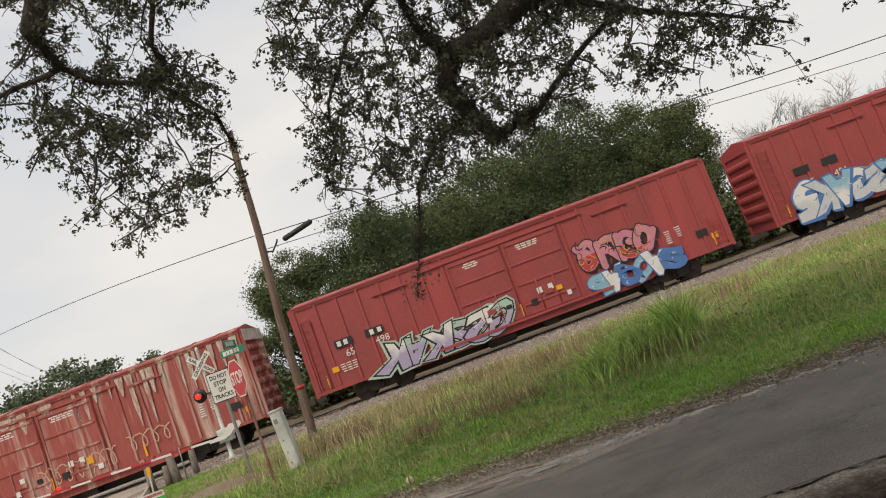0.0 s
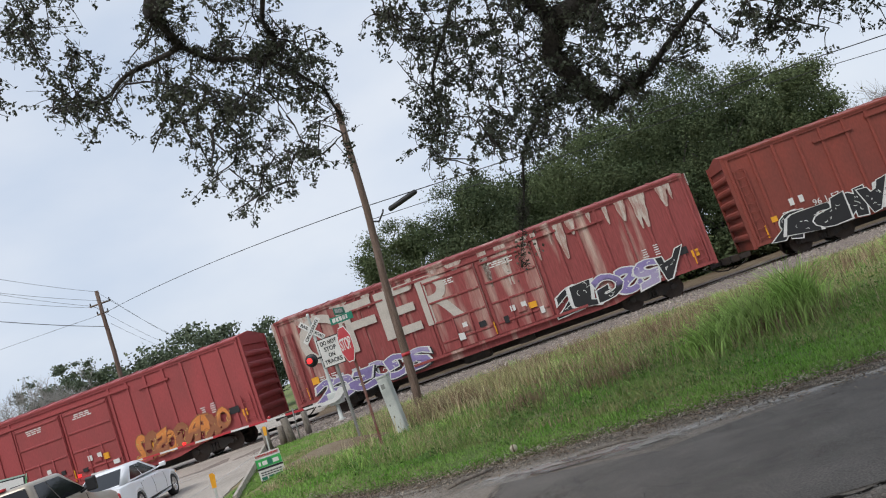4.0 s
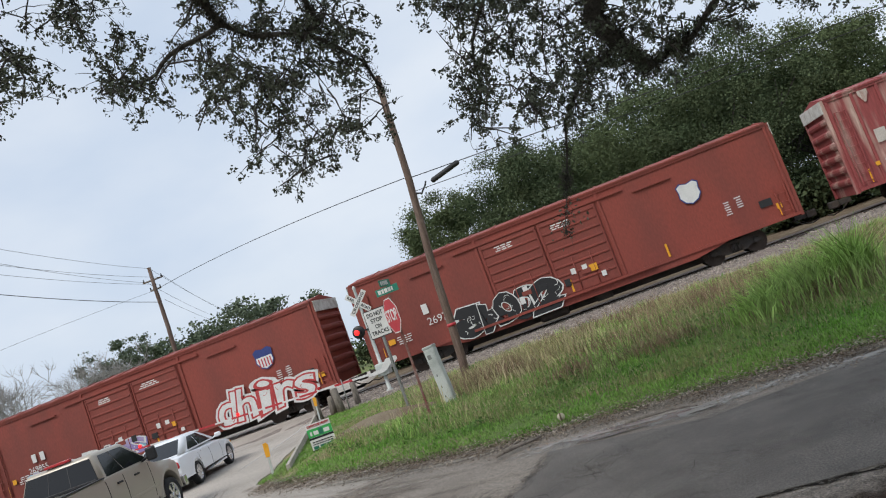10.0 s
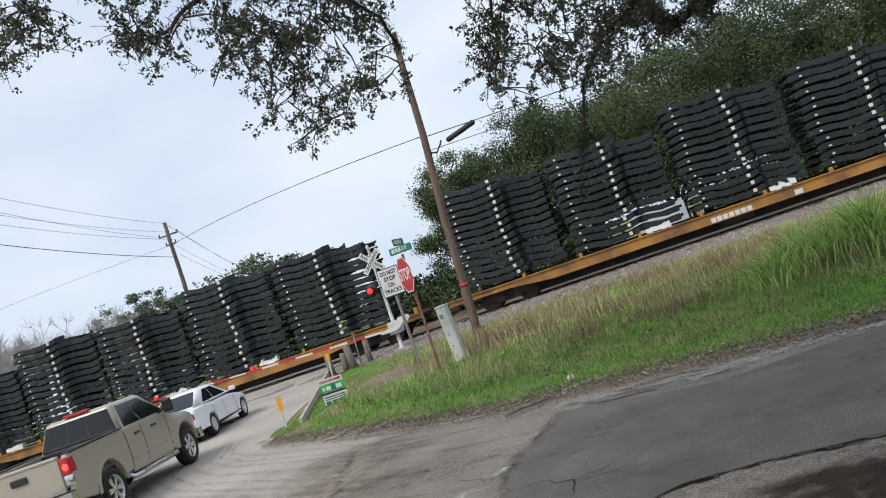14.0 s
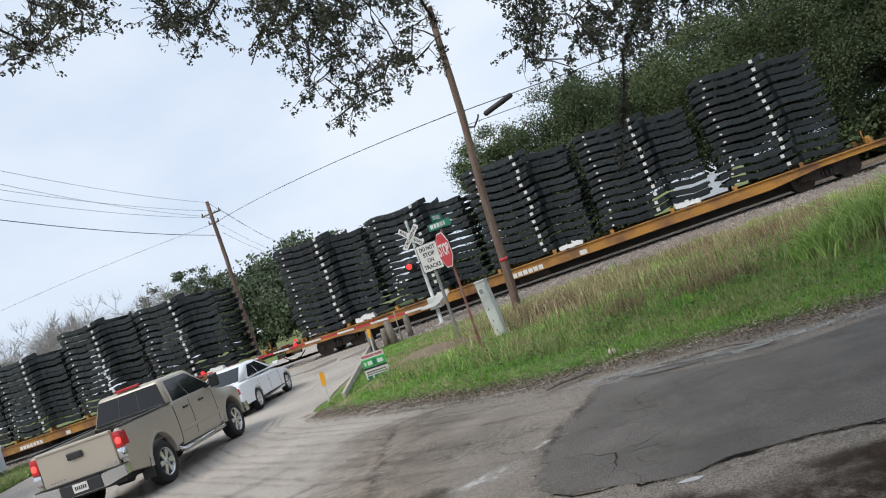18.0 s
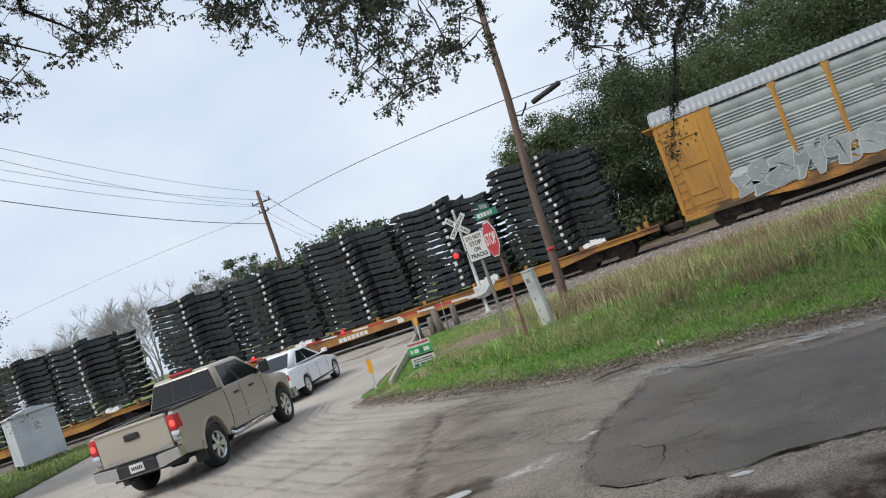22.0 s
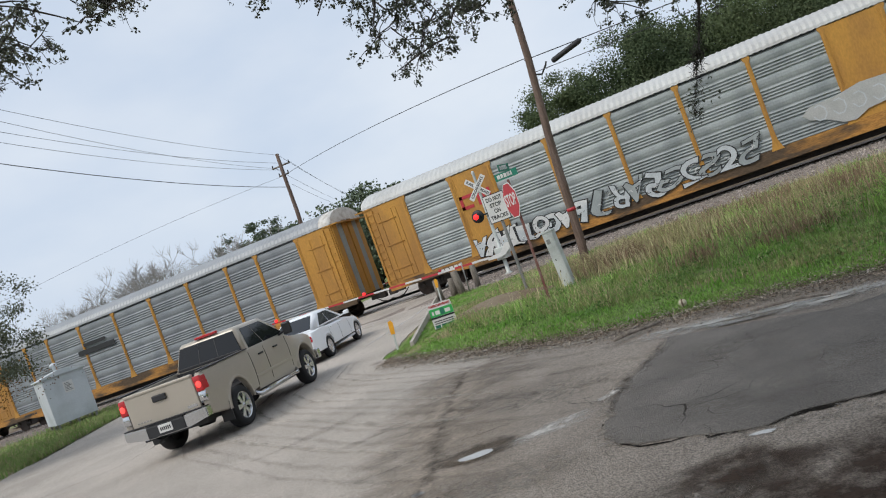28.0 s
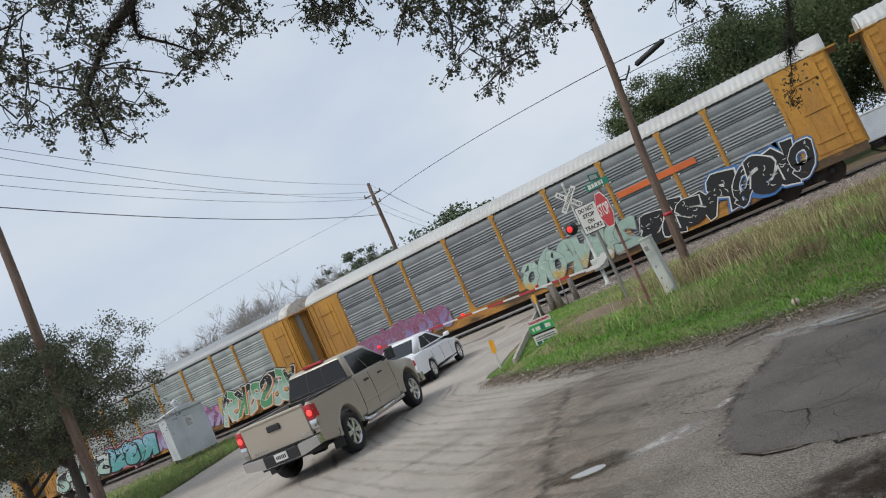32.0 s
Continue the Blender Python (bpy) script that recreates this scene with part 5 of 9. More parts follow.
def rack_roof():
    bm = bmesh.new()
    arc = [(-1.58, 5.02), (-1.56, 5.14), (-1.42, 5.34), (-1.15, 5.52), (-0.75, 5.66), (-0.25, 5.74), (0.25, 5.74), (0.75, 5.66), (1.15, 5.52), (1.42, 5.34), (1.56, 5.14), (1.58, 5.02)]
    rows, n = [], 224
    for i in range(n + 1):
        x = RACK_L * i / n
        h = (0.0, 0.028)[i % 2]
        ring = []
        for y, z in arc:
            nv = Vector((0, y * 0.35, 1)).normalized()
            ring.append(bm.verts.new((x, y + nv.y * h, z + nv.z * h)))
        rows.append(ring)
    for a, b in zip(rows, rows[1:]):
        for k in range(len(arc) - 1):
            bm.faces.new((a[k], b[k], b[k + 1], a[k + 1]))
    bm.faces.new(rows[0])
    bm.faces.new(rows[-1])
    return finish(bm)


def post_rack():
    bm = bmesh.new()
    plate(bm, [(-0.15, -1.565, 5.02), (0.15, -1.565, 5.02), (0.15, -1.565, 4.92), (0.085, -1.565, 4.8), (0.085, -1.565, 1.9), (0.10, -1.565, 1.55), (0.2, -1.565, 1.25), (0.24, -1.565, 1.14), (-0.24, -1.565, 1.14), (-0.2, -1.565, 1.25), (-0.10, -1.565, 1.55), (-0.085, -1.565, 1.9), (-0.085, -1.565, 4.8), (-0.15, -1.565, 4.92)], (0, 0.10, 0))
    box(bm, -0.03, -1.59, 1.5, 0.03, -1.565, 4.85)
    return finish(bm)


def carrier(u, paint, roofmat, label, gaps=False, dull=False, extra=(), seed=0):
    car = rail_car("car_carrier", u, label, "car carrier")
    gal = M_GALVDARK if dull else M_GALV
    key = paint.name
    for s in (-1, 1):
        bm = bmesh.new()
        y = s * 1.5
        plate(bm, [(0, y, 0.88), (3.0, y, 0.86), (4.6, y, 0.66), (RACK_L - 4.6, y, 0.66), (RACK_L - 3.0, y, 0.86), (RACK_L, y, 0.88), (RACK_L, y, 1.22), (0, y, 1.22)], (0, s * 0.05, 0))
        part("side_sill", finish(bm), M_SILL if s < 0 else paint, car, "dirty dark side sill")
    bm = bmesh.new()
    box(bm, 0.1, -1.45, 0.95, RACK_L - 0.1, 1.45, 1.15)
    box(bm, 3.5, -0.4, 0.36, RACK_L - 3.5, 0.4, 0.95)
    part("underframe", finish(bm), M_UNDER, car)
    part("roof", once(("rroof", roofmat.name), lambda: mesh_of("roof", rack_roof(), roofmat)), roofmat, car)
    pm = once(("rpost", key), lambda: mesh_of("side_post", post_rack(), paint))
    for x in POSTS:
        part("side_post", pm, paint, car, at=pose(x, 0, 0))
    for k, (a, b) in enumerate(zip(POSTS, POSTS[1:])):
        if k in extra:
            bm = bmesh.new()
            box(bm, a, -1.54, 1.2, b, -1.49, 5.0)
            for x in (a + 0.1, b - 0.16):
                box(bm, x, -1.56, 1.2, x + 0.06, -1.54, 5.0)
            part("side_panel", finish(bm), paint, car, "plain painted side panel")
            continue
        w = round(b - a, 2)
        sp = part("side_panel", once(("panel", w, dull), lambda: mesh_of("side_panel", rack_panel(w), gal)), gal, car, at=pose(a, 0, 0))
        # shade of the gap below the roof, put in as a black strip
        bm = bmesh.new()
        box(bm, 0.2, -1.548, 4.955, w - 0.2, -1.51, 4.985)
        part("vent_slot", once(("slot", w), lambda: mesh_of("vent_slot", bm, M_BLACK)), M_BLACK, sp, "black strip for the shaded gap under the roof")
        if gaps:
            for z in (2.06, 3.01, 3.95):
                bm = bmesh.new()
                box(bm, 0.02, -1.542, z, w - 0.02, -1.530, z + 0.03)
                part("gap_strip", once(("gap", w, z), lambda: mesh_of("gap_strip", bm, M_BLACK)), M_BLACK, sp, "dark gap between sheets")
                for x in (0.16, w - 0.16):
                    bm = bmesh.new()
                    box(bm, -0.035, -1.555, -0.02, 0.035, -1.530, 0.05)
                    part("bracket", once("gap_bracket", lambda: mesh_of("bracket", bm, M_WHITE)), M_WHITE, sp, "small white bracket", pose(x, 0, z))
    # far side
    bm = bmesh.new()
    box(bm, 0.0, 1.47, 1.2, RACK_L, 1.53, 5.02)
    part("far_side", bm, gal, car)
    # painted end sections with doors
    for e, (x0, x1) in enumerate(((0.0, POSTS[0]), (POSTS[-1], RACK_L))):
        bm = bmesh.new()
        box(bm, x0, -1.55, 1.2, x1, -1.46, 5.02, bevel=0.01)
        m = (x0 + x1) / 2
        box(bm, m - 0.62, -1.575, 1.35, m + 0.62, -1.55, 4.7, bevel=0.012)
        for x in (m - 0.35, m + 0.35):
            box(bm, x - 0.03, -1.60, 1.35, x + 0.03, -1.575, 4.7)
        for z in (1.8, 3.0, 4.2):
            tube(bm, [(m - 0.5, -1.60, z), (m + 0.5, -1.60, z)], 0.02, 6)
        part("end_section", finish(bm), paint, car)
        d = -1 if e == 0 else 1
        xe = 0.0 if e == 0 else RACK_L
        for side in (-1, 1):
            bm = bmesh.new()
            for k in range(3):
                ya = side * (0.06 + k * 0.48)
                yb = side * (0.06 + (k + 1) * 0.48 - 0.03)
                box(bm, min(xe, xe + d * (0.10 - 0.02 * k)), min(ya, yb), 1.15, max(xe, xe + d * (0.10 - 0.02 * k)), max(ya, yb), 5.15, 1 if k == 1 else 0, bevel=0.012)
            part("end_door", finish(bm), (paint, M_GALV), car)
        bm = bmesh.new()
        plate(bm, [(xe + d * .02, y, z) for y, z in ((-1.5, 5.1), (-1.38, 5.32), (-1.1, 5.5), (-0.7, 5.63), (0, 5.72), (0.7, 5.63), (1.1, 5.5), (1.38, 5.32), (1.5, 5.1))], (d * 0.06, 0, 0))
        part("end_gable", finish(bm), roofmat, car)
        if e == 1:
            bm = bmesh.new()
            hood = [(-1.60, 5.04), (-1.585, 5.15), (-1.44, 5.37), (-1.17, 5.555), (-0.76, 5.70), (-0.25, 5.785), (0.25, 5.785), (0.76, 5.70), (1.17, 5.555), (1.44, 5.37), (1.585, 5.15), (1.60, 5.04)]
            rings = [[bm.verts.new((x, y, z)) for y, z in hood] for x in (RACK_L - 0.62, RACK_L - 0.25, RACK_L + 0.10)]
            for p, q in zip(rings, rings[1:]):
                for k in range(len(hood) - 1):
                    bm.faces.new((p[k], q[k], q[k + 1], p[k + 1])).smooth = True
            bm.faces.new(rings[-1])
            part("roof_hood", finish(bm), M_ROOFW if roofmat is M_ROOFW else M_WHITEEND, car, "white rounded roof hood")
        ladder(car, 0.28 if e == 0 else RACK_L - 0.28, 1.25, 4.9, y=-1.56, w=0.36, material=paint)
        bm = bmesh.new()
        box(bm, xe - 0.45, -1.60, 4.98, xe + 0.45, 1.60, 5.03)
        for v in bm.verts:
            v.co.x = min(RACK_L, max(0.0, v.co.x)) if abs(v.co.x - xe) < 1e-6 else v.co.x
        part("end_ledge", finish(bm), paint, car)
    bogie(car, 2.4)
    bogie(car, RACK_L - 2.4)
    coupler(car, 0, -1)
    coupler(car, RACK_L, 1)
    bm = bmesh.new()
    bars(bm, 3.4, 0.98, 1.2, 1, 0.10, 0.2, y=-1.556)
    part("stencil", bm, M_WHITE if not dull else M_BLACK, car)
    bm = bmesh.new()
    box(bm, 24.6, -1.562, 0.96, 25.15, -1.556, 1.16)
    part("data_plate", bm, M_BLACK, car)
    return car


def carriers():
    W, K = SP["white"], SP["black"]
    c = carrier(378.9, M_YELLOW, M_ROOF, "yellow-ribbed galvanised car carrier with outline graffiti", seed=1)
    piece(c, 2.4, 7.8, 1.15, 2.15, 6, (M_GALV,), SP["silver"], 51, fat=0.08, line=0.022, shine=SP["silver"], label="faint outline graffiti letters")
    piece(c, 8.6, 13.4, 1.2, 2.4, 5, (M_GALV,), SP["silver"], 52, fat=0.08, line=0.022, shine=SP["silver"], label="faint outline graffiti letters")
    mark(c, (8.2, 8.7, 9.2, 9.7, 10.2, 10.7), 3.6, 0.4, SP["grey"], 0.3)
    piece(c, 15.6, 20.2, 1.0, 2.2, 6, (fade("silver", "sky"), SP["silver"]), SP["silver"], 53, line=0.025, shine=W, label="faint pale blue and silver graffiti")
    c = carrier(408.3, M_ORANGE, M_ROOF, "orange-ribbed galvanised car carrier with blue and black graffiti", seed=2)
    scrawl(c, 0.7, 1.7, 3.0, 4.0, SP["red"], 54, y=-1.61, loops=4)
    piece(c, 2.2, 6.9, 0.85, 2.05, "SXTR", (fade("silver", "sky", 0.7, 2.3), fade("sky", "teal")), K, 55, halo=SP["grey"], drop=K, fat=0.05, lean=0.3, tilt=9, y=-1.605, label="pale blue graffiti letters with dark red shadow")
    piece(c, 7.0, 11.8, 0.95, 2.2, 4, (fade("silver", "sky", 0.7, 2.3), fade("sky", "teal")), K, 56, halo=SP["rust"], drop=K, fat=0.05, lean=0.25, y=-1.605)
    piece(c, 11.8, 14.4, 1.2, 2.1, 4, (SP["red"], SP["grey"]), K, 57, shine=W)
    piece(c, 14.5, 22.4, 0.9, 2.25, 7, (K, fade("grey", "black"), K), SP["grey"], 58, halo=K, fat=0.05, line=0.02, lean=0.3, shine=W, y=-1.605, label="black and grey graffiti letters")
    scrawl(c, 23.0, 25.8, 1.3, 2.0, K, 59, y=-1.60, loops=7)
    bm = bmesh.new()
    flat_shape(bm, blob(random.Random(3), 26.9, 3.0, 1.35, 1.5, 0.2, 0.1), -1.615, 0)
    for r0, r1, a0, a1 in ((0.42, 0.5, 30, 250), (0.25, 0.32, 120, 380), (0.12, 0.16, 0, 200), (0.55, 0.6, 200, 330)):
        sprayed(bm, arc(26.9, 3.0, r0, r1, a0, a1, 8), 0.05, -1.618, 1)
    for k, dz in enumerate((0.95, -0.95, 0.85, -0.85)):
        sprayed(bm, [(26.35 + 0.28 * k, 3.0 + dz), (26.45 + 0.28 * k, 3.12 + dz), (26.55 + 0.28 * k, 3.0 + dz)], 0.05, -1.618, 1)
    part("graffiti", bm, (K, W), c, "round black emblem with white lines")
    bm = bmesh.new()
    box(bm, 18.6, -1.60, 3.30, 20.8, -1.585, 3.48)
    part("stripe", bm, M_ORANGE, c)
    c = carrier(437.4, M_YELLOW, M_ROOF, "yellow-ribbed dull car carrier with a black emblem", dull=True, seed=3)
    bm = bmesh.new()
    box(bm, 9.0, -1.60, 3.3, 12.0, -1.585, 3.6)
    box(bm, 9.6, -1.60, 3.75, 11.4, -1.585, 3.95)
    part("painted_mark", bm, M_BLACK, c)
    c = carrier(467.3, M_YELLOW, M_ROOFW, "yellow car carrier with plain yellow panels and white graffiti", extra=(1, 7), seed=4)
    bm = bmesh.new()
    for a, b, z0, z1 in ((4.9, 5.5, 3.3, 3.45), (4.9, 5.05, 3.3, 3.95), (4.9, 5.6, 3.8, 3.95), (5.75, 5.9, 3.3, 3.95), (6.0, 6.15, 3.3, 3.95), (6.3, 6.45, 3.3, 3.95)):
        box(bm, a, -1.565, z0, b, -1.556, z1)
    part("painted_mark", bm, M_SIGNRED, c, "red painted initials as plain bars")
    piece(c, 4.8, 10.2, 1.05, 1.85, 7, (fade("white", "silver"), W), K, 61, fat=0.05, lean=0.15, label="white bubble graffiti letters outlined in black")
    piece(c, 10.6, 17.6, 1.0, 2.05, 7, (M_GALV, SP["silver"]), K, 62, fat=0.01, line=0.022, tilt=14, lean=0.35, label="spiky silver and black graffiti letters")
    bm = bmesh.new()
    flat_shape(bm, [(19.4, 2.05), (19.7, 2.3), (20.6, 2.35), (21.6, 2.55), (22.7, 2.5), (22.9, 1.9), (22.6, 1.6), (21.6, 1.5), (21.1, 1.25), (20.7, 1.3), (20.2, 1.6), (19.6, 1.8)], -1.60, 0)
    for x in (20.0, 20.7, 21.4, 22.1):
        sprayed(bm, arc(x, 1.95, 0.24, 0.3, 200, 480, 6), 0.05, -1.604, 1)
    part("graffiti", bm, (SP["mist"], SP["silver"]), c, "big faded white sprayed patch")
    bm = bmesh.new()
    flat_shape(bm, blob(random.Random(4), 24.6, 2.0, 1.5, 1.3, 0.7, 0.1), -1.60, 0)
    sprayed(bm, arc(24.6, 2.0, 0.4, 0.35, 20, 300, 8), 0.05, -1.604, 1)
    part("graffiti", bm, (SP["mist"], M_YELLOW), c, "round faded white sprayed blot")
    c = carrier(496.65, M_YELLOW, M_ROOF, "yellow-ribbed galvanised car carrier with many-coloured graffiti", seed=5)
    mark(c, (8.0, 8.7, 9.4), 3.6, 0.55, SP["red"], 0.16)
    bm = bmesh.new()
    for x in (8.0, 8.7):
        box(bm, x - .28, -1.60, 3.80, x + .28, -1.585, 3.95)
    part("painted_mark", bm, SP["red"], c)
    scrawl(c, 0.8, 1.7, 2.6, 3.6, SP["purple"], 65, y=-1.61, loops=4)
    piece(c, 2.2, 8.2, 0.95, 2.2, 5, (fade("black", "mint"), fade("silver", "mint")), K, 66, halo=W, drop=K, tilt=12, lean=0.3, label="black, mint and white graffiti letters")
    piece(c, 8.4, 13.4, 0.95, 2.15, 4, (fade("sky", "teal", 0.9, 2.4),), K, 67, halo=SP["pink"], drop=K, fat=0.08, lean=0.25, y=-1.605, label="turquoise bubble graffiti")
    piece(c, 13.6, 20.3, 1.0, 2.1, 8, (fade("magenta", "lilac"), fade("pink", "lilac")), SP["purple"], 68, cloud=SP["magenta"], lean=0.25, label="magenta and lilac graffiti")
    piece(c, 20.3, 26.8, 0.85, 2.45, 7, (fade("black", "mint", 0.9, 2.8), fade("green", "mint", 0.9, 2.8), fade("black", "green", 0.9, 2.8)), W, 69, halo=K, cloud=SP["yellow"], drop=SP["orange"], line=0.022, tilt=13, lean=0.35, y=-1.615, label="black, green and white graffiti letters over yellow")
    c = carrier(526.1, M_YELLOW, M_ROOFW, "white-roofed yellow-ribbed car carrier with dull panels and graffiti", gaps=True, dull=True, seed=6)
    piece(c, 2.2, 8.2, 1.05, 2.1, 8, (SP["magenta"], fade("magenta", "purple")), SP["grey"], 70, cloud=SP["magenta"], line=0.02, shine=SP["lilac"], label="faded magenta graffiti")
    piece(c, 12.8, 18.4, 1.0, 2.3, 6, (fade("mint", "yellow", 0.6, 1.9), SP["mint"]), SP["grey"], 71, fat=0.08, line=0.022, lean=0.2, label="pale green bubble graffiti")
    piece(c, 18.9, 22.2, 0.9, 2.0, 3, (K,), W, 72, fat=0.08, line=0.025, lean=0.2)
    piece(c, 22.1, 26.1, 0.9, 2.3, 4, (K,), W, 73, halo=SP["blue"], fat=0.07, line=0.028, lean=0.2, label="black graffiti letters outlined in white and blue")
    bm = bmesh.new()
    box(bm, 18.4, -1.60, 3.15, 22.0, -1.585, 3.42)
    part("stripe", bm, M_ORANGE, c)
    c = carrier(555.4, M_YELLOW, M_ROOFW, "white-roofed yellow car carrier", gaps=True, dull=True, seed=7)


boxcars()
yellow_tags()
for k, u in enumerate((204.6, 233.8, 263.0, 292.2, 321.4, 350.0)):
    flatcar(u, k)
carriers()

# ---- road vehicles ----
def car_side(outline, arches, y, depth, bevel=0.045):
    """A lower body: side outline (clockwise from the rear bottom over the top to the front bottom), wheel arches cut along the bottom."""
    pts = list(outline)
    for cx, r, zb in sorted(arches, reverse=True):

        n = 9
        for k in range(n + 1):
            a = math.pi * k / n
            pts.append((cx + r * math.cos(a), zb + r * math.sin(a)))
    bm = bmesh.new()
    vs = plate(bm, [(x, y, z) for x, z in pts], (0, depth, 0))
    finish(bm)
    n = len(pts)
    es = [e for e in bm.edges if abs(e.verts[0].co.y - e.verts[1].co.y) < 1e-6 and max(e.verts[0].co.z, e.verts[1].co.z) > 0.5]
    bmesh.ops.bevel(bm, geom=es, offset=bevel, segments=3, affect='EDGES', profile=0.6, clamp_overlap=True)
    for f in bm.faces:
        f.smooth = len(f.verts) == 4 and f.calc_area() < 0.25
    return finish(bm)


def shape(bm, fn, step=0.16):
    """Cuts a body into a fine grid and bulges it: fn(x, y, z) gives the new place of a vertex."""
    for axis, co in ((0, 'x'), (2, 'z')):
        lo = min(v.co[axis] for v in bm.verts)
        hi = max(v.co[axis] for v in bm.verts)
        n = int((hi - lo) / step)
        no = Vector((1, 0, 0)) if axis == 0 else Vector((0, 0, 1))
        for k in range(1, n):
            bmesh.ops.bisect_plane(bm, geom=list(bm.verts) + list(bm.edges) + list(bm.faces), plane_co=no * (lo + (hi - lo) * k / n), plane_no=no)
    if max(v.co.y for v in bm.verts) - min(v.co.y for v in bm.verts) > 1.0:
        for yy in (-0.6, -0.3, 0.0, 0.3, 0.6):
            bmesh.ops.bisect_plane(bm, geom=list(bm.verts) + list(bm.edges) + list(bm.faces), plane_co=(0, yy, 0), plane_no=(0, 1, 0))
    for v in bm.verts:
        v.co = fn(v.co.x, v.co.y, v.co.z)
    finish(bm)
    for f in bm.faces:
        f.smooth = True
    for e in bm.edges:
        if len(e.link_faces) == 2 and e.calc_face_angle(0) > 0.6:
            e.smooth = False
    return bm


def hump(a):
    a = max(0.0, min(1.0, a))
    return a * a * (3 - 2 * a)


def truck_form(x, y, z):
    g = 1 - 0.032 * ((z - 0.92) / 0.42) ** 2
    g -= 0.10 * hump((x - 2.9) / 0.6) * hump((z - 1.02) / 0.28)
    if x > 3.9:
        g -= 0.16 * ((x - 3.9) / 0.62) ** 2
    if x < -0.9:
        g -= 0.02 * ((-0.9 - x) / 0.35) ** 2
    if x > 2.9:
        z -= 0.05 * hump((z - 0.9) / 0.3) * (y / 0.95) ** 2
        if abs(y) < 0.6 and z > 1.05:
            z += 0.02
    return Vector((x, y * g, z))


def sedan_form(x, y, z):
    g = 1 - 0.055 * ((z - 0.60) / 0.40) ** 2
    if x > 2.8:
        g -= 0.24 * ((x - 2.8) / 0.92) ** 2
    if x < -0.3:
        g -= 0.13 * ((-0.3 - x) / 0.76) ** 2
    if z > 0.7:
        z -= 0.05 * (y / 0.9) ** 4 + 0.02 * (y / 0.9) ** 2
    if x < -0.8 or x > 3.3:
        x -= (0.10 if x > 0 else -0.06) * (y / 0.9) ** 2
    return Vector((x, y * g, z))


def quad_at(q, u, v, off=0.0):
    a, b, c, d = (Vector(p) for p in q)
    p = a.lerp(b, u).lerp(d.lerp(c, u), v)
    n = (b - a).cross(d - a).normalized()
    return p + n * off


def panel(bm, q, u0, u1, v0, v1, off=0.006, mi=0, skew=0.0, back=0.0):
    """A thin plate lying on the quad q (a, b along the foot; c, d the head)."""
    vs = [bm.verts.new(quad_at(q, u, v, off)) for u, v in ((u0, v0), (u1, v0), (u1 - skew, v1), (u0 + back, v1))]
    f = bm.faces.new(vs)
    f.material_index = mi
    n = f.normal
    bm.normal_update()
    ws = [bm.verts.new(quad_at(q, u, v, -0.004)) for u, v in ((u0, v0), (u1, v0), (u1 - skew, v1), (u0 + back, v1))]
    for k in range(4):
        g = bm.faces.new((vs[k], ws[k], ws[(k + 1) % 4], vs[(k + 1) % 4]))
        g.material_index = mi


def greenhouse(b0, b1, by, bz, t0, t1, ty, tz, bevel):
    """The cab's upper body as a rounded truncated block, and its four glass quads."""
    bm = bmesh.new()
    lo = [(b0, -by, bz), (b1, -by, bz), (b1, by, bz), (b0, by, bz)]
    hi = [(t0, -ty, tz), (t1, -ty, tz), (t1, ty, tz), (t0, ty, tz)]
    a = [bm.verts.new(p) for p in lo]
    b = [bm.verts.new(p) for p in hi]
    for k in range(4):
        bm.faces.new((a[k], a[(k + 1) % 4], b[(k + 1) % 4], b[k]))
    bm.faces.new(list(reversed(a)))
    bm.faces.new(b)
    finish(bm)
    es = [e for e in bm.edges if max(e.verts[0].co.z, e.verts[1].co.z) > bz + 0.01]
    bmesh.ops.bevel(bm, geom=es, offset=bevel, segments=4, affect='EDGES', profile=0.5)
    for f in bm.faces:
        f.smooth = f.calc_area() < 0.2
    quads = {"right": (lo[0], lo[1], hi[1], hi[0]), "front": (lo[1], lo[2], hi[2], hi[1]), "left": (lo[2], lo[3], hi[3], hi[2]), "rear": (lo[3], lo[0], hi[0], hi[3])}
    return finish(bm), quads


def road_wheel(v, x, y, r, w, spokes, side):
    """Tyre with an alloy rim; the outer face looks to -y for side -1."""
    tm = once(("tyre", r, w), lambda: mesh_of("tyre", tyre_bm(r, w), M_TYRE))
    rm = once(("rim", r, w, spokes), lambda: mesh_of("rim", rim_bm(r, w, spokes), M_ALLOY, M_TRIM))
    t = part("tyre", tm, M_TYRE, v, at=pose(x, y, r, 0, 0, 0 if side < 0 else 180))
    part("rim", rm, M_ALLOY, t, "silver alloy rim")


def tyre_bm(r, w):
    bm = bmesh.new()
    prof = [(-w * .36, r * .62), (-w * .48, r * .70), (-w * .5, r * .82), (-w * .44, r * .95), (-w * .3, r), (w * .3, r), (w * .44, r * .95), (w * .5, r * .82), (w * .48, r * .70), (w * .36, r * .62)]
    lathe(bm, prof, 28)
    for f in [f for f in bm.faces if len(f.verts) > 4]:
        bm.faces.remove(f)
    return finish(bm)


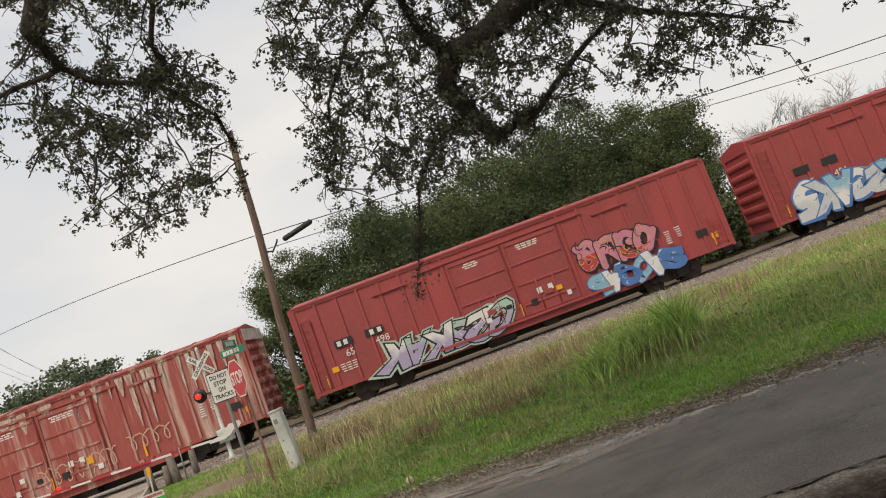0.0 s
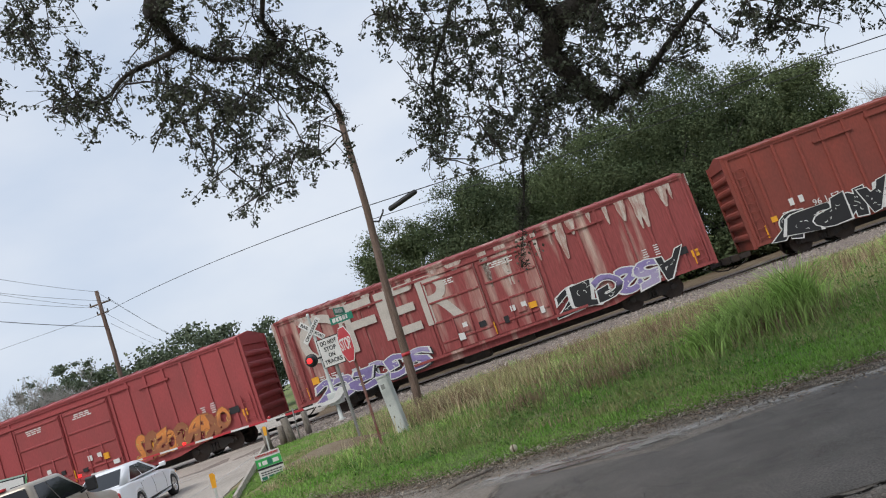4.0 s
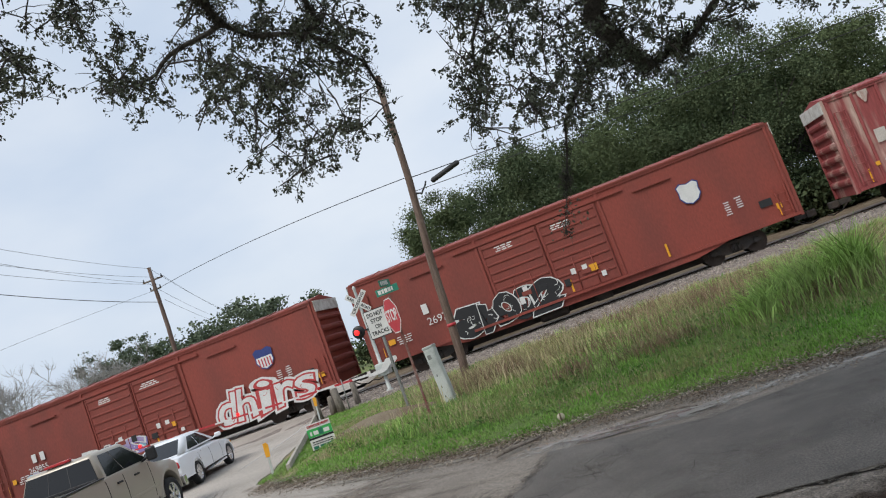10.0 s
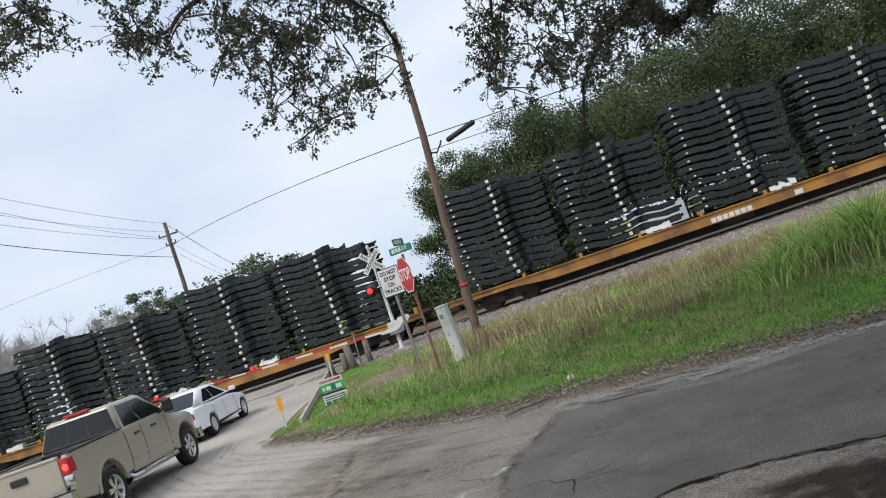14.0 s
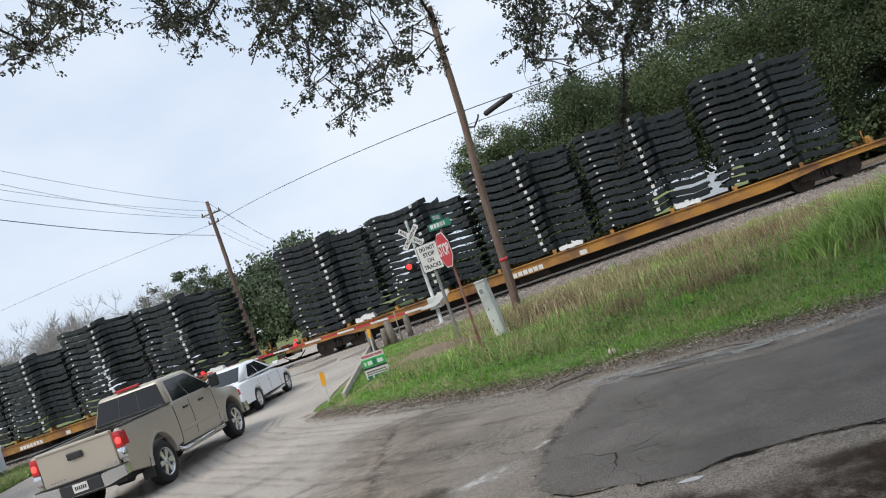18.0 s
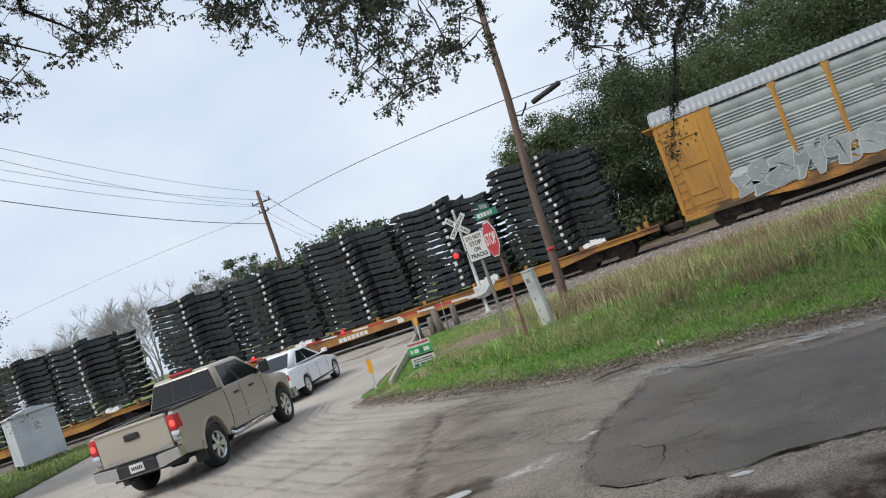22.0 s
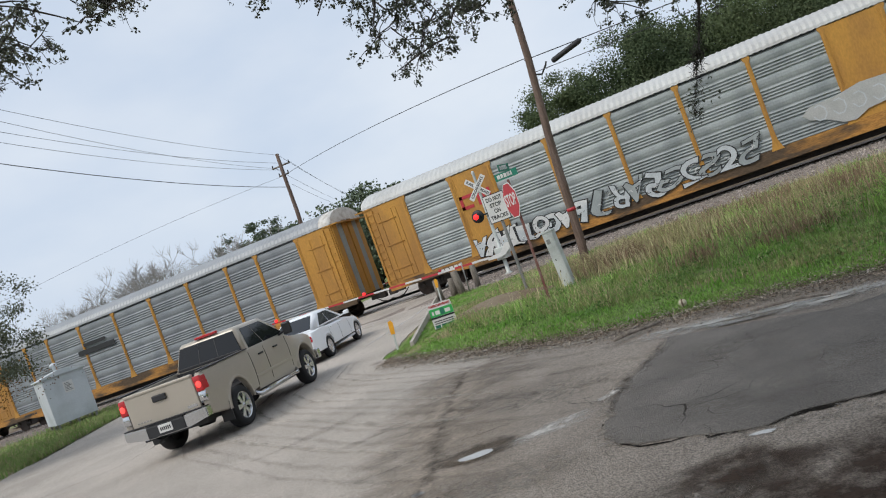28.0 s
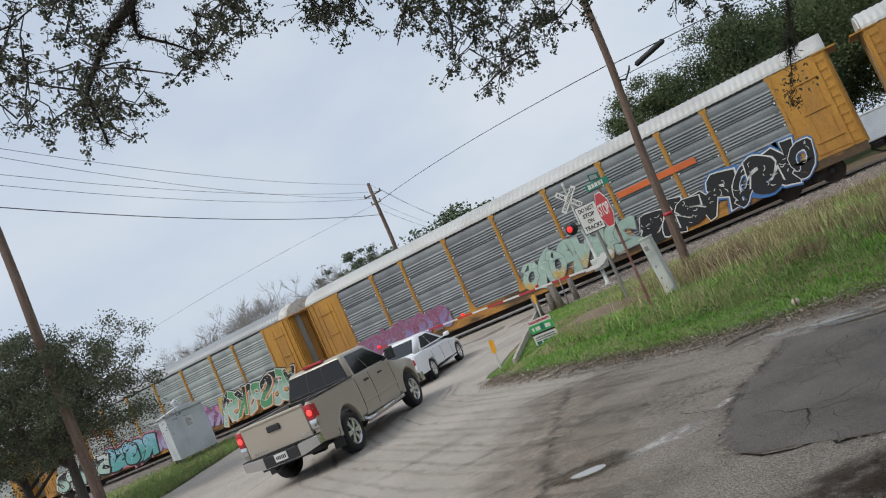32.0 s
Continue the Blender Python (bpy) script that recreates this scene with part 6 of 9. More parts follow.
def rim_bm(r, w, spokes):
    bm = bmesh.new()
    R = r * .68
    lathe(bm, [(-w * .42, R), (-w * .44, R * .97), (-w * .40, R * .90), (-w * .1, R * .86), (w * .2, R * .86)], 28)
    for f in [f for f in bm.faces if len(f.verts) > 4]:
        bm.faces.remove(f)
    lathe(bm, [(-w * .02, R * .88), (w * .05, R * .88)], 28, 1)
    for k in range(spokes):
        a = 2 * math.pi * k / spokes
        for d in (-0.13, 0.13):
            p = []
            for rr, hw, yy in ((R * .14, 0.030, -w * .36), (R * .93, 0.024, -w * .38)):
                c = Vector((math.cos(a + d) * rr, 0, math.sin(a + d) * rr))
                t = Vector((-math.sin(a + d), 0, math.cos(a + d))) * hw
                p += [c - t + Vector((0, yy, 0)), c + t + Vector((0, yy, 0))]
            vs = [bm.verts.new(q) for q in (p[0], p[1], p[3], p[2])]
            ws = [bm.verts.new(q + Vector((0, w * .16, 0))) for q in (p[0], p[1], p[3], p[2])]
            bm.faces.new(vs)
            for i in range(4):
                bm.faces.new((vs[i], ws[i], ws[(i + 1) % 4], vs[(i + 1) % 4]))
    lathe(bm, [(-w * .40, 0.0001), (-w * .40, R * .17), (-w * .34, R * .20), (-w * .1, R * .20)], 16)
    return finish(bm)


def flare(v, x, zc, r, y, side, material, name="wheel_arch"):
    bm = bmesh.new()
    n, rings = 14, []
    for k in range(n + 1):
        a = math.pi * k / n
        ring = []
        for rr, yy in ((r, -side * 0.02), (r - 0.01, side * 0.012), (r + 0.04, side * 0.014), (r + 0.075, -side * 0.012)):
            ring.append(bm.verts.new((x + rr * math.cos(a), y + yy, zc + rr * math.sin(a))))
        rings.append(ring)
    for p, q in zip(rings, rings[1:]):
        for i in range(3):
            bm.faces.new((p[i], p[i + 1], q[i + 1], q[i])).smooth = True
    part(name, finish(bm), material, v)


def pickup(at):
    v = thing("pickup_truck", at, "tan metallic pickup truck waiting with lit brake lamps", "pickup truck")
    P = M_TAN
    # bed: floor, sides, tailgate, front wall
    bm = bmesh.new()
    box(bm, -1.15, -0.86, 0.70, 0.86, 0.86, 0.80)
    box(bm, 0.80, -0.90, 0.62, 0.86, 0.90, 1.34)
    part("bed_floor", bm, M_TRIM, v)
    for s in (-1, 1):
        bm = car_side([(-1.17, 0.56), (-1.20, 0.80), (-1.20, 1.30), (-1.12, 1.36), (0.88, 1.38), (0.88, 0.56), (0.55, 0.52)], [(0.0, 0.50, 0.46)], s * 0.86 if s > 0 else -1.0, 0.14)
        part("bed_side", shape(bm, truck_form), P, v)
        bm = bmesh.new()
        box(bm, -1.15, s * 0.93 - 0.075, 1.375, 0.84, s * 0.93 + 0.075, 1.40, bevel=0.01)
        part("bed_rail", bm, M_TRIM, v, "black plastic bed rail")
    bm = bmesh.new()
    box(bm, -1.24, -0.80, 0.66, -1.16, 0.80, 1.37, bevel=0.025)
    box(bm, -1.262, -0.80, 1.315, -1.20, 0.80, 1.375, bevel=0.02)
    tg = part("tailgate", finish(bm), P, v)
    bm = bmesh.new()
    box(bm, -1.275, -0.16, 1.10, -1.25, 0.16, 1.22, bevel=0.02)
    part("tailgate_handle", bm, M_TRIM, tg, "black tailgate handle")
    # cab and bonnet
    bm = car_side([(0.89, 0.50), (0.89, 1.36), (1.5, 1.37), (3.05, 1.33), (3.25, 1.30), (4.1, 1.20), (4.42, 1.08), (4.52, 0.90), (4.52, 0.52), (4.15, 0.48)], [(3.6, 0.50, 0.46)], -0.99, 1.98, 0.06)
    part("cab_body", shape(bm, truck_form), P, v)
    bm, q = greenhouse(0.90, 3.12, 0.93, 1.34, 1.08, 2.38, 0.74, 1.90, 0.085)
    part("roof_shell", bm, P, v)
    bm = bmesh.new()
    panel(bm, q["rear"], 0.045, 0.955, 0.07, 0.84, 0.024)
    part("rear_window", bm, M_GLASS, v, "dark tinted rear window")
    bm = bmesh.new()
    for vv in (0.06, 0.84):
        panel(bm, q["rear"], 0.045, 0.955, vv, vv + 0.015, 0.028)
    for u in (0.36, 0.63):
        panel(bm, q["rear"], u, u + 0.008, 0.10, 0.84, 0.028)
    part("window_frame", bm, M_TRIM, v)
    bm = bmesh.new()
    panel(bm, q["front"], 0.06, 0.94, 0.06, 0.92)
    part("windscreen", bm, M_GLASS, v)
    for side, a, b in (("right", (0.08, 0.42), (0.435, 0.95)), ("left", (0.58, 0.92), (0.05, 0.565))):
        for u0, u1 in (a, b):
            bm = bmesh.new()
            panel(bm, q[side], u0, u1, 0.07, 0.86, skew=0.12 if side == "right" and u0 > 0.4 else 0.0, back=0.05 if side == "right" and u0 < 0.2 else 0.0)
            part("side_window", bm, M_GLASS, v)
    bm = bmesh.new()
    box(bm, 1.06, -0.28, 1.90, 1.17, 0.28, 1.955, bevel=0.012)
    part("high_brake_lamp", bm, M_TAILRED, v, "red high brake lamp")
    for s in (-1, 1):
        bm = bmesh.new()
        box(bm, -1.232, s * 0.915 - 0.085, 1.02, -1.02, s * 0.915 + 0.085, 1.31, bevel=0.02)
        lp = part("brake_lamp", shape(bm, truck_form, 0.07), M_TAILRED, v, "lit red brake lamp")
        bm = bmesh.new()
        lathe(bm, [(-0.006, 0.0001), (-0.006, 0.05), (0.0, 0.062), (0.01, 0.062)], 14, axis='x', centre=(-1.233, s * 0.90, 1.15))
        part("bulb_glow", finish(bm), M_LAMPRED, lp, "glowing brake light")
        bm = bmesh.new()
        box(bm, -1.230, s * 0.915 - 0.083, 0.83, -1.05, s * 0.915 + 0.083, 1.015, bevel=0.015)
        part("reverse_lamp", shape(bm, truck_form, 0.07), M_CHROME, v, "clear reversing lens")
        bm = bmesh.new()
        box(bm, 2.60, s * 1.20 - 0.11, 1.32, 2.72, s * 1.20 + 0.11, 1.60, bevel=0.035)
        tube(bm, [(2.68, s * 0.92, 1.36), (2.68, s * 1.12, 1.42)], 0.03, 6)
        part("door_mirror", finish(bm), M_TRIM, v, "black door mirror")
        for x, w in ((1.28, 0.2), (2.05, 0.2)):
            bm = bmesh.new()
            box(bm, x, s * 1.0 - 0.022, 1.16, x + w, s * 1.0 + 0.022, 1.20, bevel=0.01)
            part("door_handle", bm, M_TRIM, v)
        for x in (0.885, 1.62, 2.80):
            bm = bmesh.new()
            box(bm, x, s * 0.992 - 0.004, 0.58, x + 0.012, s * 0.992 + 0.004, 1.30)
            part("door_seam", shape(bm, truck_form), M_TRIM, v)
        bm = bmesh.new()
        box(bm, 0.9, s * 0.985 - 0.012, 0.735, 3.0, s * 0.985 + 0.02, 0.80, bevel=0.01)
        part("side_moulding", bm, P, v)
        bm = bmesh.new()
        tube(bm, [(0.62, s * 0.95, 0.50), (0.72, s * 1.04, 0.42), (2.75, s * 1.04, 0.42), (2.88, s * 0.95, 0.50)], 0.045, 8)
        for x in (1.1, 2.2):
            box(bm, x, s * 1.03 - 0.06, 0.455, x + 0.36, s * 1.03 + 0.06, 0.475)
        part("step_bar", finish(bm), M_CHROME, v, "chrome side step")
        flare(v, 0.0, 0.46, 0.50, s * 0.995, s, P)
        flare(v, 3.6, 0.46, 0.50, s * 0.985, s, P)
        for x in (0.0, 3.6):
            road_wheel(v, x, s * 0.86, 0.43, 0.29, 6, s)
        bm = bmesh.new()
        box(bm, -0.56, s * 0.86 - 0.13, 0.26, -0.53, s * 0.86 + 0.13, 0.62)
        part("mud_flap", bm, M_TRIM, v)
    bm = bmesh.new()
    plate(bm, [(-1.37, y, z) for y, z in ((-0.97, 0.56), (-0.97, 0.74), (-0.42, 0.71), (0.42, 0.71), (0.97, 0.74), (0.97, 0.56), (0.5, 0.48), (-0.5, 0.48))], (0.19, 0, 0))
    finish(bm)
    bmesh.ops.bevel(bm, geom=list(bm.edges), offset=0.02, segments=2, affect='EDGES')
    bp = part("rear_bumper", bm, M_CHROME, v, "chrome step bumper")
    bm = bmesh.new()
    box(bm, -1.38, -0.42, 0.69, -1.16, 0.42, 0.725)
    box(bm, -1.385, -0.44, 0.49, -1.355, 0.44, 0.70, bevel=0.01)
    box(bm, -1.36, -0.95, 0.735, -1.2, 0.95, 0.755)
    part("bumper_pad", bm, M_TRIM, bp, "black step pad")
    bm = bmesh.new()
    box(bm, -1.394, -0.155, 0.54, -1.385, 0.155, 0.69)
    pl = part("number_plate", bm, M_WHITE, v, "white number plate with dark bars")
    bm = bmesh.new()
    for k in range(6):
        box(bm, -1.398, -0.12 + k * 0.042, 0.58, -1.394, -0.095 + k * 0.042, 0.645)
    part("plate_bar", bm, M_BLACK, pl)
    bm = bmesh.new()
    box(bm, -1.1, -0.75, 0.42, 4.2, 0.75, 0.60)
    tube(bm, [(-1.3, 0.35, 0.40), (-0.6, 0.5, 0.42), (0.6, 0.6, 0.40)], 0.05, 8)
    lathe(bm, [(-0.7, 0.07), (0.7, 0.07)], 10, centre=(0, 0, 0.405))
    lathe(bm, [(-0.16, 0.16), (0.16, 0.16)], 10, centre=(0, 0, 0.405))
    part("chassis", finish(bm), M_TRIM, v)
    bm = bmesh.new()
    box(bm, 4.45, -0.95, 0.42, 4.62, 0.95, 0.66, bevel=0.03)
    part("front_bumper", bm, M_CHROME, v)
    bm = bmesh.new()
    box(bm, 4.50, -0.50, 0.72, 4.555, 0.50, 1.04, bevel=0.01)
    part("grille", bm, M_TRIM, v)
    bm = bmesh.new()
    for k in range(5):
        box(bm, -1.246, 0.34 + k * 0.07, 0.80, -1.240, 0.385 + k * 0.07, 0.825)
    part("badge", bm, M_CHROME, tg, "small chrome badge bars")
    bm = bmesh.new()
    box(bm, -1.246, -0.74, 0.79, -1.240, -0.52, 0.84)
    part("badge", bm, M_CHROME, tg, "small chrome badge bars")
    bm = bmesh.new()
    box(bm, 0.87, -0.80, 1.36, 0.90, 0.80, 1.42, bevel=0.01)
    part("cab_guard", bm, M_TRIM, v, "black strip behind the cab")
    for ob in v.children:
        if not ob.name.startswith("tyre"):
            ob.scale = (1.0, 1.0, 1.075)
    return v


def sedan(at, paint, label, lit=False):
    v = thing("sedan", at, label, "car")
    bm = car_side([(-1.02, 0.32), (-1.06, 0.55), (-1.04, 0.85), (-0.96, 1.00), (-0.30, 1.04), (0.6, 0.99), (2.15, 0.97), (2.9, 0.86), (3.45, 0.74), (3.68, 0.60), (3.72, 0.32), (3.2, 0.24), (0.8, 0.22)], [(2.78, 0.37, 0.33), (0.0, 0.37, 0.33)], -0.90, 1.80, 0.09)
    part("body", shape(bm, sedan_form), paint, v)
    bm, q = greenhouse(-0.62, 2.30, 0.80, 0.99, 0.30, 1.38, 0.57, 1.46, 0.14)
    part("roof_shell", bm, paint, v)
    bm = bmesh.new()
    panel(bm, q["rear"], 0.09, 0.91, 0.06, 0.84)
    part("rear_window", bm, M_GLASS, v, "dark rear window")
    bm = bmesh.new()
    panel(bm, q["front"], 0.06, 0.94, 0.06, 0.90)
    part("windscreen", bm, M_GLASS, v)
    for side in ("right", "left"):
        for u0, u1 in ((0.15, 0.46), (0.48, 0.84)):
            if side == "left":
                u0, u1 = 1 - u1, 1 - u0
            bm = bmesh.new()
            panel(bm, q[side], u0, u1, 0.08, 0.80, skew=0.10 if side == 'right' and u0 > 0.4 else 0.0, back=0.10 if side == 'right' and u0 < 0.3 else 0.0)
            part("side_window", bm, M_GLASS, v)
    for s in (-1, 1):
        bm = bmesh.new()
        box(bm, -1.085, s * 0.70 - 0.19, 0.72, -0.90, s * 0.70 + 0.20, 0.90, bevel=0.04)
        part("tail_lamp", shape(bm, sedan_form, 0.08), M_TAILRED, v, "red tail lamp")
        bm = bmesh.new()
        box(bm, -1.092, s * 0.70 - 0.17, 0.785, -1.07, s * 0.70 + 0.10, 0.825)
        part("lamp_stripe", shape(bm, sedan_form, 0.08), M_WHITE, v)
        bm = bmesh.new()
        box(bm, 3.30, s * 0.66 - 0.20, 0.60, 3.66, s * 0.66 + 0.22, 0.74, bevel=0.05)
        part("headlamp", shape(bm, sedan_form, 0.08), M_CHROME, v, "clear headlamp")
        bm = bmesh.new()
        box(bm, 3.20, s * 0.885 - 0.02, 0.60, 3.34, s * 0.885 + 0.025, 0.70, bevel=0.012)
        part("side_marker", shape(bm, sedan_form, 0.05), M_MARKY if not lit else M_TAILRED, v, "small side marker lens")
        bm = bmesh.new()
        box(bm, 1.86, s * 1.0 - 0.10, 1.0, 1.98, s * 1.0 + 0.09, 1.13, bevel=0.03)
        tube(bm, [(1.92, s * 0.8, 1.0), (1.92, s * 0.92, 1.04)], 0.025, 6)
        part("door_mirror", finish(bm), paint, v)
        for x in (0.42, 1.35):
            bm = bmesh.new()
            box(bm, x, s * 0.905 - 0.02, 0.84, x + 0.18, s * 0.905 + 0.02, 0.87, bevel=0.008)
            part("door_handle", bm, paint, v)
        for x in (0.30, 1.18, 2.12):
            bm = bmesh.new()
            box(bm, x, s * 0.902 - 0.003, 0.36, x + 0.01, s * 0.902 + 0.003, 0.92)
            part("door_seam", shape(bm, sedan_form), M_TRIM, v)
        for x in (0.0, 2.78):
            road_wheel(v, x, s * 0.79, 0.325, 0.21, 7, s)
            flare(v, x, 0.33, 0.37, s * 0.893, s, paint)
    bm = bmesh.new()
    box(bm, -1.10, -0.86, 0.36, -0.98, 0.86, 0.56, bevel=0.04)
    part("rear_bumper", shape(bm, sedan_form, 0.08), paint, v)
    bm = bmesh.new()
    box(bm, -1.10, -0.15, 0.66, -1.085, 0.15, 0.80)
    part("number_plate", bm, M_WHITE, v)
    bm = bmesh.new()
    box(bm, -0.95, -0.70, 0.20, 3.6, 0.70, 0.40)
    part("chassis", bm, M_TRIM, v)
    bm = bmesh.new()
    box(bm, 3.68, -0.45, 0.40, 3.735, 0.45, 0.58, bevel=0.01)
    part("grille", bm, M_TRIM, v)
    return v


def facing(x, y, dx, dy):
    return pose(x, y, 0.024, 0, 0, math.degrees(math.atan2(dy, dx)))


pickup(facing(-11.83, 12.74, -0.172, 0.985))
waiting = sedan(facing(-14.52, 20.86, -0.19, 0.98), M_CARWHITE, "white sedan waiting at the level crossing behind the gate")
waiting.scale = (1.04, 1.04, 1.06)
sedan(facing(-11.1, 3.83, -0.12, 0.99), M_CARBLUE, "silver-blue sedan queued behind the pickup truck", lit=True)

# ---- crossing signals, signs and posts ----
def utility_pole(x, y, height, r0, r1, lean_x=0.0, lean_y=0.0, label="", arms=()):
    v = thing("utility_pole", pose(x, y, -0.3), label, "utility pole")
    bm = bmesh.new()
    n = 9
    pts = [(lean_x * k / n + 0.03 * math.sin(k * 1.3), lean_y * k / n, height * k / n) for k in range(n + 1)]
    tube(bm, pts, [r0 + (r1 - r0) * k / n for k in range(n + 1)], 12)
    part("pole", finish(bm), M_WOOD, v)
    return v


def crossarm(v, z, half, dx, dy, ox=0.0, oy=0.0):
    bm = bmesh.new()
    d = Vector((dx, dy, 0)).normalized()
    a, b = Vector((ox, oy, z)) - d * half, Vector((ox, oy, z)) + d * half
    tube(bm, [a, b], 0.06, 4)
    part("crossarm", finish(bm), M_GREYWOOD, v)
    for k in (-0.9, 0.9):
        bm = bmesh.new()
        c = Vector((ox, oy, z)) + d * half * k
        lathe(bm, [(0.05, 0.03), (0.09, 0.05), (0.13, 0.03), (0.17, 0.045), (0.21, 0.015)], 8, axis='z', centre=c)
        part("insulator", finish(bm), M_WIRE, v)


def wire(name, pts, r, label, sag=0.0):
    """A hanging line through points; each span sags."""
    bm = bmesh.new()
    out = []
    for a, b in zip(pts, pts[1:]):
        a, b = Vector(a), Vector(b)
        n = 14
        for k in range(n):
            t = k / n
            p = a.lerp(b, t)
            p.z -= sag * 4 * t * (1 - t)
            out.append(p)
    out.append(Vector(pts[-1]))
    tube(bm, out, r, 5)
    return tagged(part(name, finish(bm), M_WIRE), label, "overhead wire", "overhead lines")


p1 = utility_pole(-5.33, 22.9, 10.2, 0.14, 0.098, 0.71, 0.0, "brown wooden utility pole leaning slightly beside the tracks")
bm = bmesh.new()
lathe(bm, [(2.0, 0.143), (2.1, 0.143)], 14, axis='z', centre=(0.17, 0, 0.1))
part("reflector_band", finish(bm), M_SIGNRED, p1, "red reflective band")
bm = bmesh.new()
tube(bm, [(0.46, 0, 6.35), (0.75, -0.05, 6.25), (0.95, -0.1, 6.45), (1.0, -0.1, 6.55)], 0.03, 6)
part("bracket", finish(bm), M_WIRE, p1)
bm = bmesh.new()
tube(bm, [(1.15, 0, 6.48), (1.2, 0, 6.5), (2.1, 0, 6.72), (2.16, 0, 6.73)], [0.05, 0.085, 0.085, 0.04], 10)
part("splice_case", finish(bm), M_WIRE, p1, "black cable splice case")
p2 = utility_pole(-26.35, 42.0, 11.55, 0.17, 0.11, 0.28, 0.0, "tall wooden utility pole beyond the tracks")
crossarm(p2, 10.75, 0.65, 1, 0.15, 0.26)
crossarm(p2, 10.15, 0.35, 1, 0.15, 0.25)
p3 = utility_pole(-23.1, 14.9, 13.0, 0.19, 0.13, 0.45, 0.0, "dark wooden utility pole rising beside a small tree")
crossarm(p3, 12.5, 0.9, 0.8, 0.4, 0.44)
wire("overhead_wire", [(-26.1, 42, 11.2), (-21.9, 15.2, 12.66)], 0.009, "thin black power line from pole to pole", 0.4)
wire("overhead_wire", [(-26.7, 42, 10.5), (-22.2, 15.2, 12.52)], 0.009, "thin black power line from pole to pole", 0.45)
wire("overhead_wire", [(-25.6, 42, 10.45), (-22.5, 15.2, 12.02)], 0.009, "thin black power line from pole to pole", 0.45)
wire("overhead_wire", [(-25.9, 42, 10.1), (-22.7, 15.2, 11.72)], 0.009, "thin black power line from pole to pole", 0.45)
wire("overhead_wire", [(-26.2, 42, 9.05), (-22.9, 15.1, 11.02)], 0.018, "thick black communication cable from pole to pole", 0.4)
wire("overhead_wire", [(-4.95, 22.9, 6.6), (-26.15, 42, 9.8)], 0.014, "black cable strung along the railway", -0.25)
wire("overhead_wire", [(-26.15, 42, 9.8), (-49.8, 41, 9.6), (-120, 41, 9.8)], 0.009, "thin black cable strung along the railway", -0.25)
wire("overhead_wire", [(-4.95, 22.9, 6.55), (8.85, 22.9, 5.90), (15.2, 22.9, 5.66), (40, 22.9, 6.2)], 0.015, "black cable strung along the railway", 0.02)
wire("overhead_wire", [(-4.9, 22.9, 6.1), (9.0, 22.9, 5.55), (15.0, 22.9, 5.17), (40, 22.9, 5.6)], 0.011, "black cable strung along the railway", 0.02)
for dx, z0, z1 in ((0.0, 11.1, 12.2), (0.6, 10.5, 11.4), (-0.6, 10.5, 11.2), (0.2, 9.1, 10.2)):
    wire("overhead_wire", [(-26.0 + dx, 42, z0), (-46.5 + dx, 92, z1 - 0.8)], 0.010, "thin power line running off beyond the tracks", 0.5)


def octagon(r, a0=22.5):
    return [(r * math.cos(radians(a0 + 45 * k)), r * math.sin(radians(a0 + 45 * k))) for k in range(8)]


def sign_plate(v, name, outline, border, face, y, label, yaw=0.0, ox=0.0, oz=0.0):
    bm = bmesh.new()
    plate(bm, [(x + ox, y, z + oz) for x, z in outline], (0, 0.006, 0))
    finish(bm)
    p = part(name, bm, border, v)
    bm = bmesh.new()
    plate(bm, [(x * 0.94 + ox, y - 0.004, z * 0.94 + oz) for x, z in outline], (0, 0.003, 0))
    part("sign_face", finish(bm), face, p, label)
    return p


def post(v, material, height, w=0.045, lean=(0, 0)):
    bm = bmesh.new()
    prof = ((-w, 0.0), (-w * .5, -0.03), (w * .5, -0.03), (w, 0.0), (w, 0.008), (w * .5, -0.018), (-w * .5, -0.018), (-w, 0.008))
    a = [bm.verts.new((x, y, -0.2)) for x, y in prof]
    b = [bm.verts.new((x + lean[0], y + lean[1], height)) for x, y in prof]
    for k in range(8):
        bm.faces.new((a[k], a[(k + 1) % 8], b[(k + 1) % 8], b[k]))
    bm.faces.new(b)
    part("post", finish(bm), material, v)


# stop sign with a street-name blade on top, turned away a little
v = thing("stop_sign", pose(-5.15, 17.4, 0, 0, 0, -52), "red octagonal stop sign and green blade on a rusty post", "traffic sign")
post(v, M_RUSTPOST, 3.1, 0.05, (0.02, 0.05))
p = sign_plate(v, "stop_plate", octagon(0.46), M_WHITE, M_SIGNRED, -0.05, "red octagonal face", oz=2.61)
letters("lettering", "STOP", 0.40, M_WHITE, p, pose(0, -0.058, 2.61) @ UP_FACE, width=0.70, bold=0.006)
for yaw in (52 - 8, 52 + 82):
    bm = bmesh.new()
    box(bm, -0.30, -0.006, -0.085, 0.30, 0.006, 0.085, bevel=0.003)
    b = part("name_blade", bm, M_SIGNGREEN, v, "green street-name blade with white bars", pose(0.02, 0.04, 3.22 + (0.18 if yaw > 100 else 0), 0, 0, yaw))
    bm = bmesh.new()
    for x0, x1 in ((-0.24, -0.16), (-0.14, -0.08), (-0.06, 0.01), (0.03, 0.10), (0.12, 0.16)):
        box(bm, x0, -0.011, -0.045, x1, -0.006, 0.055)
    part("white_bar", bm, M_WHITE, b)
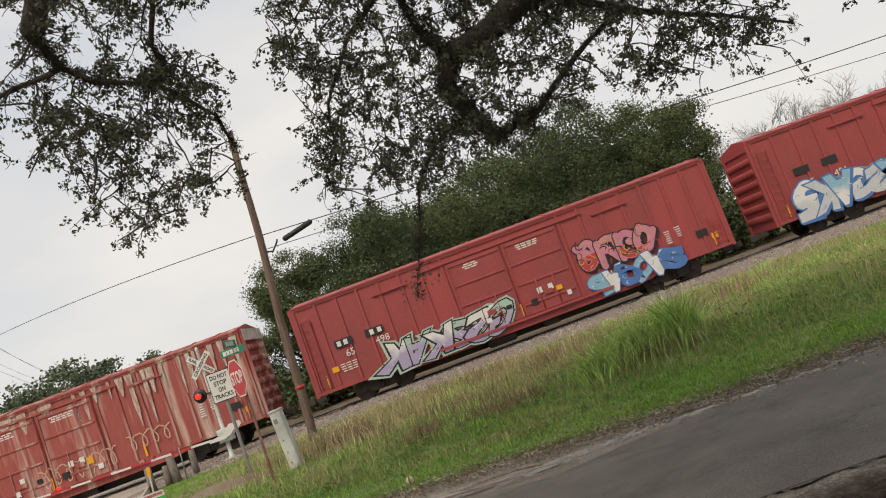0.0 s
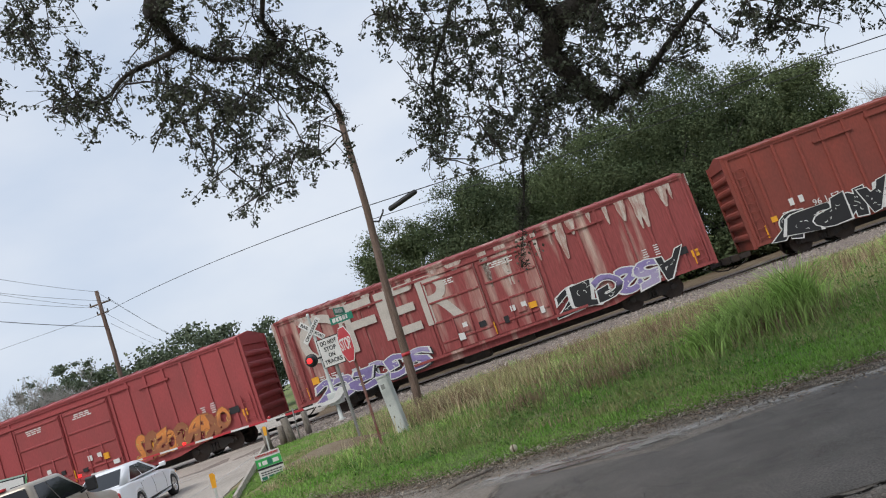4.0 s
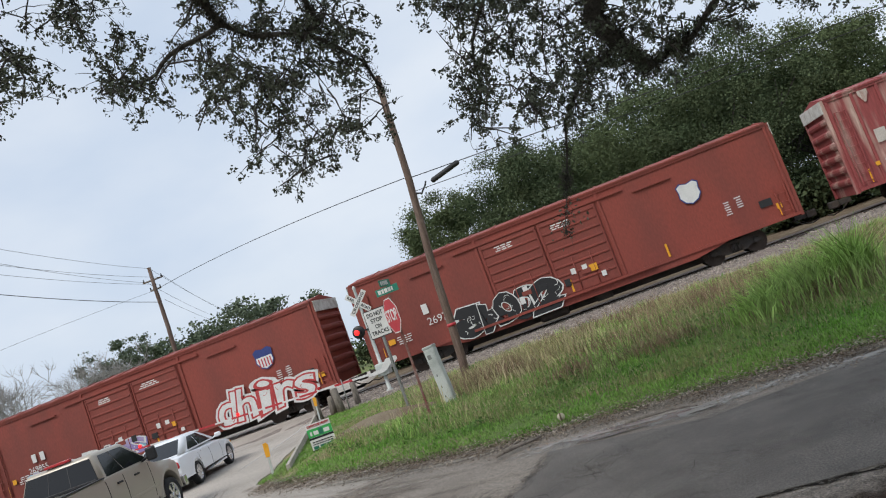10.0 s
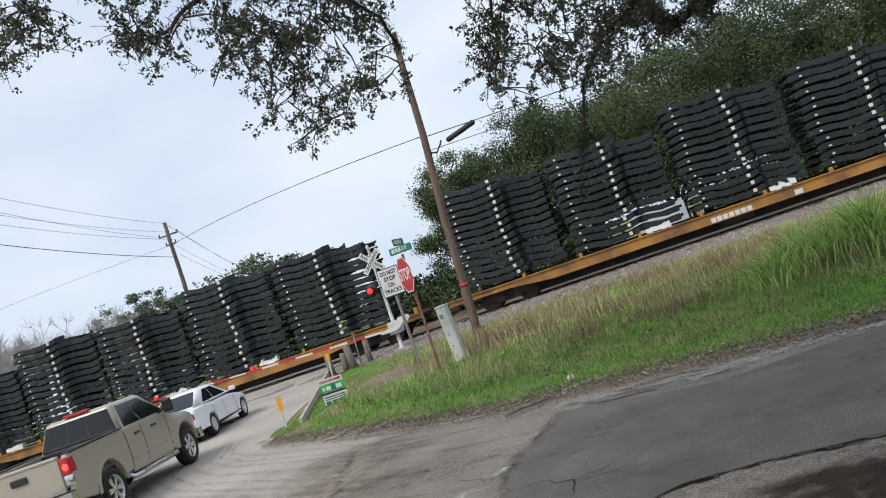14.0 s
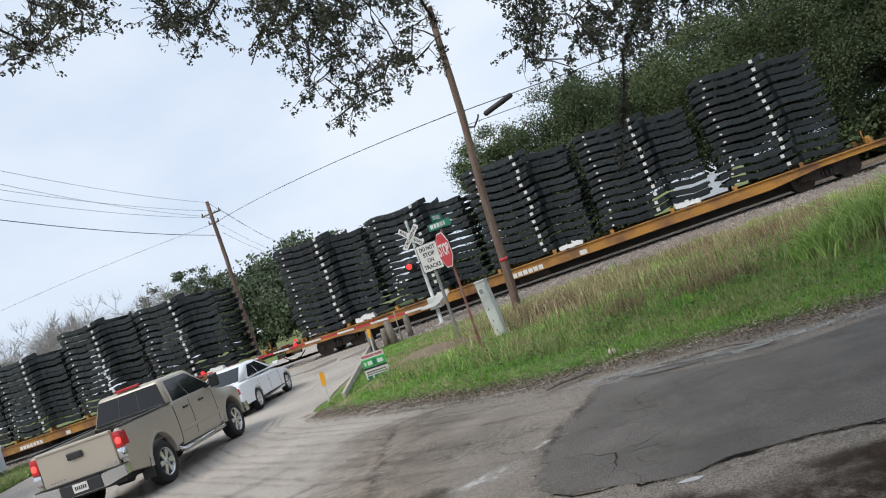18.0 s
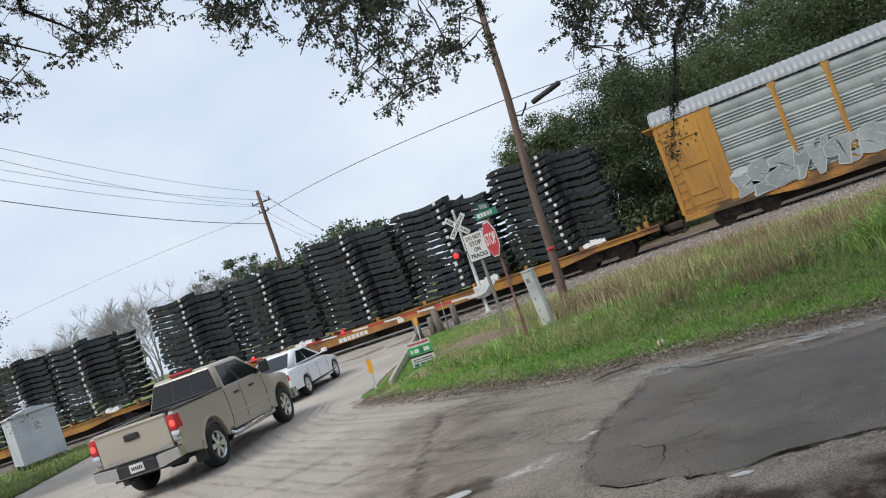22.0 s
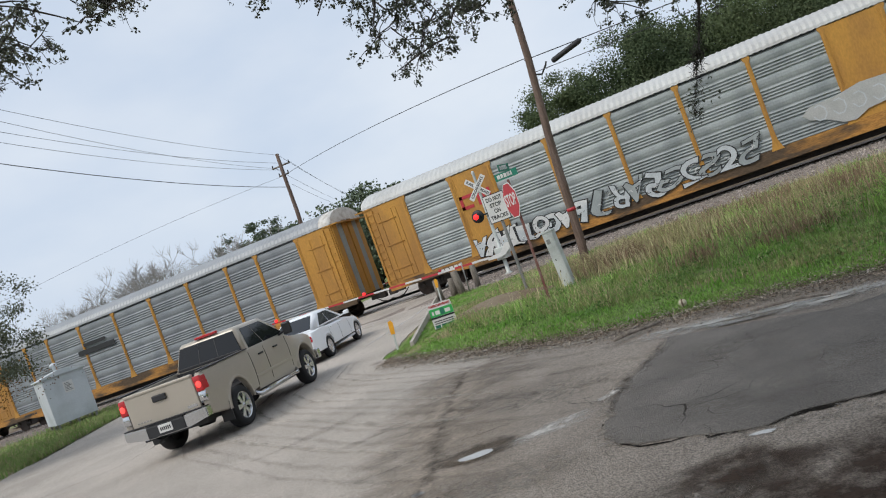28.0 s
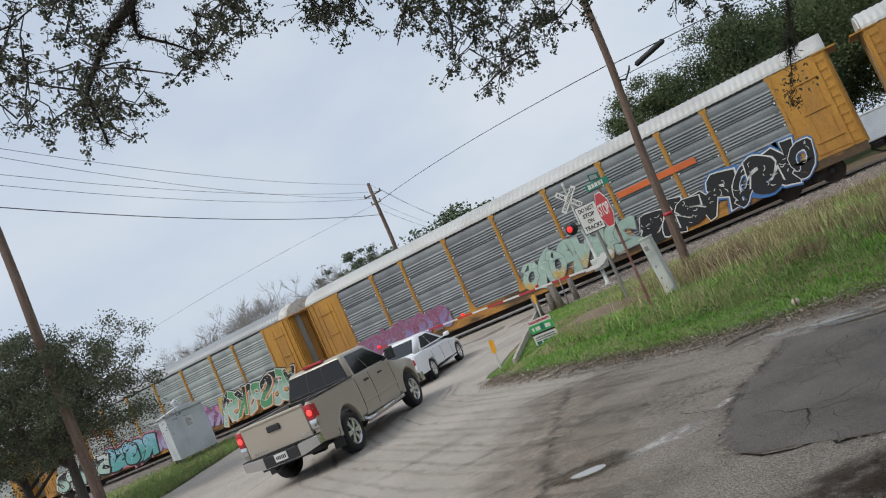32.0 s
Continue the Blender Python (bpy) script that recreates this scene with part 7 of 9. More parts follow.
# white rectangular warning sign
v = thing("track_sign", pose(-6.22, 19.4, 0, 0, 0, -4), "white sign with black letters on a galvanised post", "traffic sign")
post(v, M_GALVPOST, 2.95, 0.045)
p = sign_plate(v, "sign_plate", [(-0.31, -0.385), (0.31, -0.385), (0.31, 0.385), (-0.31, 0.385)], M_BLACK, M_WHITE, -0.05, "white face with black border", oz=2.62)
for k, txt in enumerate(("DO NOT", "STOP", "ON", "TRACKS")):
    letters("lettering", txt, 0.155, M_BLACK, p, pose(0, -0.057, 2.62 + 0.245 - k * 0.165) @ UP_FACE, width=(0.46, 0.34, 0.18, 0.50)[k], bold=0.003)


def crossing_signal(x, y, yaw, arm, gate_side, label):
    v = thing("crossing_signal", pose(x, y, 0, 0, 0, yaw), label, "crossing signal", "level-crossing signals")
    bm = bmesh.new()
    lathe(bm, [(0.0, 0.16), (0.10, 0.16), (0.14, 0.09), (4.55, 0.06), (4.62, 0.075), (4.70, 0.03)], 12, axis='z')
    part("mast", finish(bm), M_CABINET, v, "silver-painted mast")
    bm = bmesh.new()
    box(bm, -0.35, -0.35, -0.15, 0.35, 0.35, 0.06, bevel=0.02)
    part("foundation", bm, M_CONC, v)
    for a, txt in ((45, "CROSSING"), (-45, "RAIL ROAD")):
        bm = bmesh.new()
        box(bm, -0.61, -0.012, -0.115, 0.61, 0.0, 0.115, bevel=0.004)
        m = pose(0, -0.10 - (0.014 if a > 0 else 0), 3.95, 0, -a, 0)
        b = part("crossbuck_blade", bm, M_WHITE, v, "white crossbuck blade with black letters", m)
        if a > 0:
            letters("lettering", txt, 0.17, M_BLACK, b, pose(0, -0.017, 0) @ UP_FACE, width=1.02, bold=0.003)
        else:
            letters("lettering", "RAIL", 0.17, M_BLACK, b, pose(-0.35, -0.017, 0) @ UP_FACE, width=0.36, bold=0.003)
            letters("lettering", "ROAD", 0.17, M_BLACK, b, pose(0.36, -0.017, 0) @ UP_FACE, width=0.40, bold=0.003)
    bm = bmesh.new()
    tube(bm, [(-0.45, -0.10, 2.78), (0.45, -0.10, 2.78)], 0.035, 8)
    part("lamp_bar", finish(bm), M_BLACK, v)
    lamps = []
    for s in (-1, 1):
        bm = bmesh.new()
        lathe(bm, [(-0.30, 0.15), (-0.30, 0.165), (-0.05, 0.16), (0.04, 0.10), (0.10, 0.04)], 18, centre=(s * 0.38, -0.16, 2.78))
        h = part("lamp_hood", finish(bm), M_BLACK, v, "black round lamp hood")
        bm = bmesh.new()
        lathe(bm, [(-0.02, 0.0001), (-0.012, 0.09), (0.0, 0.12), (0.02, 0.12)], 18, 0)
        d = part("lens", finish(bm), M_LENSOFF if s > 0 else M_FLASH, h, "red signal lens", pose(s * 0.38, -0.47, 2.78))
        lamps.append(d)
        bm = bmesh.new()
        lathe(bm, [(-0.06, 0.165), (-0.05, 0.28), (-0.045, 0.28), (-0.05, 0.165)], 20, centre=(s * 0.38, -0.16, 2.78))
        part("backboard", finish(bm), M_BLACK, h)
    if arm:
        bm = bmesh.new()
        box(bm, -0.22, -0.28, 0.72, 0.30, 0.28, 1.25, bevel=0.03)
        part("gate_machine", bm, M_CABINET, v, "grey gate machine housing")
        for s in (-1, 1):
            bm = bmesh.new()
            plate(bm, [(0.62, s * 0.33, 1.34), (0.38, s * 0.33, 1.36), (0.05, s * 0.33, 1.02), (-0.55, s * 0.33, 0.98), (-0.55, s * 0.33, 0.86), (0.05, s * 0.33, 0.84), (0.3, s * 0.33, 0.92), (0.66, s * 0.33, 1.2)], (0, s * 0.05, 0))
            part("counterweight", finish(bm), M_WHITE, v, "white counterweight arm")
        n = 14
        L = arm

        def rod(bm, a, b, t0, t1, hy):
            vs = [bm.verts.new((q, yy, 0.95 + (-q - 0.6) * 0.036 + zz)) for q, t in ((a, t0), (b, t1)) for yy, zz in ((-hy, -t), (hy, -t), (hy, t), (-hy, t))]
            for q in ((0, 1, 2, 3), (4, 7, 6, 5), (0, 4, 5, 1), (1, 5, 6, 2), (2, 6, 7, 3), (3, 7, 4, 0)):
                bm.faces.new([vs[i] for i in q])
            return finish(bm)

        ga = part("gate_arm", rod(bmesh.new(), -0.6, -L, 0.045, 0.03, 0.018), M_WHITE, v, "red and white striped gate arm, lowered")
        for k in range(1, n, 2):
            a, b = -0.6 - (L - .6) * k / n, -0.6 - (L - .6) * (k + 1) / n
            part("red_stripe", rod(bmesh.new(), a, b, 0.048 - 0.015 * k / n, 0.048 - 0.015 * (k + 1) / n, 0.021), M_SIGNRED, ga, "red reflective stripe")
        for q in (3.0, 7.0, L - 0.3):
            bm = bmesh.new()
            zz = 0.95 + (q - 0.6) * 0.036 + 0.10
            lathe(bm, [(-0.06, 0.05), (-0.05, 0.065), (0.05, 0.065), (0.06, 0.05)], 12, centre=(-q, 0, zz))
            part("arm_lamp", finish(bm), M_FLASH if q > 4 else M_TAILRED, ga, "small red arm lamp")
    return v


crossing_signal(-10.45, 31.0, 0, 12.4, -1, "level-crossing signal mast with crossbuck, lamps and lowered striped gate")
crossing_signal(-28.6, 38.6, 180, 9.0, -1, "far level-crossing signal mast with lowered gate")

# equipment cabinet leaning beside the posts
v = thing("equipment_cabinet", pose(-4.88, 18.65, -0.02, 0, -3, -12), "pale grey metal equipment pedestal standing in the grass", "utility cabinet")
bm = bmesh.new()
box(bm, -0.15, -0.09, 0, 0.15, 0.09, 1.58, bevel=0.015)
part("housing", bm, M_CABINET, v)
bm = bmesh.new()
box(bm, -0.16, -0.105, 1.58, 0.16, 0.10, 1.64, bevel=0.015)
part("lid", bm, M_CABINET, v)
bm = bmesh.new()
box(bm, -0.13, -0.102, 0.10, 0.13, -0.09, 1.52, bevel=0.006)
d = part("door", bm, M_CABINET, v)
for z, w, h, m in ((1.30, 0.10, 0.12, M_GALVPOST), (0.55, 0.02, 0.05, M_BLACK), (0.85, 0.02, 0.05, M_BLACK), (0.30, 0.02, 0.04, M_BLACK)):
    bm = bmesh.new()
    box(bm, -0.04 - w / 2, -0.108, z, -0.04 + w / 2, -0.102, z + h)
    part("latch" if m == M_BLACK else "label_plate", bm, m, d)

# yard placard on a wire stake
v = thing("yard_sign", pose(-8.30, 18.3, -0.02, 0, 0, 3), "green, white and red yard placard stuck in the grass", "yard sign")
v.scale = (1.08, 1.08, 1.10)
bm = bmesh.new()
box(bm, -0.31, -0.004, 0.06, 0.31, 0.004, 0.74)
pl = part("placard", bm, M_WHITE, v)
for z0, z1, m, rows in ((0.425, 0.62, M_LIME, 1), (0.375, 0.42, M_BLACK, 0), (0.075, 0.14, M_BLACK, 0)):
    bm = bmesh.new()
    box(bm, -0.31, -0.009, z0, 0.31, -0.004, z1)
    part("band", bm, m, pl)
letters("lettering", "CONTACTLESS DELIVERY", 0.07, M_SIGNRED, pl, pose(0, -0.010, 0.685) @ UP_FACE, width=0.57, bold=0.002)
for x0, x1, z0, z1 in [(-0.25, -0.20, 0.47, 0.56), (-0.16, -0.04, 0.47, 0.56), (0.10, 0.24, 0.47, 0.56)]:
    bm = bmesh.new()
    box(bm, x0, -0.013, z0, x1, -0.009, z1)
    part("white_bar", bm, M_WHITE, pl)
for k in range(7):
    for z0, z1 in ((0.30, 0.325), (0.25, 0.27)):
        bm = bmesh.new()
        box(bm, -0.26 + k * 0.075, -0.012, z0, -0.20 + k * 0.075, -0.004, z1)
        part("dark_bar", bm, M_BLACK, pl)
for x0, x1, z0, z1 in ((-0.10, 0.04, 0.15, 0.22), (0.07, 0.27, 0.15, 0.22), (-0.27, -0.14, 0.15, 0.22), (-0.02, 0.08, 0.45, 0.60)):
    bm = bmesh.new()
    box(bm, x0, -0.014, z0, x1, -0.004, z1)
    part("green_bar", bm, once("darkgreen", lambda: mat("print_green", (0.02, 0.16, 0.10), 0.5)), pl)
bm = bmesh.new()
for x in (-0.2, 0.2):
    tube(bm, [(x, 0.01, -0.25), (x, 0.01, 0.5)], 0.005, 5)
part("stake", finish(bm), M_GALVPOST, v)


def delineator(x, y, h, label):
    v = thing("road_marker", pose(x, y, 0, 0, 4, 0), label, "road marker", "yellow road-edge markers")
    bm = bmesh.new()
    box(bm, -0.03, -0.008, -0.1, 0.03, 0.008, h - 0.1, bevel=0.003)
    part("post", bm, M_CABINET, v)
    bm = bmesh.new()
    plate(bm, [(-0.06, -0.016, h - 0.36), (0.06, -0.016, h - 0.36), (0.085, -0.016, h - 0.06), (0.03, -0.016, h), (-0.06, -0.016, h - 0.02)], (0, 0.006, 0))
    part("reflector", finish(bm), M_MARKY, v, "yellow reflector plate")


delineator(-9.5, 17.55, 0.80, "yellow reflector plate on a thin post by the road edge")
delineator(-12.5, 27.9, 1.0, "yellow reflector plate on a post near the bollards")
# low concrete kerb along the road edge
bm = bmesh.new()
a, b = Vector((-8.85, 17.15, 0)), Vector((-13.2, 29.2, 0))
d = (b - a).normalized()
s = Vector((d.y, -d.x, 0)) * 0.055
vs = []
for p, h in ((a, 0.16), (b, 0.26)):
    vs += [bm.verts.new(p + s + Vector((0, 0, -0.1))), bm.verts.new(p - s + Vector((0, 0, -0.1))), bm.verts.new(p - s * .8 + Vector((0, 0, h))), bm.verts.new(p + s * .8 + Vector((0, 0, h)))]
for q in ((0, 1, 2, 3), (4, 7, 6, 5), (0, 4, 5, 1), (1, 5, 6, 2), (2, 6, 7, 3), (3, 7, 4, 0)):
    bm.faces.new([vs[i] for i in q])
tagged(part("road_kerb", finish(bm), M_KERB), "pale concrete kerb along the road edge", "kerb", kind="structure")


def bollard(x, y, h, r, lean, label):
    v = thing("bollard", pose(x, y, -0.05, 0, lean, 20), label, "bollard", "bollards by the crossing")
    bm = bmesh.new()
    lathe(bm, [(0, r), (h * .5, r * .97), (h - 0.03, r * .93), (h, r * .8)], 12, axis='z')
    part("post", finish(bm), M_GREYWOOD, v)


bollard(-12.95, 29.0, 0.95, 0.14, 0, "weathered grey wooden post beside the crossing")
bollard(-12.45, 29.3, 0.80, 0.15, 4, "weathered grey wooden post beside the crossing")
bollard(-12.0, 29.1, 1.05, 0.16, -4, "thick weathered wooden post beside the crossing")
bollard(-11.6, 30.0, 1.0, 0.13, 2, "weathered grey wooden post beside the crossing")
v = thing("steel_stake", pose(-11.6, 28.9, 0, 0, 2, 0), "thin galvanised steel stake in the grass", "stake")
bm = bmesh.new()
tube(bm, [(0, 0, -0.1), (0.02, 0, 1.25)], 0.025, 6)
part("post", finish(bm), M_GALVPOST, v)

# signal equipment shed
v = thing("signal_shed", pose(-32.9, 26.0, 0, 0, 0, 60), "grey metal signal equipment shed on short legs", "equipment shed")
bm = bmesh.new()
box(bm, 0, 0, 0.32, 1.75, 2.3, 2.40, bevel=0.015)
part("housing", bm, M_BUNGALOW, v)
bm = bmesh.new()
a = [bm.verts.new(p) for p in ((-0.08, -0.08, 2.40), (1.83, -0.08, 2.40), (1.83, 2.38, 2.40), (-0.08, 2.38, 2.40))]
b = [bm.verts.new(p) for p in ((-0.08, -0.08, 2.45), (1.83, -0.08, 2.45), (1.83, 2.38, 2.45), (-0.08, 2.38, 2.45))]
c = [bm.verts.new(p) for p in ((0.87, -0.08, 2.66), (0.87, 2.38, 2.66))]
for k in range(4):
    bm.faces.new((a[k], a[(k + 1) % 4], b[(k + 1) % 4], b[k]))
bm.faces.new((b[0], b[1], c[0]))
bm.faces.new((b[2], b[3], c[1]))
bm.faces.new((b[1], b[2], c[1], c[0]))
bm.faces.new((b[3], b[0], c[0], c[1]))
bm.faces.new(list(reversed(a)))
part("roof", finish(bm), M_BUNGALOW, v)
bm = bmesh.new()
lathe(bm, [(2.55, 0.08), (2.85, 0.08), (2.87, 0.16), (2.95, 0.16), (3.02, 0.03)], 12, axis='z', centre=(0.85, 1.2, 0))
part("vent", finish(bm), M_BUNGALOW, v, "round roof vent")
for x, y in ((0.1, 0.1), (0.9, 0.1), (1.65, 0.1), (0.1, 1.1), (1.65, 1.1), (0.1, 2.2), (0.9, 2.2), (1.65, 2.2)):
    bm = bmesh.new()
    box(bm, x - 0.04, y - 0.04, -0.1, x + 0.04, y + 0.04, 0.34)
    part("leg", bm, M_GALVPOST, v)
bm = bmesh.new()
box(bm, 0.6, -0.012, 0.5, 1.55, 0.0, 2.25, bevel=0.005)
part("door", bm, M_BUNGALOW, v)
bm = bmesh.new()
box(bm, 0.75, -0.022, 1.55, 1.15, -0.012, 2.05)
v.scale = (1.12, 1.12, 1.10)
n_ = part("notice", bm, M_WHITE, v, "white notice with dark bars")
for k in range(6):
    bm = bmesh.new()
    box(bm, 0.80, -0.027, 1.62 + k * 0.065, 1.10 - 0.05 * (k % 3), -0.022, 1.65 + k * 0.065)
    part("dark_bar", bm, M_GALVPOST, n_)

# pale ball lying on the verge edge
v = thing("ball", pose(-1.55, 11.75, 0.13), "dirty pale ball lying at the grass edge", "ball")
bm = bmesh.new()
bmesh.ops.create_icosphere(bm, subdivisions=3, radius=0.06)
for w in bm.verts:
    w.co *= 1 + 0.03 * noise.noise(w.co * 14)
for f in bm.faces:
    f.smooth = True
part("shell", bm, M_BALL, v)
bm = bmesh.new()
lathe(bm, [(-0.012, 0.0603), (0.0, 0.0615), (0.012, 0.0603)], 24, axis='x')
part("seam", finish(bm), M_DIRT, v)

# ---- plants ----
def quads_mesh(name, centres, ax, ay, material, bend=None):
    """Many small four-sided leaves in one mesh: centre, long half axis, short half axis (arrays of n x 3)."""
    n = len(centres)
    v = np.empty((n, 4, 3), dtype=np.float64)
    v[:, 0] = centres - ax
    v[:, 1] = centres + ay
    v[:, 2] = centres + ax
    v[:, 3] = centres - ay
    if bend is not None:
        v[:, 1] += bend
        v[:, 3] += bend
    me = bpy.data.meshes.new(name)
    me.vertices.add(n * 4)
    me.vertices.foreach_set("co", v.reshape(-1))
    me.loops.add(n * 4)
    me.loops.foreach_set("vertex_index", np.arange(n * 4, dtype=np.int32))
    me.polygons.add(n)
    me.polygons.foreach_set("loop_start", np.arange(0, n * 4, 4, dtype=np.int32))
    me.update(calc_edges=True)
    me.materials.append(material)
    return me


def rand_dirs(rs, n):
    d = rs.normal(size=(n, 3))
    return d / np.linalg.norm(d, axis=1)[:, None]


def leaves_at(rs, centres, size, droop=0.3):
    """Half axes of leaves of random direction, hanging a little."""
    n = len(centres)
    d = rand_dirs(rs, n)
    d[:, 2] -= droop
    d /= np.linalg.norm(d, axis=1)[:, None]
    o = np.cross(d, rand_dirs(rs, n))
    o /= np.linalg.norm(o, axis=1)[:, None] + 1e-9
    s = size * rs.uniform(0.7, 1.3, (n, 1))
    return d * s * 0.5, o * s * 0.24, np.cross(d, o) * s * 0.10


def sky_dir(az, el):
    a, e = radians(az), radians(el)
    return Vector((math.sin(a) * math.cos(e), math.cos(a) * math.cos(e), math.sin(e)))


EYE_P = Vector((0, 0, EYE))


# the live oak whose boughs hang over the road: azimuth, elevation and distance as seen from under it
def oak_pt(az, el, d):
    return EYE_P + sky_dir(az, el) * d * 1.42


# lower edge of the foliage: azimuth, elevation
HEM = [(-60, 22), (-53.6, 23.5), (-52.8, 20.6), (-49.3, 20.3), (-47.4, 18.0), (-45, 19.6), (-41.3, 21.4), (-38.7, 21.5), (-35.4, 22.8), (-33, 24.2), (-32.3, 23.0), (-31.3, 21.7), (-29.1, 20.9), (-27, 18.7), (-25.8, 16.1), (-24.4, 18.0),
       (-22.6, 18.2), (-21.3, 12.3), (-19.6, 11.6), (-17.6, 14.0), (-15.6, 13.1), (-14.5, 13.4), (-11.6, 15.5), (-9.4, 14.2), (-8.0, 17.5), (-7.4, 11.2), (-4.6, 10.2), (-1.8, 9.4), (1, 9.2), (5, 9.0), (8, 10.0), (11, 11.2), (17, 11.3), (21, 9.5), (25.5, 8.6), (28, 8.2), (31, 9.0), (36, 10), (50, 14)]


def hem(az):
    for (a0, e0), (a1, e1) in zip(HEM, HEM[1:]):
        if a0 <= az <= a1:
            return e0 + (e1 - e0) * (az - a0) / (a1 - a0)
    return 25.0


def build_oak():
    rng = random.Random(31)
    rs = np.random.RandomState(31)
    oak = thing("live_oak", pose(6.2, -2.5, 0), "large dark live oak with boughs hanging over the road", "tree")
    base = Vector((6.2, -2.5, 0))
    limbs = []

    def limb(pts, r0, r1):
        # smooth the control points a little
        out = []
        for a, b in zip(pts, pts[1:]):
            n = 6
            for k in range(n):
                p = Vector(a).lerp(Vector(b), k / n)
                p += Vector((noise.noise(p * 1.1), noise.noise(p * 1.1 + Vector((5, 5, 5))), noise.noise(p * 1.1 + Vector((9, 1, 3))))) * 0.12
                out.append(p)
        out.append(Vector(pts[-1]))
        limbs.append((out, r0, r1))
        return out

    top = base + Vector((-0.3, 0.4, 3.2))
    trunk = limb([base + Vector((0, 0, -0.3)), base + Vector((0.05, 0.1, 1.5)), top], 0.55, 0.42)
    A0 = oak_pt(30, 38, 7.2)
    limb([top, base + Vector((-0.8, 2.5, 5.2)), A0, oak_pt(18, 23, 8.0), oak_pt(13.1, 19.8, 8.2)], 0.30, 0.19)
    limb([oak_pt(13.1, 19.8, 8.2), oak_pt(10, 18.9, 8.3), oak_pt(6.0, 18.3, 8.4), oak_pt(5.1, 16.5, 8.3), oak_pt(6.4, 14.0, 8.4), oak_pt(7.5, 11.3, 8.6)], 0.20, 0.10)
    limb([oak_pt(6.0, 18.2, 8.4), oak_pt(4.6, 20.5, 8.4), oak_pt(4.5, 24.5, 8.2)], 0.12, 0.07)
    limb([oak_pt(6.4, 14.0, 8.4), oak_pt(3.0, 12.4, 8.7), oak_pt(0.7, 10.1, 8.8), oak_pt(-0.7, 6.3, 8.8)], 0.075, 0.018)
    limb([oak_pt(-0.7, 6.3, 8.8), oak_pt(-1.3, 4.4, 8.8), oak_pt(-2.2, 2.6, 8.8)], 0.016, 0.006)
    limb([oak_pt(7.5, 11.6, 8.6), oak_pt(11.3, 12.0, 8.8), oak_pt(16.8, 15.6, 9.0), oak_pt(21, 17.5, 9.0)], 0.085, 0.05)
    limb([oak_pt(13.1, 19.8, 8.2), oak_pt(19, 16.5, 8.8), oak_pt(25, 13, 9.5), oak_pt(29, 10.5, 10.0)], 0.09, 0.03)
    limb([top, base + Vector((-4.5, 4.0, 6.2)), oak_pt(-10, 42, 7.0), oak_pt(-22.4, 27.5, 8.2)], 0.26, 0.13)
    limb([oak_pt(-22.4, 27.5, 8.2), oak_pt(-21.7, 25.3, 8.3), oak_pt(-19.2, 23.5, 8.4), oak_pt(-15.5, 22.6, 8.5), oak_pt(-11.9, 19.9, 8.7), oak_pt(-11.4, 17.2, 8.8)], 0.075, 0.03)
    limb([oak_pt(-10, 42, 7.0), oak_pt(-14.8, 25.2, 8.3), oak_pt(-14.5, 23.2, 8.4), oak_pt(-16, 22.5, 8.5)], 0.06, 0.04)
    limb([oak_pt(-21.7, 25.3, 8.3), oak_pt(-27, 23.0, 8.6), oak_pt(-31, 22.5, 8.8)], 0.06, 0.02)
    limb([oak_pt(-10, 42, 7.0), oak_pt(-30, 38, 7.4), oak_pt(-42.6, 27.9, 8.6), oak_pt(-45.4, 25.6, 8.8), oak_pt(-47.9, 22.9, 9.0), oak_pt(-48, 19.7, 9.0)], 0.14, 0.03)
    limb([oak_pt(-42.6, 28.2, 8.6), oak_pt(-42.8, 25.7, 8.8), oak_pt(-39.8, 23.4, 9.0)], 0.06, 0.02)
    limb([oak_pt(4.5, 24.5, 8.2), oak_pt(-1, 22, 8.6), oak_pt(-4, 17, 8.9), oak_pt(-5.5, 12.5, 9.1)], 0.06, 0.02)
    for pts, r0, r1 in limbs:
        bm = bmesh.new()
        n = len(pts)
        thin = 0.7 if r0 < 0.15 else 1.1
        tube(bm, [p - base for p in pts], [thin * (r0 + (r1 - r0) * k / (n - 1)) * (1 + 0.18 * noise.noise(p * 3.1)) for k, p in enumerate(pts)], 9 if r0 > 0.05 else 6)
        part("trunk" if pts is trunk else "limb", finish(bm), M_BARK, oak)
    # twigs grow from the nearest wood towards points spread through the foliage
    nodes = [p for pts, r0, r1 in limbs[1:] for p in pts]
    targets = []
    tries = 0
    while len(targets) < 1750 and tries < 90000:
        tries += 1
        az = rng.uniform(-58, 48)
        el = hem(az) + rng.random() * 25 + rng.uniform(0.2, 1.5)
        if el > 39:
            continue
        d = rng.uniform(7.4, 10.0)
        p = oak_pt(az, el, d)
        g = noise.noise(Vector((az * 0.16, el * 0.20, 1.7))) + 0.5 * noise.noise(Vector((az * 0.42, el * 0.42, 4.2)))
        dense = 0.42 if -6 < az < 24 else 0.0
        if g < (-0.22 if az > -24 else -0.10) - dense and el > hem(az) + 1.5:
            continue
        if not (-6 < az < 24) and rng.random() < (0.16 if az > -34 else 0.42):
            continue
        if -8.6 < az < -6.6 and el < 22:
            continue
        if -34.5 < az < -32.2 and el < 27:
            continue
        targets.append(p)
    # the middle bough is the fullest
    for _ in range(60):
        az = rng.uniform(-1, 16)
        targets.append(oak_pt(az, hem(az) + 0.8 + 11 * rng.random(), rng.uniform(7.8, 9.6)))
    targets.sort(key=lambda p: min((p - q).length for q in nodes))
    arr = [tuple(q) for q in nodes]
    bmt = bmesh.new()
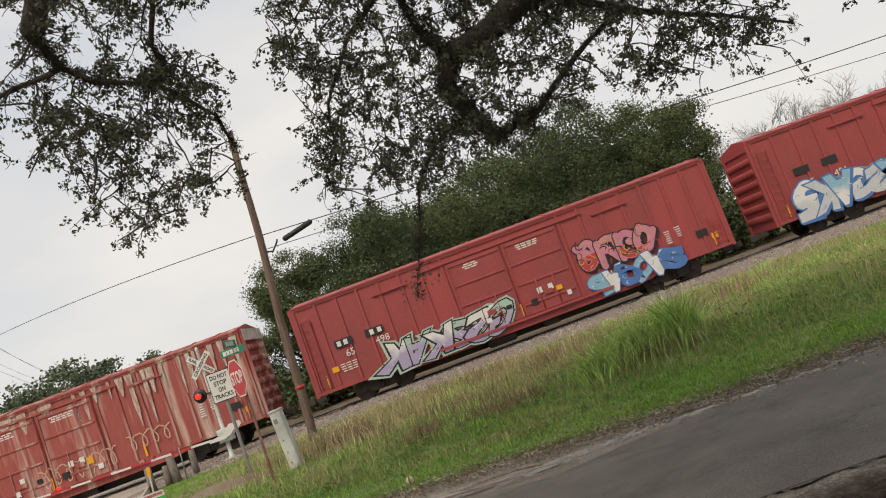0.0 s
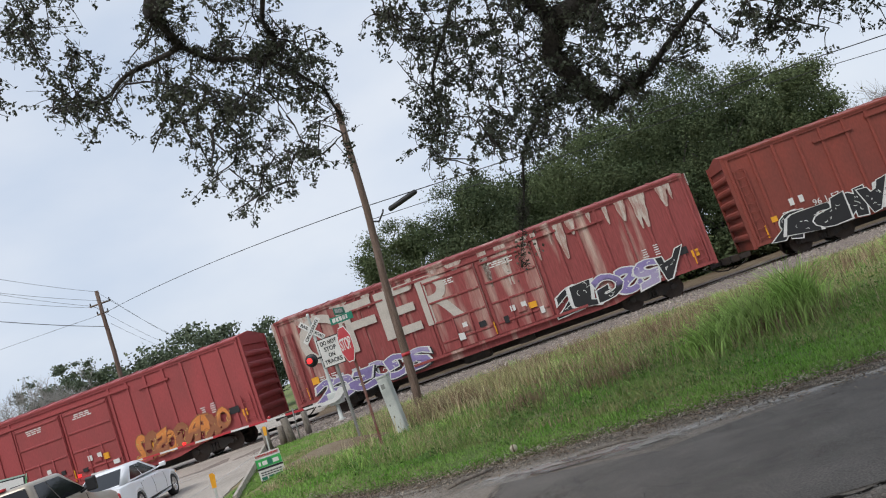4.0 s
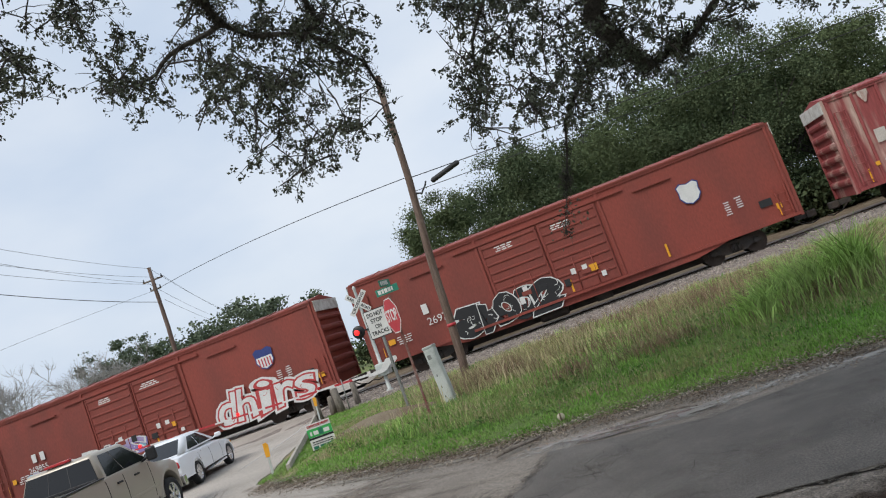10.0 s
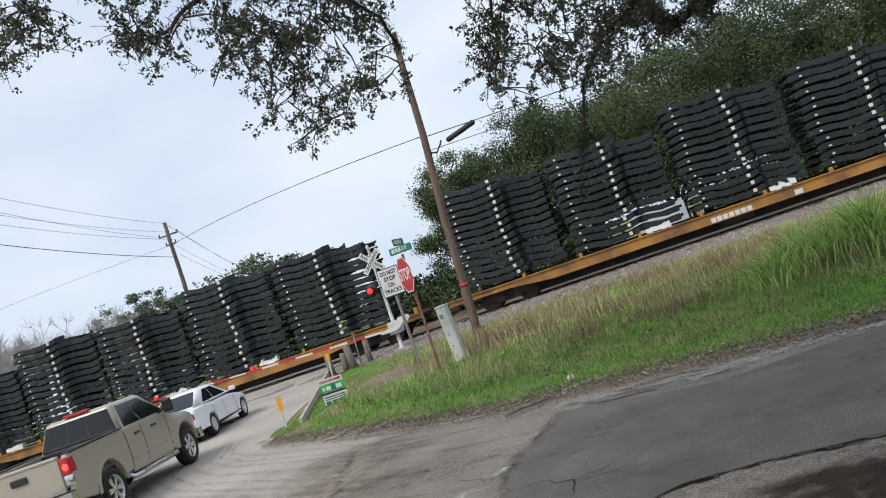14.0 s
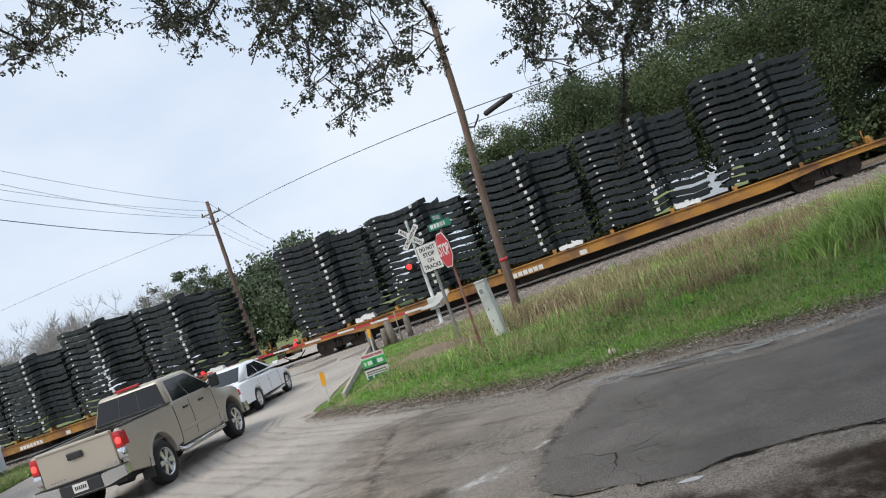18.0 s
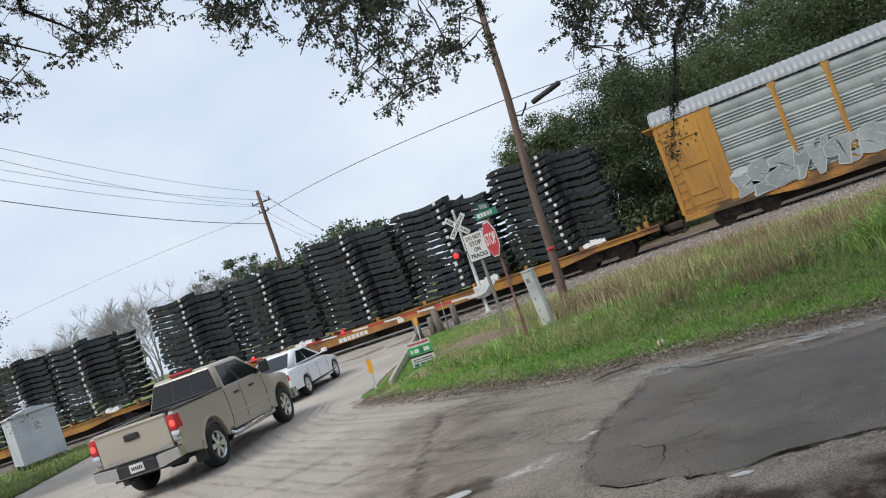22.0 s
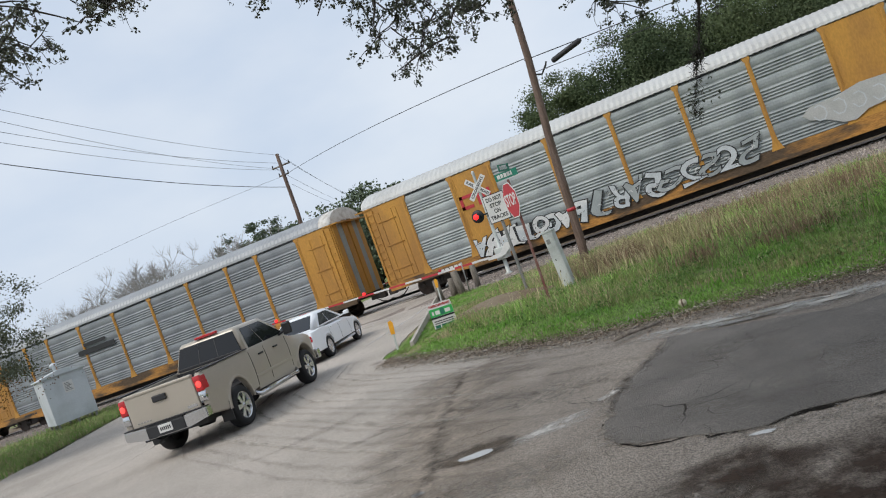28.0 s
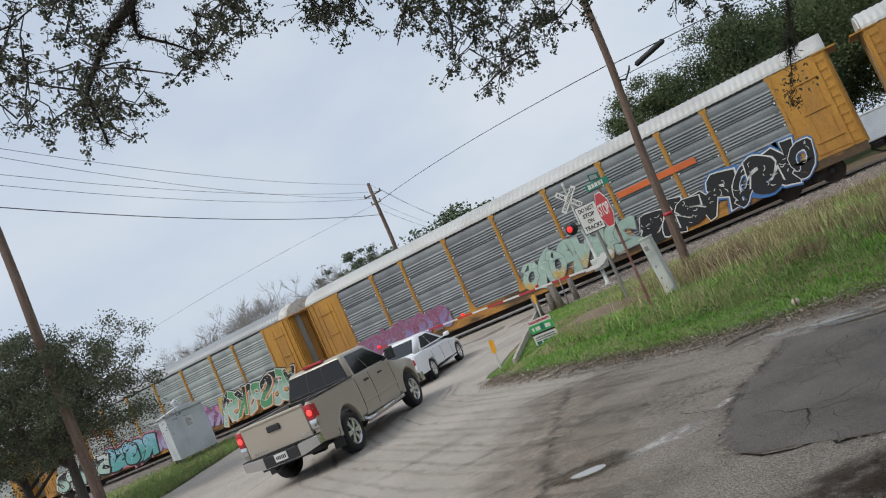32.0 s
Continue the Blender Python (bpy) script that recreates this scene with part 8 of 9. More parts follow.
    leaf_c, moss_c, high_c = [], [], []
    for p in targets:
        A = np.array(arr)
        i = int(np.argmin(((A - np.array(p)) ** 2).sum(1)))
        q = Vector(arr[i])
        L = (p - q).length
        k = max(2, int(L / 0.25))
        pts = []
        for j in range(k + 1):
            t = j / k
            m = q.lerp(p, t)
            m += Vector((noise.noise(m * 2.3), noise.noise(m * 2.3 + Vector((3, 8, 1))), noise.noise(m * 2.3 + Vector((7, 2, 5))) + 0.25 * math.sin(math.pi * t))) * 0.14 * min(1, L)
            pts.append(m)
        r0 = 0.009 + 0.011 * min(1.5, L)
        tube(bmt, pts, [r0 + (0.008 - r0) * j / k for j in range(k + 1)], 4, cap=False)
        arr += [tuple(m) for m in pts[1:]]
        # drooping shoots with tight rosettes of leaves
        for _ in range(rng.randint(2, 3)):
            a = pts[rng.randint(max(0, k - 2), k)]
            dv = Vector((rng.gauss(0, 1), rng.gauss(0, 1), rng.gauss(-0.5, 0.6))).normalized()
            L2 = rng.uniform(0.3, 0.75)
            shoot, m = [a], 5
            L2 *= 0.8
            for j in range(m):
                dv = (dv + Vector((rng.gauss(0, .28), rng.gauss(0, .28), rng.gauss(-.12, .22)))).normalized()
                shoot.append(shoot[-1] + dv * L2 / m)
            tube(bmt, shoot, [0.0085 - 0.001 * j for j in range(m + 1)], 3, cap=False)
            for j in range(1, m + 1):
                for _ in range(rng.choice((0, 0, 1, 1, 2))):
                    c = shoot[j] + Vector((rng.gauss(0, 1), rng.gauss(0, 1), rng.gauss(-0.1, 1))).normalized() * rng.uniform(0.02, 0.13)
                    if rng.random() < 0.5:
                        tube(bmt, [shoot[j], c], [0.005, 0.004], 3, cap=False)
                    for _ in range(rng.randint(6, 10)):
                        leaf_c.append(tuple(c + Vector((rng.gauss(0, 0.030), rng.gauss(0, 0.030), rng.gauss(0, 0.027)))))
        if rng.random() < 0.09:
            moss_c.append(tuple(pts[-1]))
    for pts, r0, r1 in limbs[3:]:
        for p in pts[::3]:
            if rng.random() < 0.6:
                moss_c.append(tuple(p))
    for v in bmt.verts:
        v.co -= base
    tw = part("twig", bmt, M_BARK, oak)
    tw["kind"] = "stuff"
    # unseen crown high over the road, added to shade the ground at right
    for _ in range(5200):
        c = Vector((rng.uniform(-4.5, 16), rng.uniform(-9, 6.5), rng.uniform(7.8, 11.5)))
        if (c - EYE_P).normalized().z < 0.64:
            continue
        for _ in range(4):
            high_c.append(tuple(c + Vector((rng.gauss(0, 0.25), rng.gauss(0, 0.25), rng.gauss(0, 0.2)))))
    # the single spray that hangs low
    for _ in range(70):
        a = oak_pt(-2.2, 2.6, 8.8).lerp(oak_pt(-1.0, 5.2, 8.8), rng.random() ** 1.5)
        leaf_c.append(tuple(a + Vector((rng.gauss(0, 0.15), rng.gauss(0, 0.09), rng.gauss(0, 0.10)))))
    C = np.array(leaf_c) - np.array(base)
    ax, ay, bd = leaves_at(rs, C, 0.060)
    ay *= 1.25
    lv = part("foliage", quads_mesh("foliage", C, ax, ay, M_OAK, bd), M_OAK, oak)
    lv["kind"] = "stuff"
    # the unseen crown's large coarse leaves only block light
    C = np.array(high_c) - np.array(base)
    ax, ay, bd = leaves_at(rs, C, 0.42)
    hv = part("high_crown", quads_mesh("high_crown", C, ax, ay, M_OAK, bd), M_OAK, oak)
    hv["kind"] = "stuff"
    # grey-brown ball moss tufts
    B = []
    for pts, r0, r1 in limbs[1:]:
        for k, p in enumerate(pts):
            r = (r0 + (r1 - r0) * k / len(pts)) * 0.9
            m = int(6 + (700 if r < 0.06 else 1500) * r)
            B.append(np.array(p) + rand_dirs(rs, m) * r * rs.uniform(0.8, 1.25, (m, 1)) + rs.normal(size=(m, 3)) * 0.05)
    for c in moss_c:
        n = 70
        B.append(np.array(c) + rand_dirs(rs, n) * rs.uniform(0.01, 0.13, (n, 1)) * np.array([1, 1, 1.5]))
    B = np.concatenate(B) - np.array(base)
    ax, ay, bd = leaves_at(rs, B, 0.11, 0.6)
    ms = part("moss", quads_mesh("moss", B, ax, ay * 0.25, M_MOSS), M_MOSS, oak, "grey-brown ball moss")
    ms["kind"] = "stuff"


build_oak()


# ---- trees beyond ----
def grow_wood(bm, rng, p, d, length, r, depth, tips, spread=0.6, lift=0.15, sides=5, rmin=0.0):
    n = 4
    pts = [p.copy()]
    for k in range(n):
        d = (d + Vector((rng.gauss(0, 0.13), rng.gauss(0, 0.13), rng.gauss(0.02, 0.10)))).normalized()
        p = p + d * length / n
        pts.append(p.copy())
    tube(bm, pts, [max(rmin, r * (1 - 0.45 * k / n)) for k in range(n + 1)], max(3, sides), cap=False)
    if depth == 0:
        tips.append((pts[-1], d))
        return
    for _ in range(rng.choice((2, 3, 3))):
        nd = (d + Vector((rng.gauss(0, spread), rng.gauss(0, spread), rng.gauss(lift, 0.35)))).normalized()
        grow_wood(bm, rng, pts[rng.randint(2, n)], nd, length * rng.uniform(0.6, 0.8), r * 0.52, depth - 1, tips, spread, lift, sides - 1, rmin)


def leafy_tree(x, y, h, w, seed, material, label, trunk_r=0.3, n=9000, size=0.26, low=0.25, name="tree", bark=None, group="trees beyond the tracks", clump_count=120, spread=0.66):
    """Trunk, limbs and a crown of leaf clumps with an uneven outline and gaps."""
    rng = random.Random(seed)
    rs = np.random.RandomState(seed)
    t = thing(name, pose(x, y, 0), label, "tree", group)
    bm = bmesh.new()
    tips = []
    tube(bm, [(0, 0, -0.3), (0.05, 0, h * 0.15), (0.1 * rng.uniform(-1, 1), 0.1, h * low * 1.3)], [trunk_r * 1.3, trunk_r, trunk_r * 0.8], 9, cap=False)
    part("trunk", finish(bm), bark or M_BARK, t)
    bm = bmesh.new()
    for k in range(6):
        a = k * 1.05 + rng.uniform(-.3, .3)
        d = Vector((math.cos(a) * 0.8 * w / h, math.sin(a) * 0.8 * w / h, rng.uniform(0.5, 1.0))).normalized()
        grow_wood(bm, rng, Vector((0, 0, h * low * rng.uniform(0.8, 1.3))), d, h * 0.28, trunk_r * 0.5, 2, tips)
    lb = part("limb", finish(bm), bark or M_BARK, t)
    lb["kind"] = "stuff"
    # clumps: points inside a lumpy crown, denser near its skin
    clumps = []
    while len(clumps) < clump_count:
        p = Vector((rng.uniform(-1, 1), rng.uniform(-1, 1), rng.uniform(-1, 1)))
        r = p.length
        if r > 1 or r < 0.25:
            continue
        lump = 1 + 0.5 * noise.noise(p.normalized() * 2.4 + Vector((seed, 0, 0)))
        clumps.append(Vector((p.x * w / 2 * lump, p.y * w / 2 * lump, h * (0.5 + low * 0.5) + p.z * h * (1 - low) / 2 * lump * (1.0 if p.z > 0 else 0.9))))
    per = n // len(clumps)
    C = np.concatenate([np.array(c) + rs.normal(size=(per, 3)) * np.array([0.085, 0.085, 0.06]) * spread * w for c in clumps])
    C = C[C[:, 2] < h * 1.03]
    ax, ay, bd = leaves_at(rs, C, size, 0.15)
    cr = part("crown", quads_mesh("crown", C, ax, ay * 1.6, material, bd), material, t)
    return t


GL = "dark green broadleaf tree beyond the railway"
for k, (x, y, h, w, m) in enumerate(((-9.3, 50, 10.0, 7.0, M_TREE), (-3.2, 48, 10.8, 9.0, M_TREEDK), (3.6, 51, 12.2, 10.5, M_TREE), (9.9, 48, 12.6, 10.5, M_TREEDK), (15.2, 50, 11.6, 8.5, M_TREE), (20, 62, 12, 9, M_TREEDK), (6, 60, 13.2, 12, M_TREEDK), (-2, 60, 12.0, 11, M_TREEDK), (13, 58, 13, 11, M_TREE))):
    leafy_tree(x, y, h, w, 40 + k, m, GL, 0.32, 76000 if k < 5 else 24000, 0.125 if k < 5 else 0.22, 0.14)
# undergrowth behind the track
for k, (x, y, h, w) in enumerate(((-8, 43.5, 2.6, 6.0), (16.5, 44, 3.4, 7.0), (10.5, 45.5, 2.2, 4.0), (23, 46, 4.5, 9.0), (31, 48, 4.0, 10.0), (-14, 47, 3.0, 6.0), (-4, 47, 2.6, 5.5), (7.4, 49, 2.6, 5.0), (12.5, 46.5, 3.0, 6.0), (20, 47.5, 3.4, 6.5), (27, 47, 3.6, 7.0))):
    leafy_tree(x, y, h, w, 60 + k, M_TREEDK, "low dark green bush behind the tracks", 0.08, 6000, 0.24, 0.02, name="bush", group="bushes beyond the tracks")
# far tree line to the left
for k, (x, y, h, w, m) in enumerate(((-37, 70, 10.6, 12, M_FARLEAF), (-33, 74, 9.6, 9, M_FARLEAF), (-43, 72, 9.6, 9, M_FARLEAF), (-66, 100, 13.5, 9, M_FARLEAF), (-73, 104, 15.5, 9, M_FARLEAF), (-80, 106, 16, 8, M_FARLEAF), (-59, 104, 12.5, 9, M_FARLEAF), (-52, 110, 13, 10, M_FARLEAF), (-92, 112, 11, 12, M_FARLEAF), (-112, 112, 10, 13, M_FARLEAF))):
    leafy_tree(x, y, h, w, 80 + k, m, "distant green tree in the tree line", 0.3, 15000, 0.34, 0.06, group="distant tree line")


def bare_mesh(seed, h):
    rng = random.Random(seed)
    bm = bmesh.new()
    tips = []
    for k in range(3):
        grow_wood(bm, rng, Vector((0, 0, -0.2)), Vector((rng.gauss(0, .18), rng.gauss(0, .18), 1)).normalized(), h * 0.33, 0.15, 4, tips, 0.55, 0.25, 6, 0.02)
    for p, d in tips:
        for _ in range(6):
            e = (d + Vector((rng.gauss(0, .6), rng.gauss(0, .6), rng.gauss(.25, .5)))).normalized() * rng.uniform(0.6, 1.3)
            m = p + e * 0.5 + Vector((rng.gauss(0, .1), rng.gauss(0, .1), rng.gauss(0, .1)))
            tube(bm, [p, m, p + e], [0.016, 0.012, 0.008], 3, cap=False)
    return mesh_of("branch_crown", bm, M_GREYBARK)


bare = [bare_mesh(7 + k, 11.0) for k in range(3)]
for k, (x, y, s) in enumerate(((28, 60, 1.0), (33.5, 62, 1.0), (24.5, 58, 0.8), (38, 64, 0.95), (44, 60, 1.0), (-84, 92, 1.45), (-92, 95, 1.5), (-100, 92, 1.35), (-76, 95, 1.4), (-108, 96, 1.4), (-118, 94, 1.4), (-68, 96, 1.25), (-128, 92, 1.4), (-112, 100, 1.5), (-96, 98, 1.55), (-136, 95, 1.4))):
    t = thing("bare_tree", pose(x, y, 0, 0, 0, k * 67), "leafless grey winter tree in the distance", "tree", "bare winter trees")
    b = part("branch_crown", bare[k % 3], M_GREYBARK, t)
    s *= 1.12 if x < 0 else 1.0
    b.scale = (s, s, s)

# small evergreen oak by the dark pole, with a few orange leaves
t = leafy_tree(-24.8, 15.5, 6.9, 7.0, 120, M_SMALLOAK, "small evergreen tree beside the road and pole", 0.17, 62000, 0.07, 0.36, name="roadside_tree", group="roadside trees", clump_count=270, spread=0.36)
rs = np.random.RandomState(9)
C = np.array([1.5, 0.5, 2.6]) + rs.normal(size=(1400, 3)) * np.array([1.2, 0.9, 0.3])
ax, ay, bd = leaves_at(rs, C, 0.058, 0.2)
part("orange_foliage", quads_mesh("orange_foliage", C, ax, ay * 1.6, M_ORANGELEAF, bd), M_ORANGELEAF, t, "orange autumn leaves")
leafy_tree(-29.5, 16.5, 7.4, 8.0, 121, M_SMALLOAK, "small evergreen tree beside the road and pole", 0.17, 56000, 0.07, 0.27, name="roadside_tree", group="roadside trees", clump_count=250, spread=0.34)


# ---- grass and litter ----
def in_verge(x, y):
    """Inside the strip of grass between road and ballast."""
    if y > 29.6:
        return False
    for (x0, y0), (x1, y1) in zip(VERGE_FRONT, VERGE_FRONT[1:]):
        if x1 <= x <= x0:
            if y < y0 + (y1 - y0) * (x - x0) / (x1 - x0) + 0.12:
                return False
            return True
    for (x0, y0), (x1, y1) in zip(ROAD_EDGE, ROAD_EDGE[1:]):
        if y0 <= y <= y1:
            return x > x0 + (x1 - x0) * (y - y0) / (y1 - y0) + 0.25
    return False


def blades(name, pts, hs, material, label, lean=0.35, width=0.012, seed=1):
    """Bent grass blades: two triangles each."""
    rs = np.random.RandomState(seed)
    n = len(pts)
    P = np.array(pts)
    H = np.array(hs)[:, None]
    a = rs.uniform(0, 2 * np.pi, n)
    side = np.stack([np.cos(a), np.sin(a), np.zeros(n)], 1) * width
    ld = rs.normal(size=(n, 3)) * lean
    ld[:, 2] = 0
    mid = P + H * 0.6 * (np.array([0, 0, 1.0]) + ld * 0.45)
    tip = P + H * (np.array([0, 0, 1.0]) * 0.95 + ld)
    V = np.stack([P - side, P + side, mid + side * 0.7, mid - side * 0.7, tip], 1).reshape(-1, 3)
    me = bpy.data.meshes.new(name)
    me.vertices.add(n * 5)
    me.vertices.foreach_set("co", V.reshape(-1))
    idx = np.arange(n)[:, None] * 5
    loops = np.concatenate([idx + np.array([[0, 1, 2, 3]]), idx + np.array([[3, 2, 4]])], 1).reshape(-1).astype(np.int32)
    me.loops.add(n * 7)
    me.loops.foreach_set("vertex_index", loops)
    me.polygons.add(n * 2)
    st = (np.arange(n)[:, None] * 7 + np.array([[0, 4]])).reshape(-1).astype(np.int32)
    me.polygons.foreach_set("loop_start", st)
    me.update(calc_edges=True)
    me.materials.append(material)
    return tagged(part(name, me, material), label, "grass", kind="stuff")


def build_grass():
    rng = random.Random(77)
    green, gh, dry, dh, turf, th = [], [], [], [], [], []
    tries = 0
    while len(green) + len(dry) + len(turf) < 280000 and tries < 800000:
        tries += 1
        y = 10 + 19.5 * rng.random() ** 1.25
        x = rng.uniform(-13.5, 6 + y * 0.75)
        if not in_verge(x, y):
            continue
        if ((x + 6.9) / 1.5) ** 2 + ((y - 18.9) / 0.9) ** 2 < 1 and rng.random() < 0.97:
            continue
        g = noise.noise(Vector((x * 0.35, y * 0.35, 0.5)))
        f = noise.noise(Vector((x * 1.6, y * 1.6, 2.5))) + 0.6 * noise.noise(Vector((x * 4.1, y * 4.1, 6.5)))
        z = ground_height(x, y)
        far = max(0.35, min(1.0, (29.5 - y) / 5))
        wet = verge_depth(x, y) < 2.1 + 1.3 * g + max(0, x) * 0.14
        if f < -0.45 and y > 16 and rng.random() < 0.6:
            continue
        if wet:
            turf.append((x, y, z))
            th.append(max(0.02, rng.uniform(0.03, 0.075) * (1 + 0.6 * f)))
        elif rng.random() < 0.54 + 0.6 * g + (0.15 if y < 17 else 0) - 0.3 * max(0, f):
            green.append((x, y, z))
            gh.append(rng.uniform(0.05, 0.17) * (1 + 0.7 * f) * far)
        else:
            dry.append((x, y, z))
            dh.append(rng.uniform(0.04, 0.16) * (1 + 0.9 * f) * far)
    gh = [max(0.02, q) for q in gh]
    dh = [max(0.02, q) for q in dh]
    blades("green_grass", green, gh, M_BLADE, "short bright green grass on the verge", 0.5, 0.0072, 2)
    blades("turf", turf, th, M_TURF, "short lush turf along the road", 0.5, 0.0072, 24)
    blades("dry_grass", dry, dh, M_DRY, "tall dry yellowish grass along the tracks", 0.35, 0.0052, 3)
    # coarse dry weeds round the pole and the foot of the ballast
    pts, hs = [], []
    for _ in range(5000):
        x, y = rng.gauss(-3.4, 1.3), rng.gauss(21.5, 1.8)
        if rng.random() < 0.5:
            x, y = rng.uniform(-8, 14), rng.gauss(26.0, 1.3)
        if in_verge(x, y):
            pts.append((x, y, ground_height(x, y)))
            hs.append(rng.uniform(0.2, 0.7) * (1 if y < 24.5 else 0.55))
    blades("tall_weeds", pts, hs, M_DRY, "coarse tall brown weeds near the pole", 0.30, 0.010, 4)
    # tufts of mixed height scattered through the verge
    gp, gq, dp, dq = [], [], [], []
    for _ in range(420):
        x, y = rng.uniform(-9, 12), rng.uniform(14.5, 28.5)
        if not in_verge(x, y) or verge_depth(x, y) < 2.0 or (abs(x + 6.9) < 2 and abs(y - 18.9) < 1.3):
            continue
        h = rng.uniform(0.15, 0.42)
        dry_tuft = rng.random() < 0.45
        for _ in range(rng.randint(25, 60)):
            p = (x + rng.gauss(0, 0.12), y + rng.gauss(0, 0.12), ground_height(x, y))
            (dp if dry_tuft else gp).append(p)
            (dq if dry_tuft else gq).append(h * rng.uniform(0.5, 1.1))
    blades("grass_tufts", gp, gq, M_REED, "scattered taller green grass tufts on the verge", 0.45, 0.006, 8)
    blades("dry_tufts", dp, dq, M_DRY, "scattered tall dry grass tufts on the verge", 0.40, 0.0055, 9)
    # dead brown seed stems standing in loose patches
    pts, hs = [], []
    for cx, cy, sx, sy, n, h in ((-3.8, 19.9, 0.7, 0.7, 800, 0.6), (-1.55, 15.9, 0.28, 0.35, 260, 0.38), (0.25, 15.6, 0.5, 0.4, 420, 0.36), (-0.6, 18.4, 0.9, 0.8, 450, 0.45), (1.4, 20.6, 0.9, 0.6, 420, 0.5), (2.6, 22.6, 1.2, 0.8, 500, 0.6), (-1.2, 24.4, 1.6, 0.7, 650, 0.65), (3.2, 18.0, 0.8, 0.6, 380, 0.5), (6.5, 22.0, 1.6, 1.0, 500, 0.65), (-5.0, 22.5, 0.9, 0.9, 300, 0.55)):
        for _ in range(int(n * 0.95)):
            x, y = rng.gauss(cx, sx), rng.gauss(cy, sy)
            if in_verge(x, y):
                pts.append((x, y, ground_height(x, y)))
                hs.append(h * rng.uniform(0.45, 1.1))
    blades("dead_weed_stems", pts, hs, M_STEM, "dead brown weed stems standing in the grass", 0.28, 0.0085, 14)
    # broad-leaved weeds in loose clumps
    rw = np.random.RandomState(21)
    C = []
    for _ in range(520):
        x, y = rng.uniform(-9, 12), 12 + 16 * rng.random() ** 1.2
        if not in_verge(x, y) or verge_depth(x, y) < 1.1 or (abs(x + 6.9) < 2 and abs(y - 18.9) < 1.3):
            continue
        h, w = rng.uniform(0.06, 0.26), rng.uniform(0.08, 0.3)
        for _ in range(rng.randint(20, 55)):
            C.append((x + rng.gauss(0, w), y + rng.gauss(0, w), ground_height(x, y) + h * rng.random()))
    C = np.array(C)
    ax, ay, bd = leaves_at(rw, C, 0.055, -0.2)
    me = quads_mesh("broadleaf_weeds", C, ax, ay * 1.3, M_WEED, bd)
    tagged(part("broadleaf_weeds", me, M_WEED), "low dark green broad-leaved weeds in the verge", "weeds", kind="stuff")
    # thin pale seed stalks
    pts, hs = [], []
    for _ in range(4200):
        x, y = rng.uniform(-8.5, 13), rng.gauss(20.5, 4.2)
        if y > 14 and in_verge(x, y) and verge_depth(x, y) > 2.2 and noise.noise(Vector((x * 0.5, y * 0.5, 9))) > -0.1:
            pts.append((x, y, ground_height(x, y)))
            hs.append(rng.uniform(0.25, 0.6))
    blades("seed_stalks", pts, hs, M_STALK, "thin pale seed stalks above the grass", 0.30, 0.0045, 22)
    # stand of bright reeds
    pts, hs = [], []
    for cx, cy, sx, sy, n, h in ((3.05, 15.3, 0.5, 0.45, 620, 0.98), (2.3, 14.9, 0.35, 0.4, 260, 0.72), (4.0, 15.4, 0.24, 0.35, 380, 1.22)):
        for _ in range(n):
            x, y = rng.gauss(cx, sx), rng.gauss(cy, sy)
            k = math.exp(-((x - cx) / sx) ** 2 / 3 - ((y - cy) / sy) ** 2 / 3)
            pts.append((x, y, ground_height(x, y)))
            hs.append(h * (0.45 + 0.6 * k) * rng.uniform(0.7, 1.15))
    blades("reed_clump", pts, hs, M_REED, "clump of tall bright green reeds on the verge", 0.42, 0.017, 5)
    pts, hs = [], []
    for _ in range(420):
        x, y = rng.gauss(3.3, 0.6), rng.gauss(15.0, 0.35)
        pts.append((x, y, ground_height(x, y)))
        hs.append(rng.uniform(0.2, 0.55))
    blades("reed_stems", pts, hs, M_STEM, "brown reed stems at the foot of the clump", 0.15, 0.009, 23)
    # verge on the far side of the crossing road, round the shed
    pts, hs, dpts, dhs = [], [], [], []
    for _ in range(26000):
        y = rng.uniform(15, 30.5)
        x = -22.6 - (y - 15) * 0.45 - abs(rng.gauss(0, 4.5))
        if x > -22.8 - (y - 15) * 0.45:
            continue
        (pts if rng.random() < 0.6 else dpts).append((x, y, 0.0))
        (hs if len(hs) < len(pts) else dhs).append(rng.uniform(0.08, 0.3))
    blades("roadside_grass", pts, hs, M_BLADE, "green grass round the signal shed", 0.5, 0.012, 6)
    blades("roadside_dry_grass", dpts, dhs, M_DRY, "dry grass round the signal shed", 0.4, 0.010, 7)
    # fallen leaves along the road's edge
    rs = np.random.RandomState(12)
    C = []
    while len(C) < 26000:
        x = rng.uniform(-9.0, 14)
        for (x0, y0), (x1, y1) in zip(VERGE_FRONT, VERGE_FRONT[1:]):
            if x1 <= x <= x0:
                y = y0 + (y1 - y0) * (x - x0) / (x1 - x0) + rng.gauss(-0.18, 0.34)
                C.append((x, y, 0.052 + 0.014 * rng.random()))
    C = np.array(C)
    d = rs.normal(size=(len(C), 3)) * np.array([1, 1, 0.3])
    d /= np.linalg.norm(d, axis=1)[:, None]
    o = np.cross(d, np.array([0, 0, 1.0]))
    s = rs.uniform(0.012, 0.030, (len(C), 1))
    me = quads_mesh("leaf_litter", C, d * s, o * s * 0.55, M_MULCH, np.array([0, 0, 0.008]))
    tagged(part("leaf_litter", me, M_MULCH), "brown fallen leaves along the grass edge", "leaf litter", kind="stuff")


build_grass()

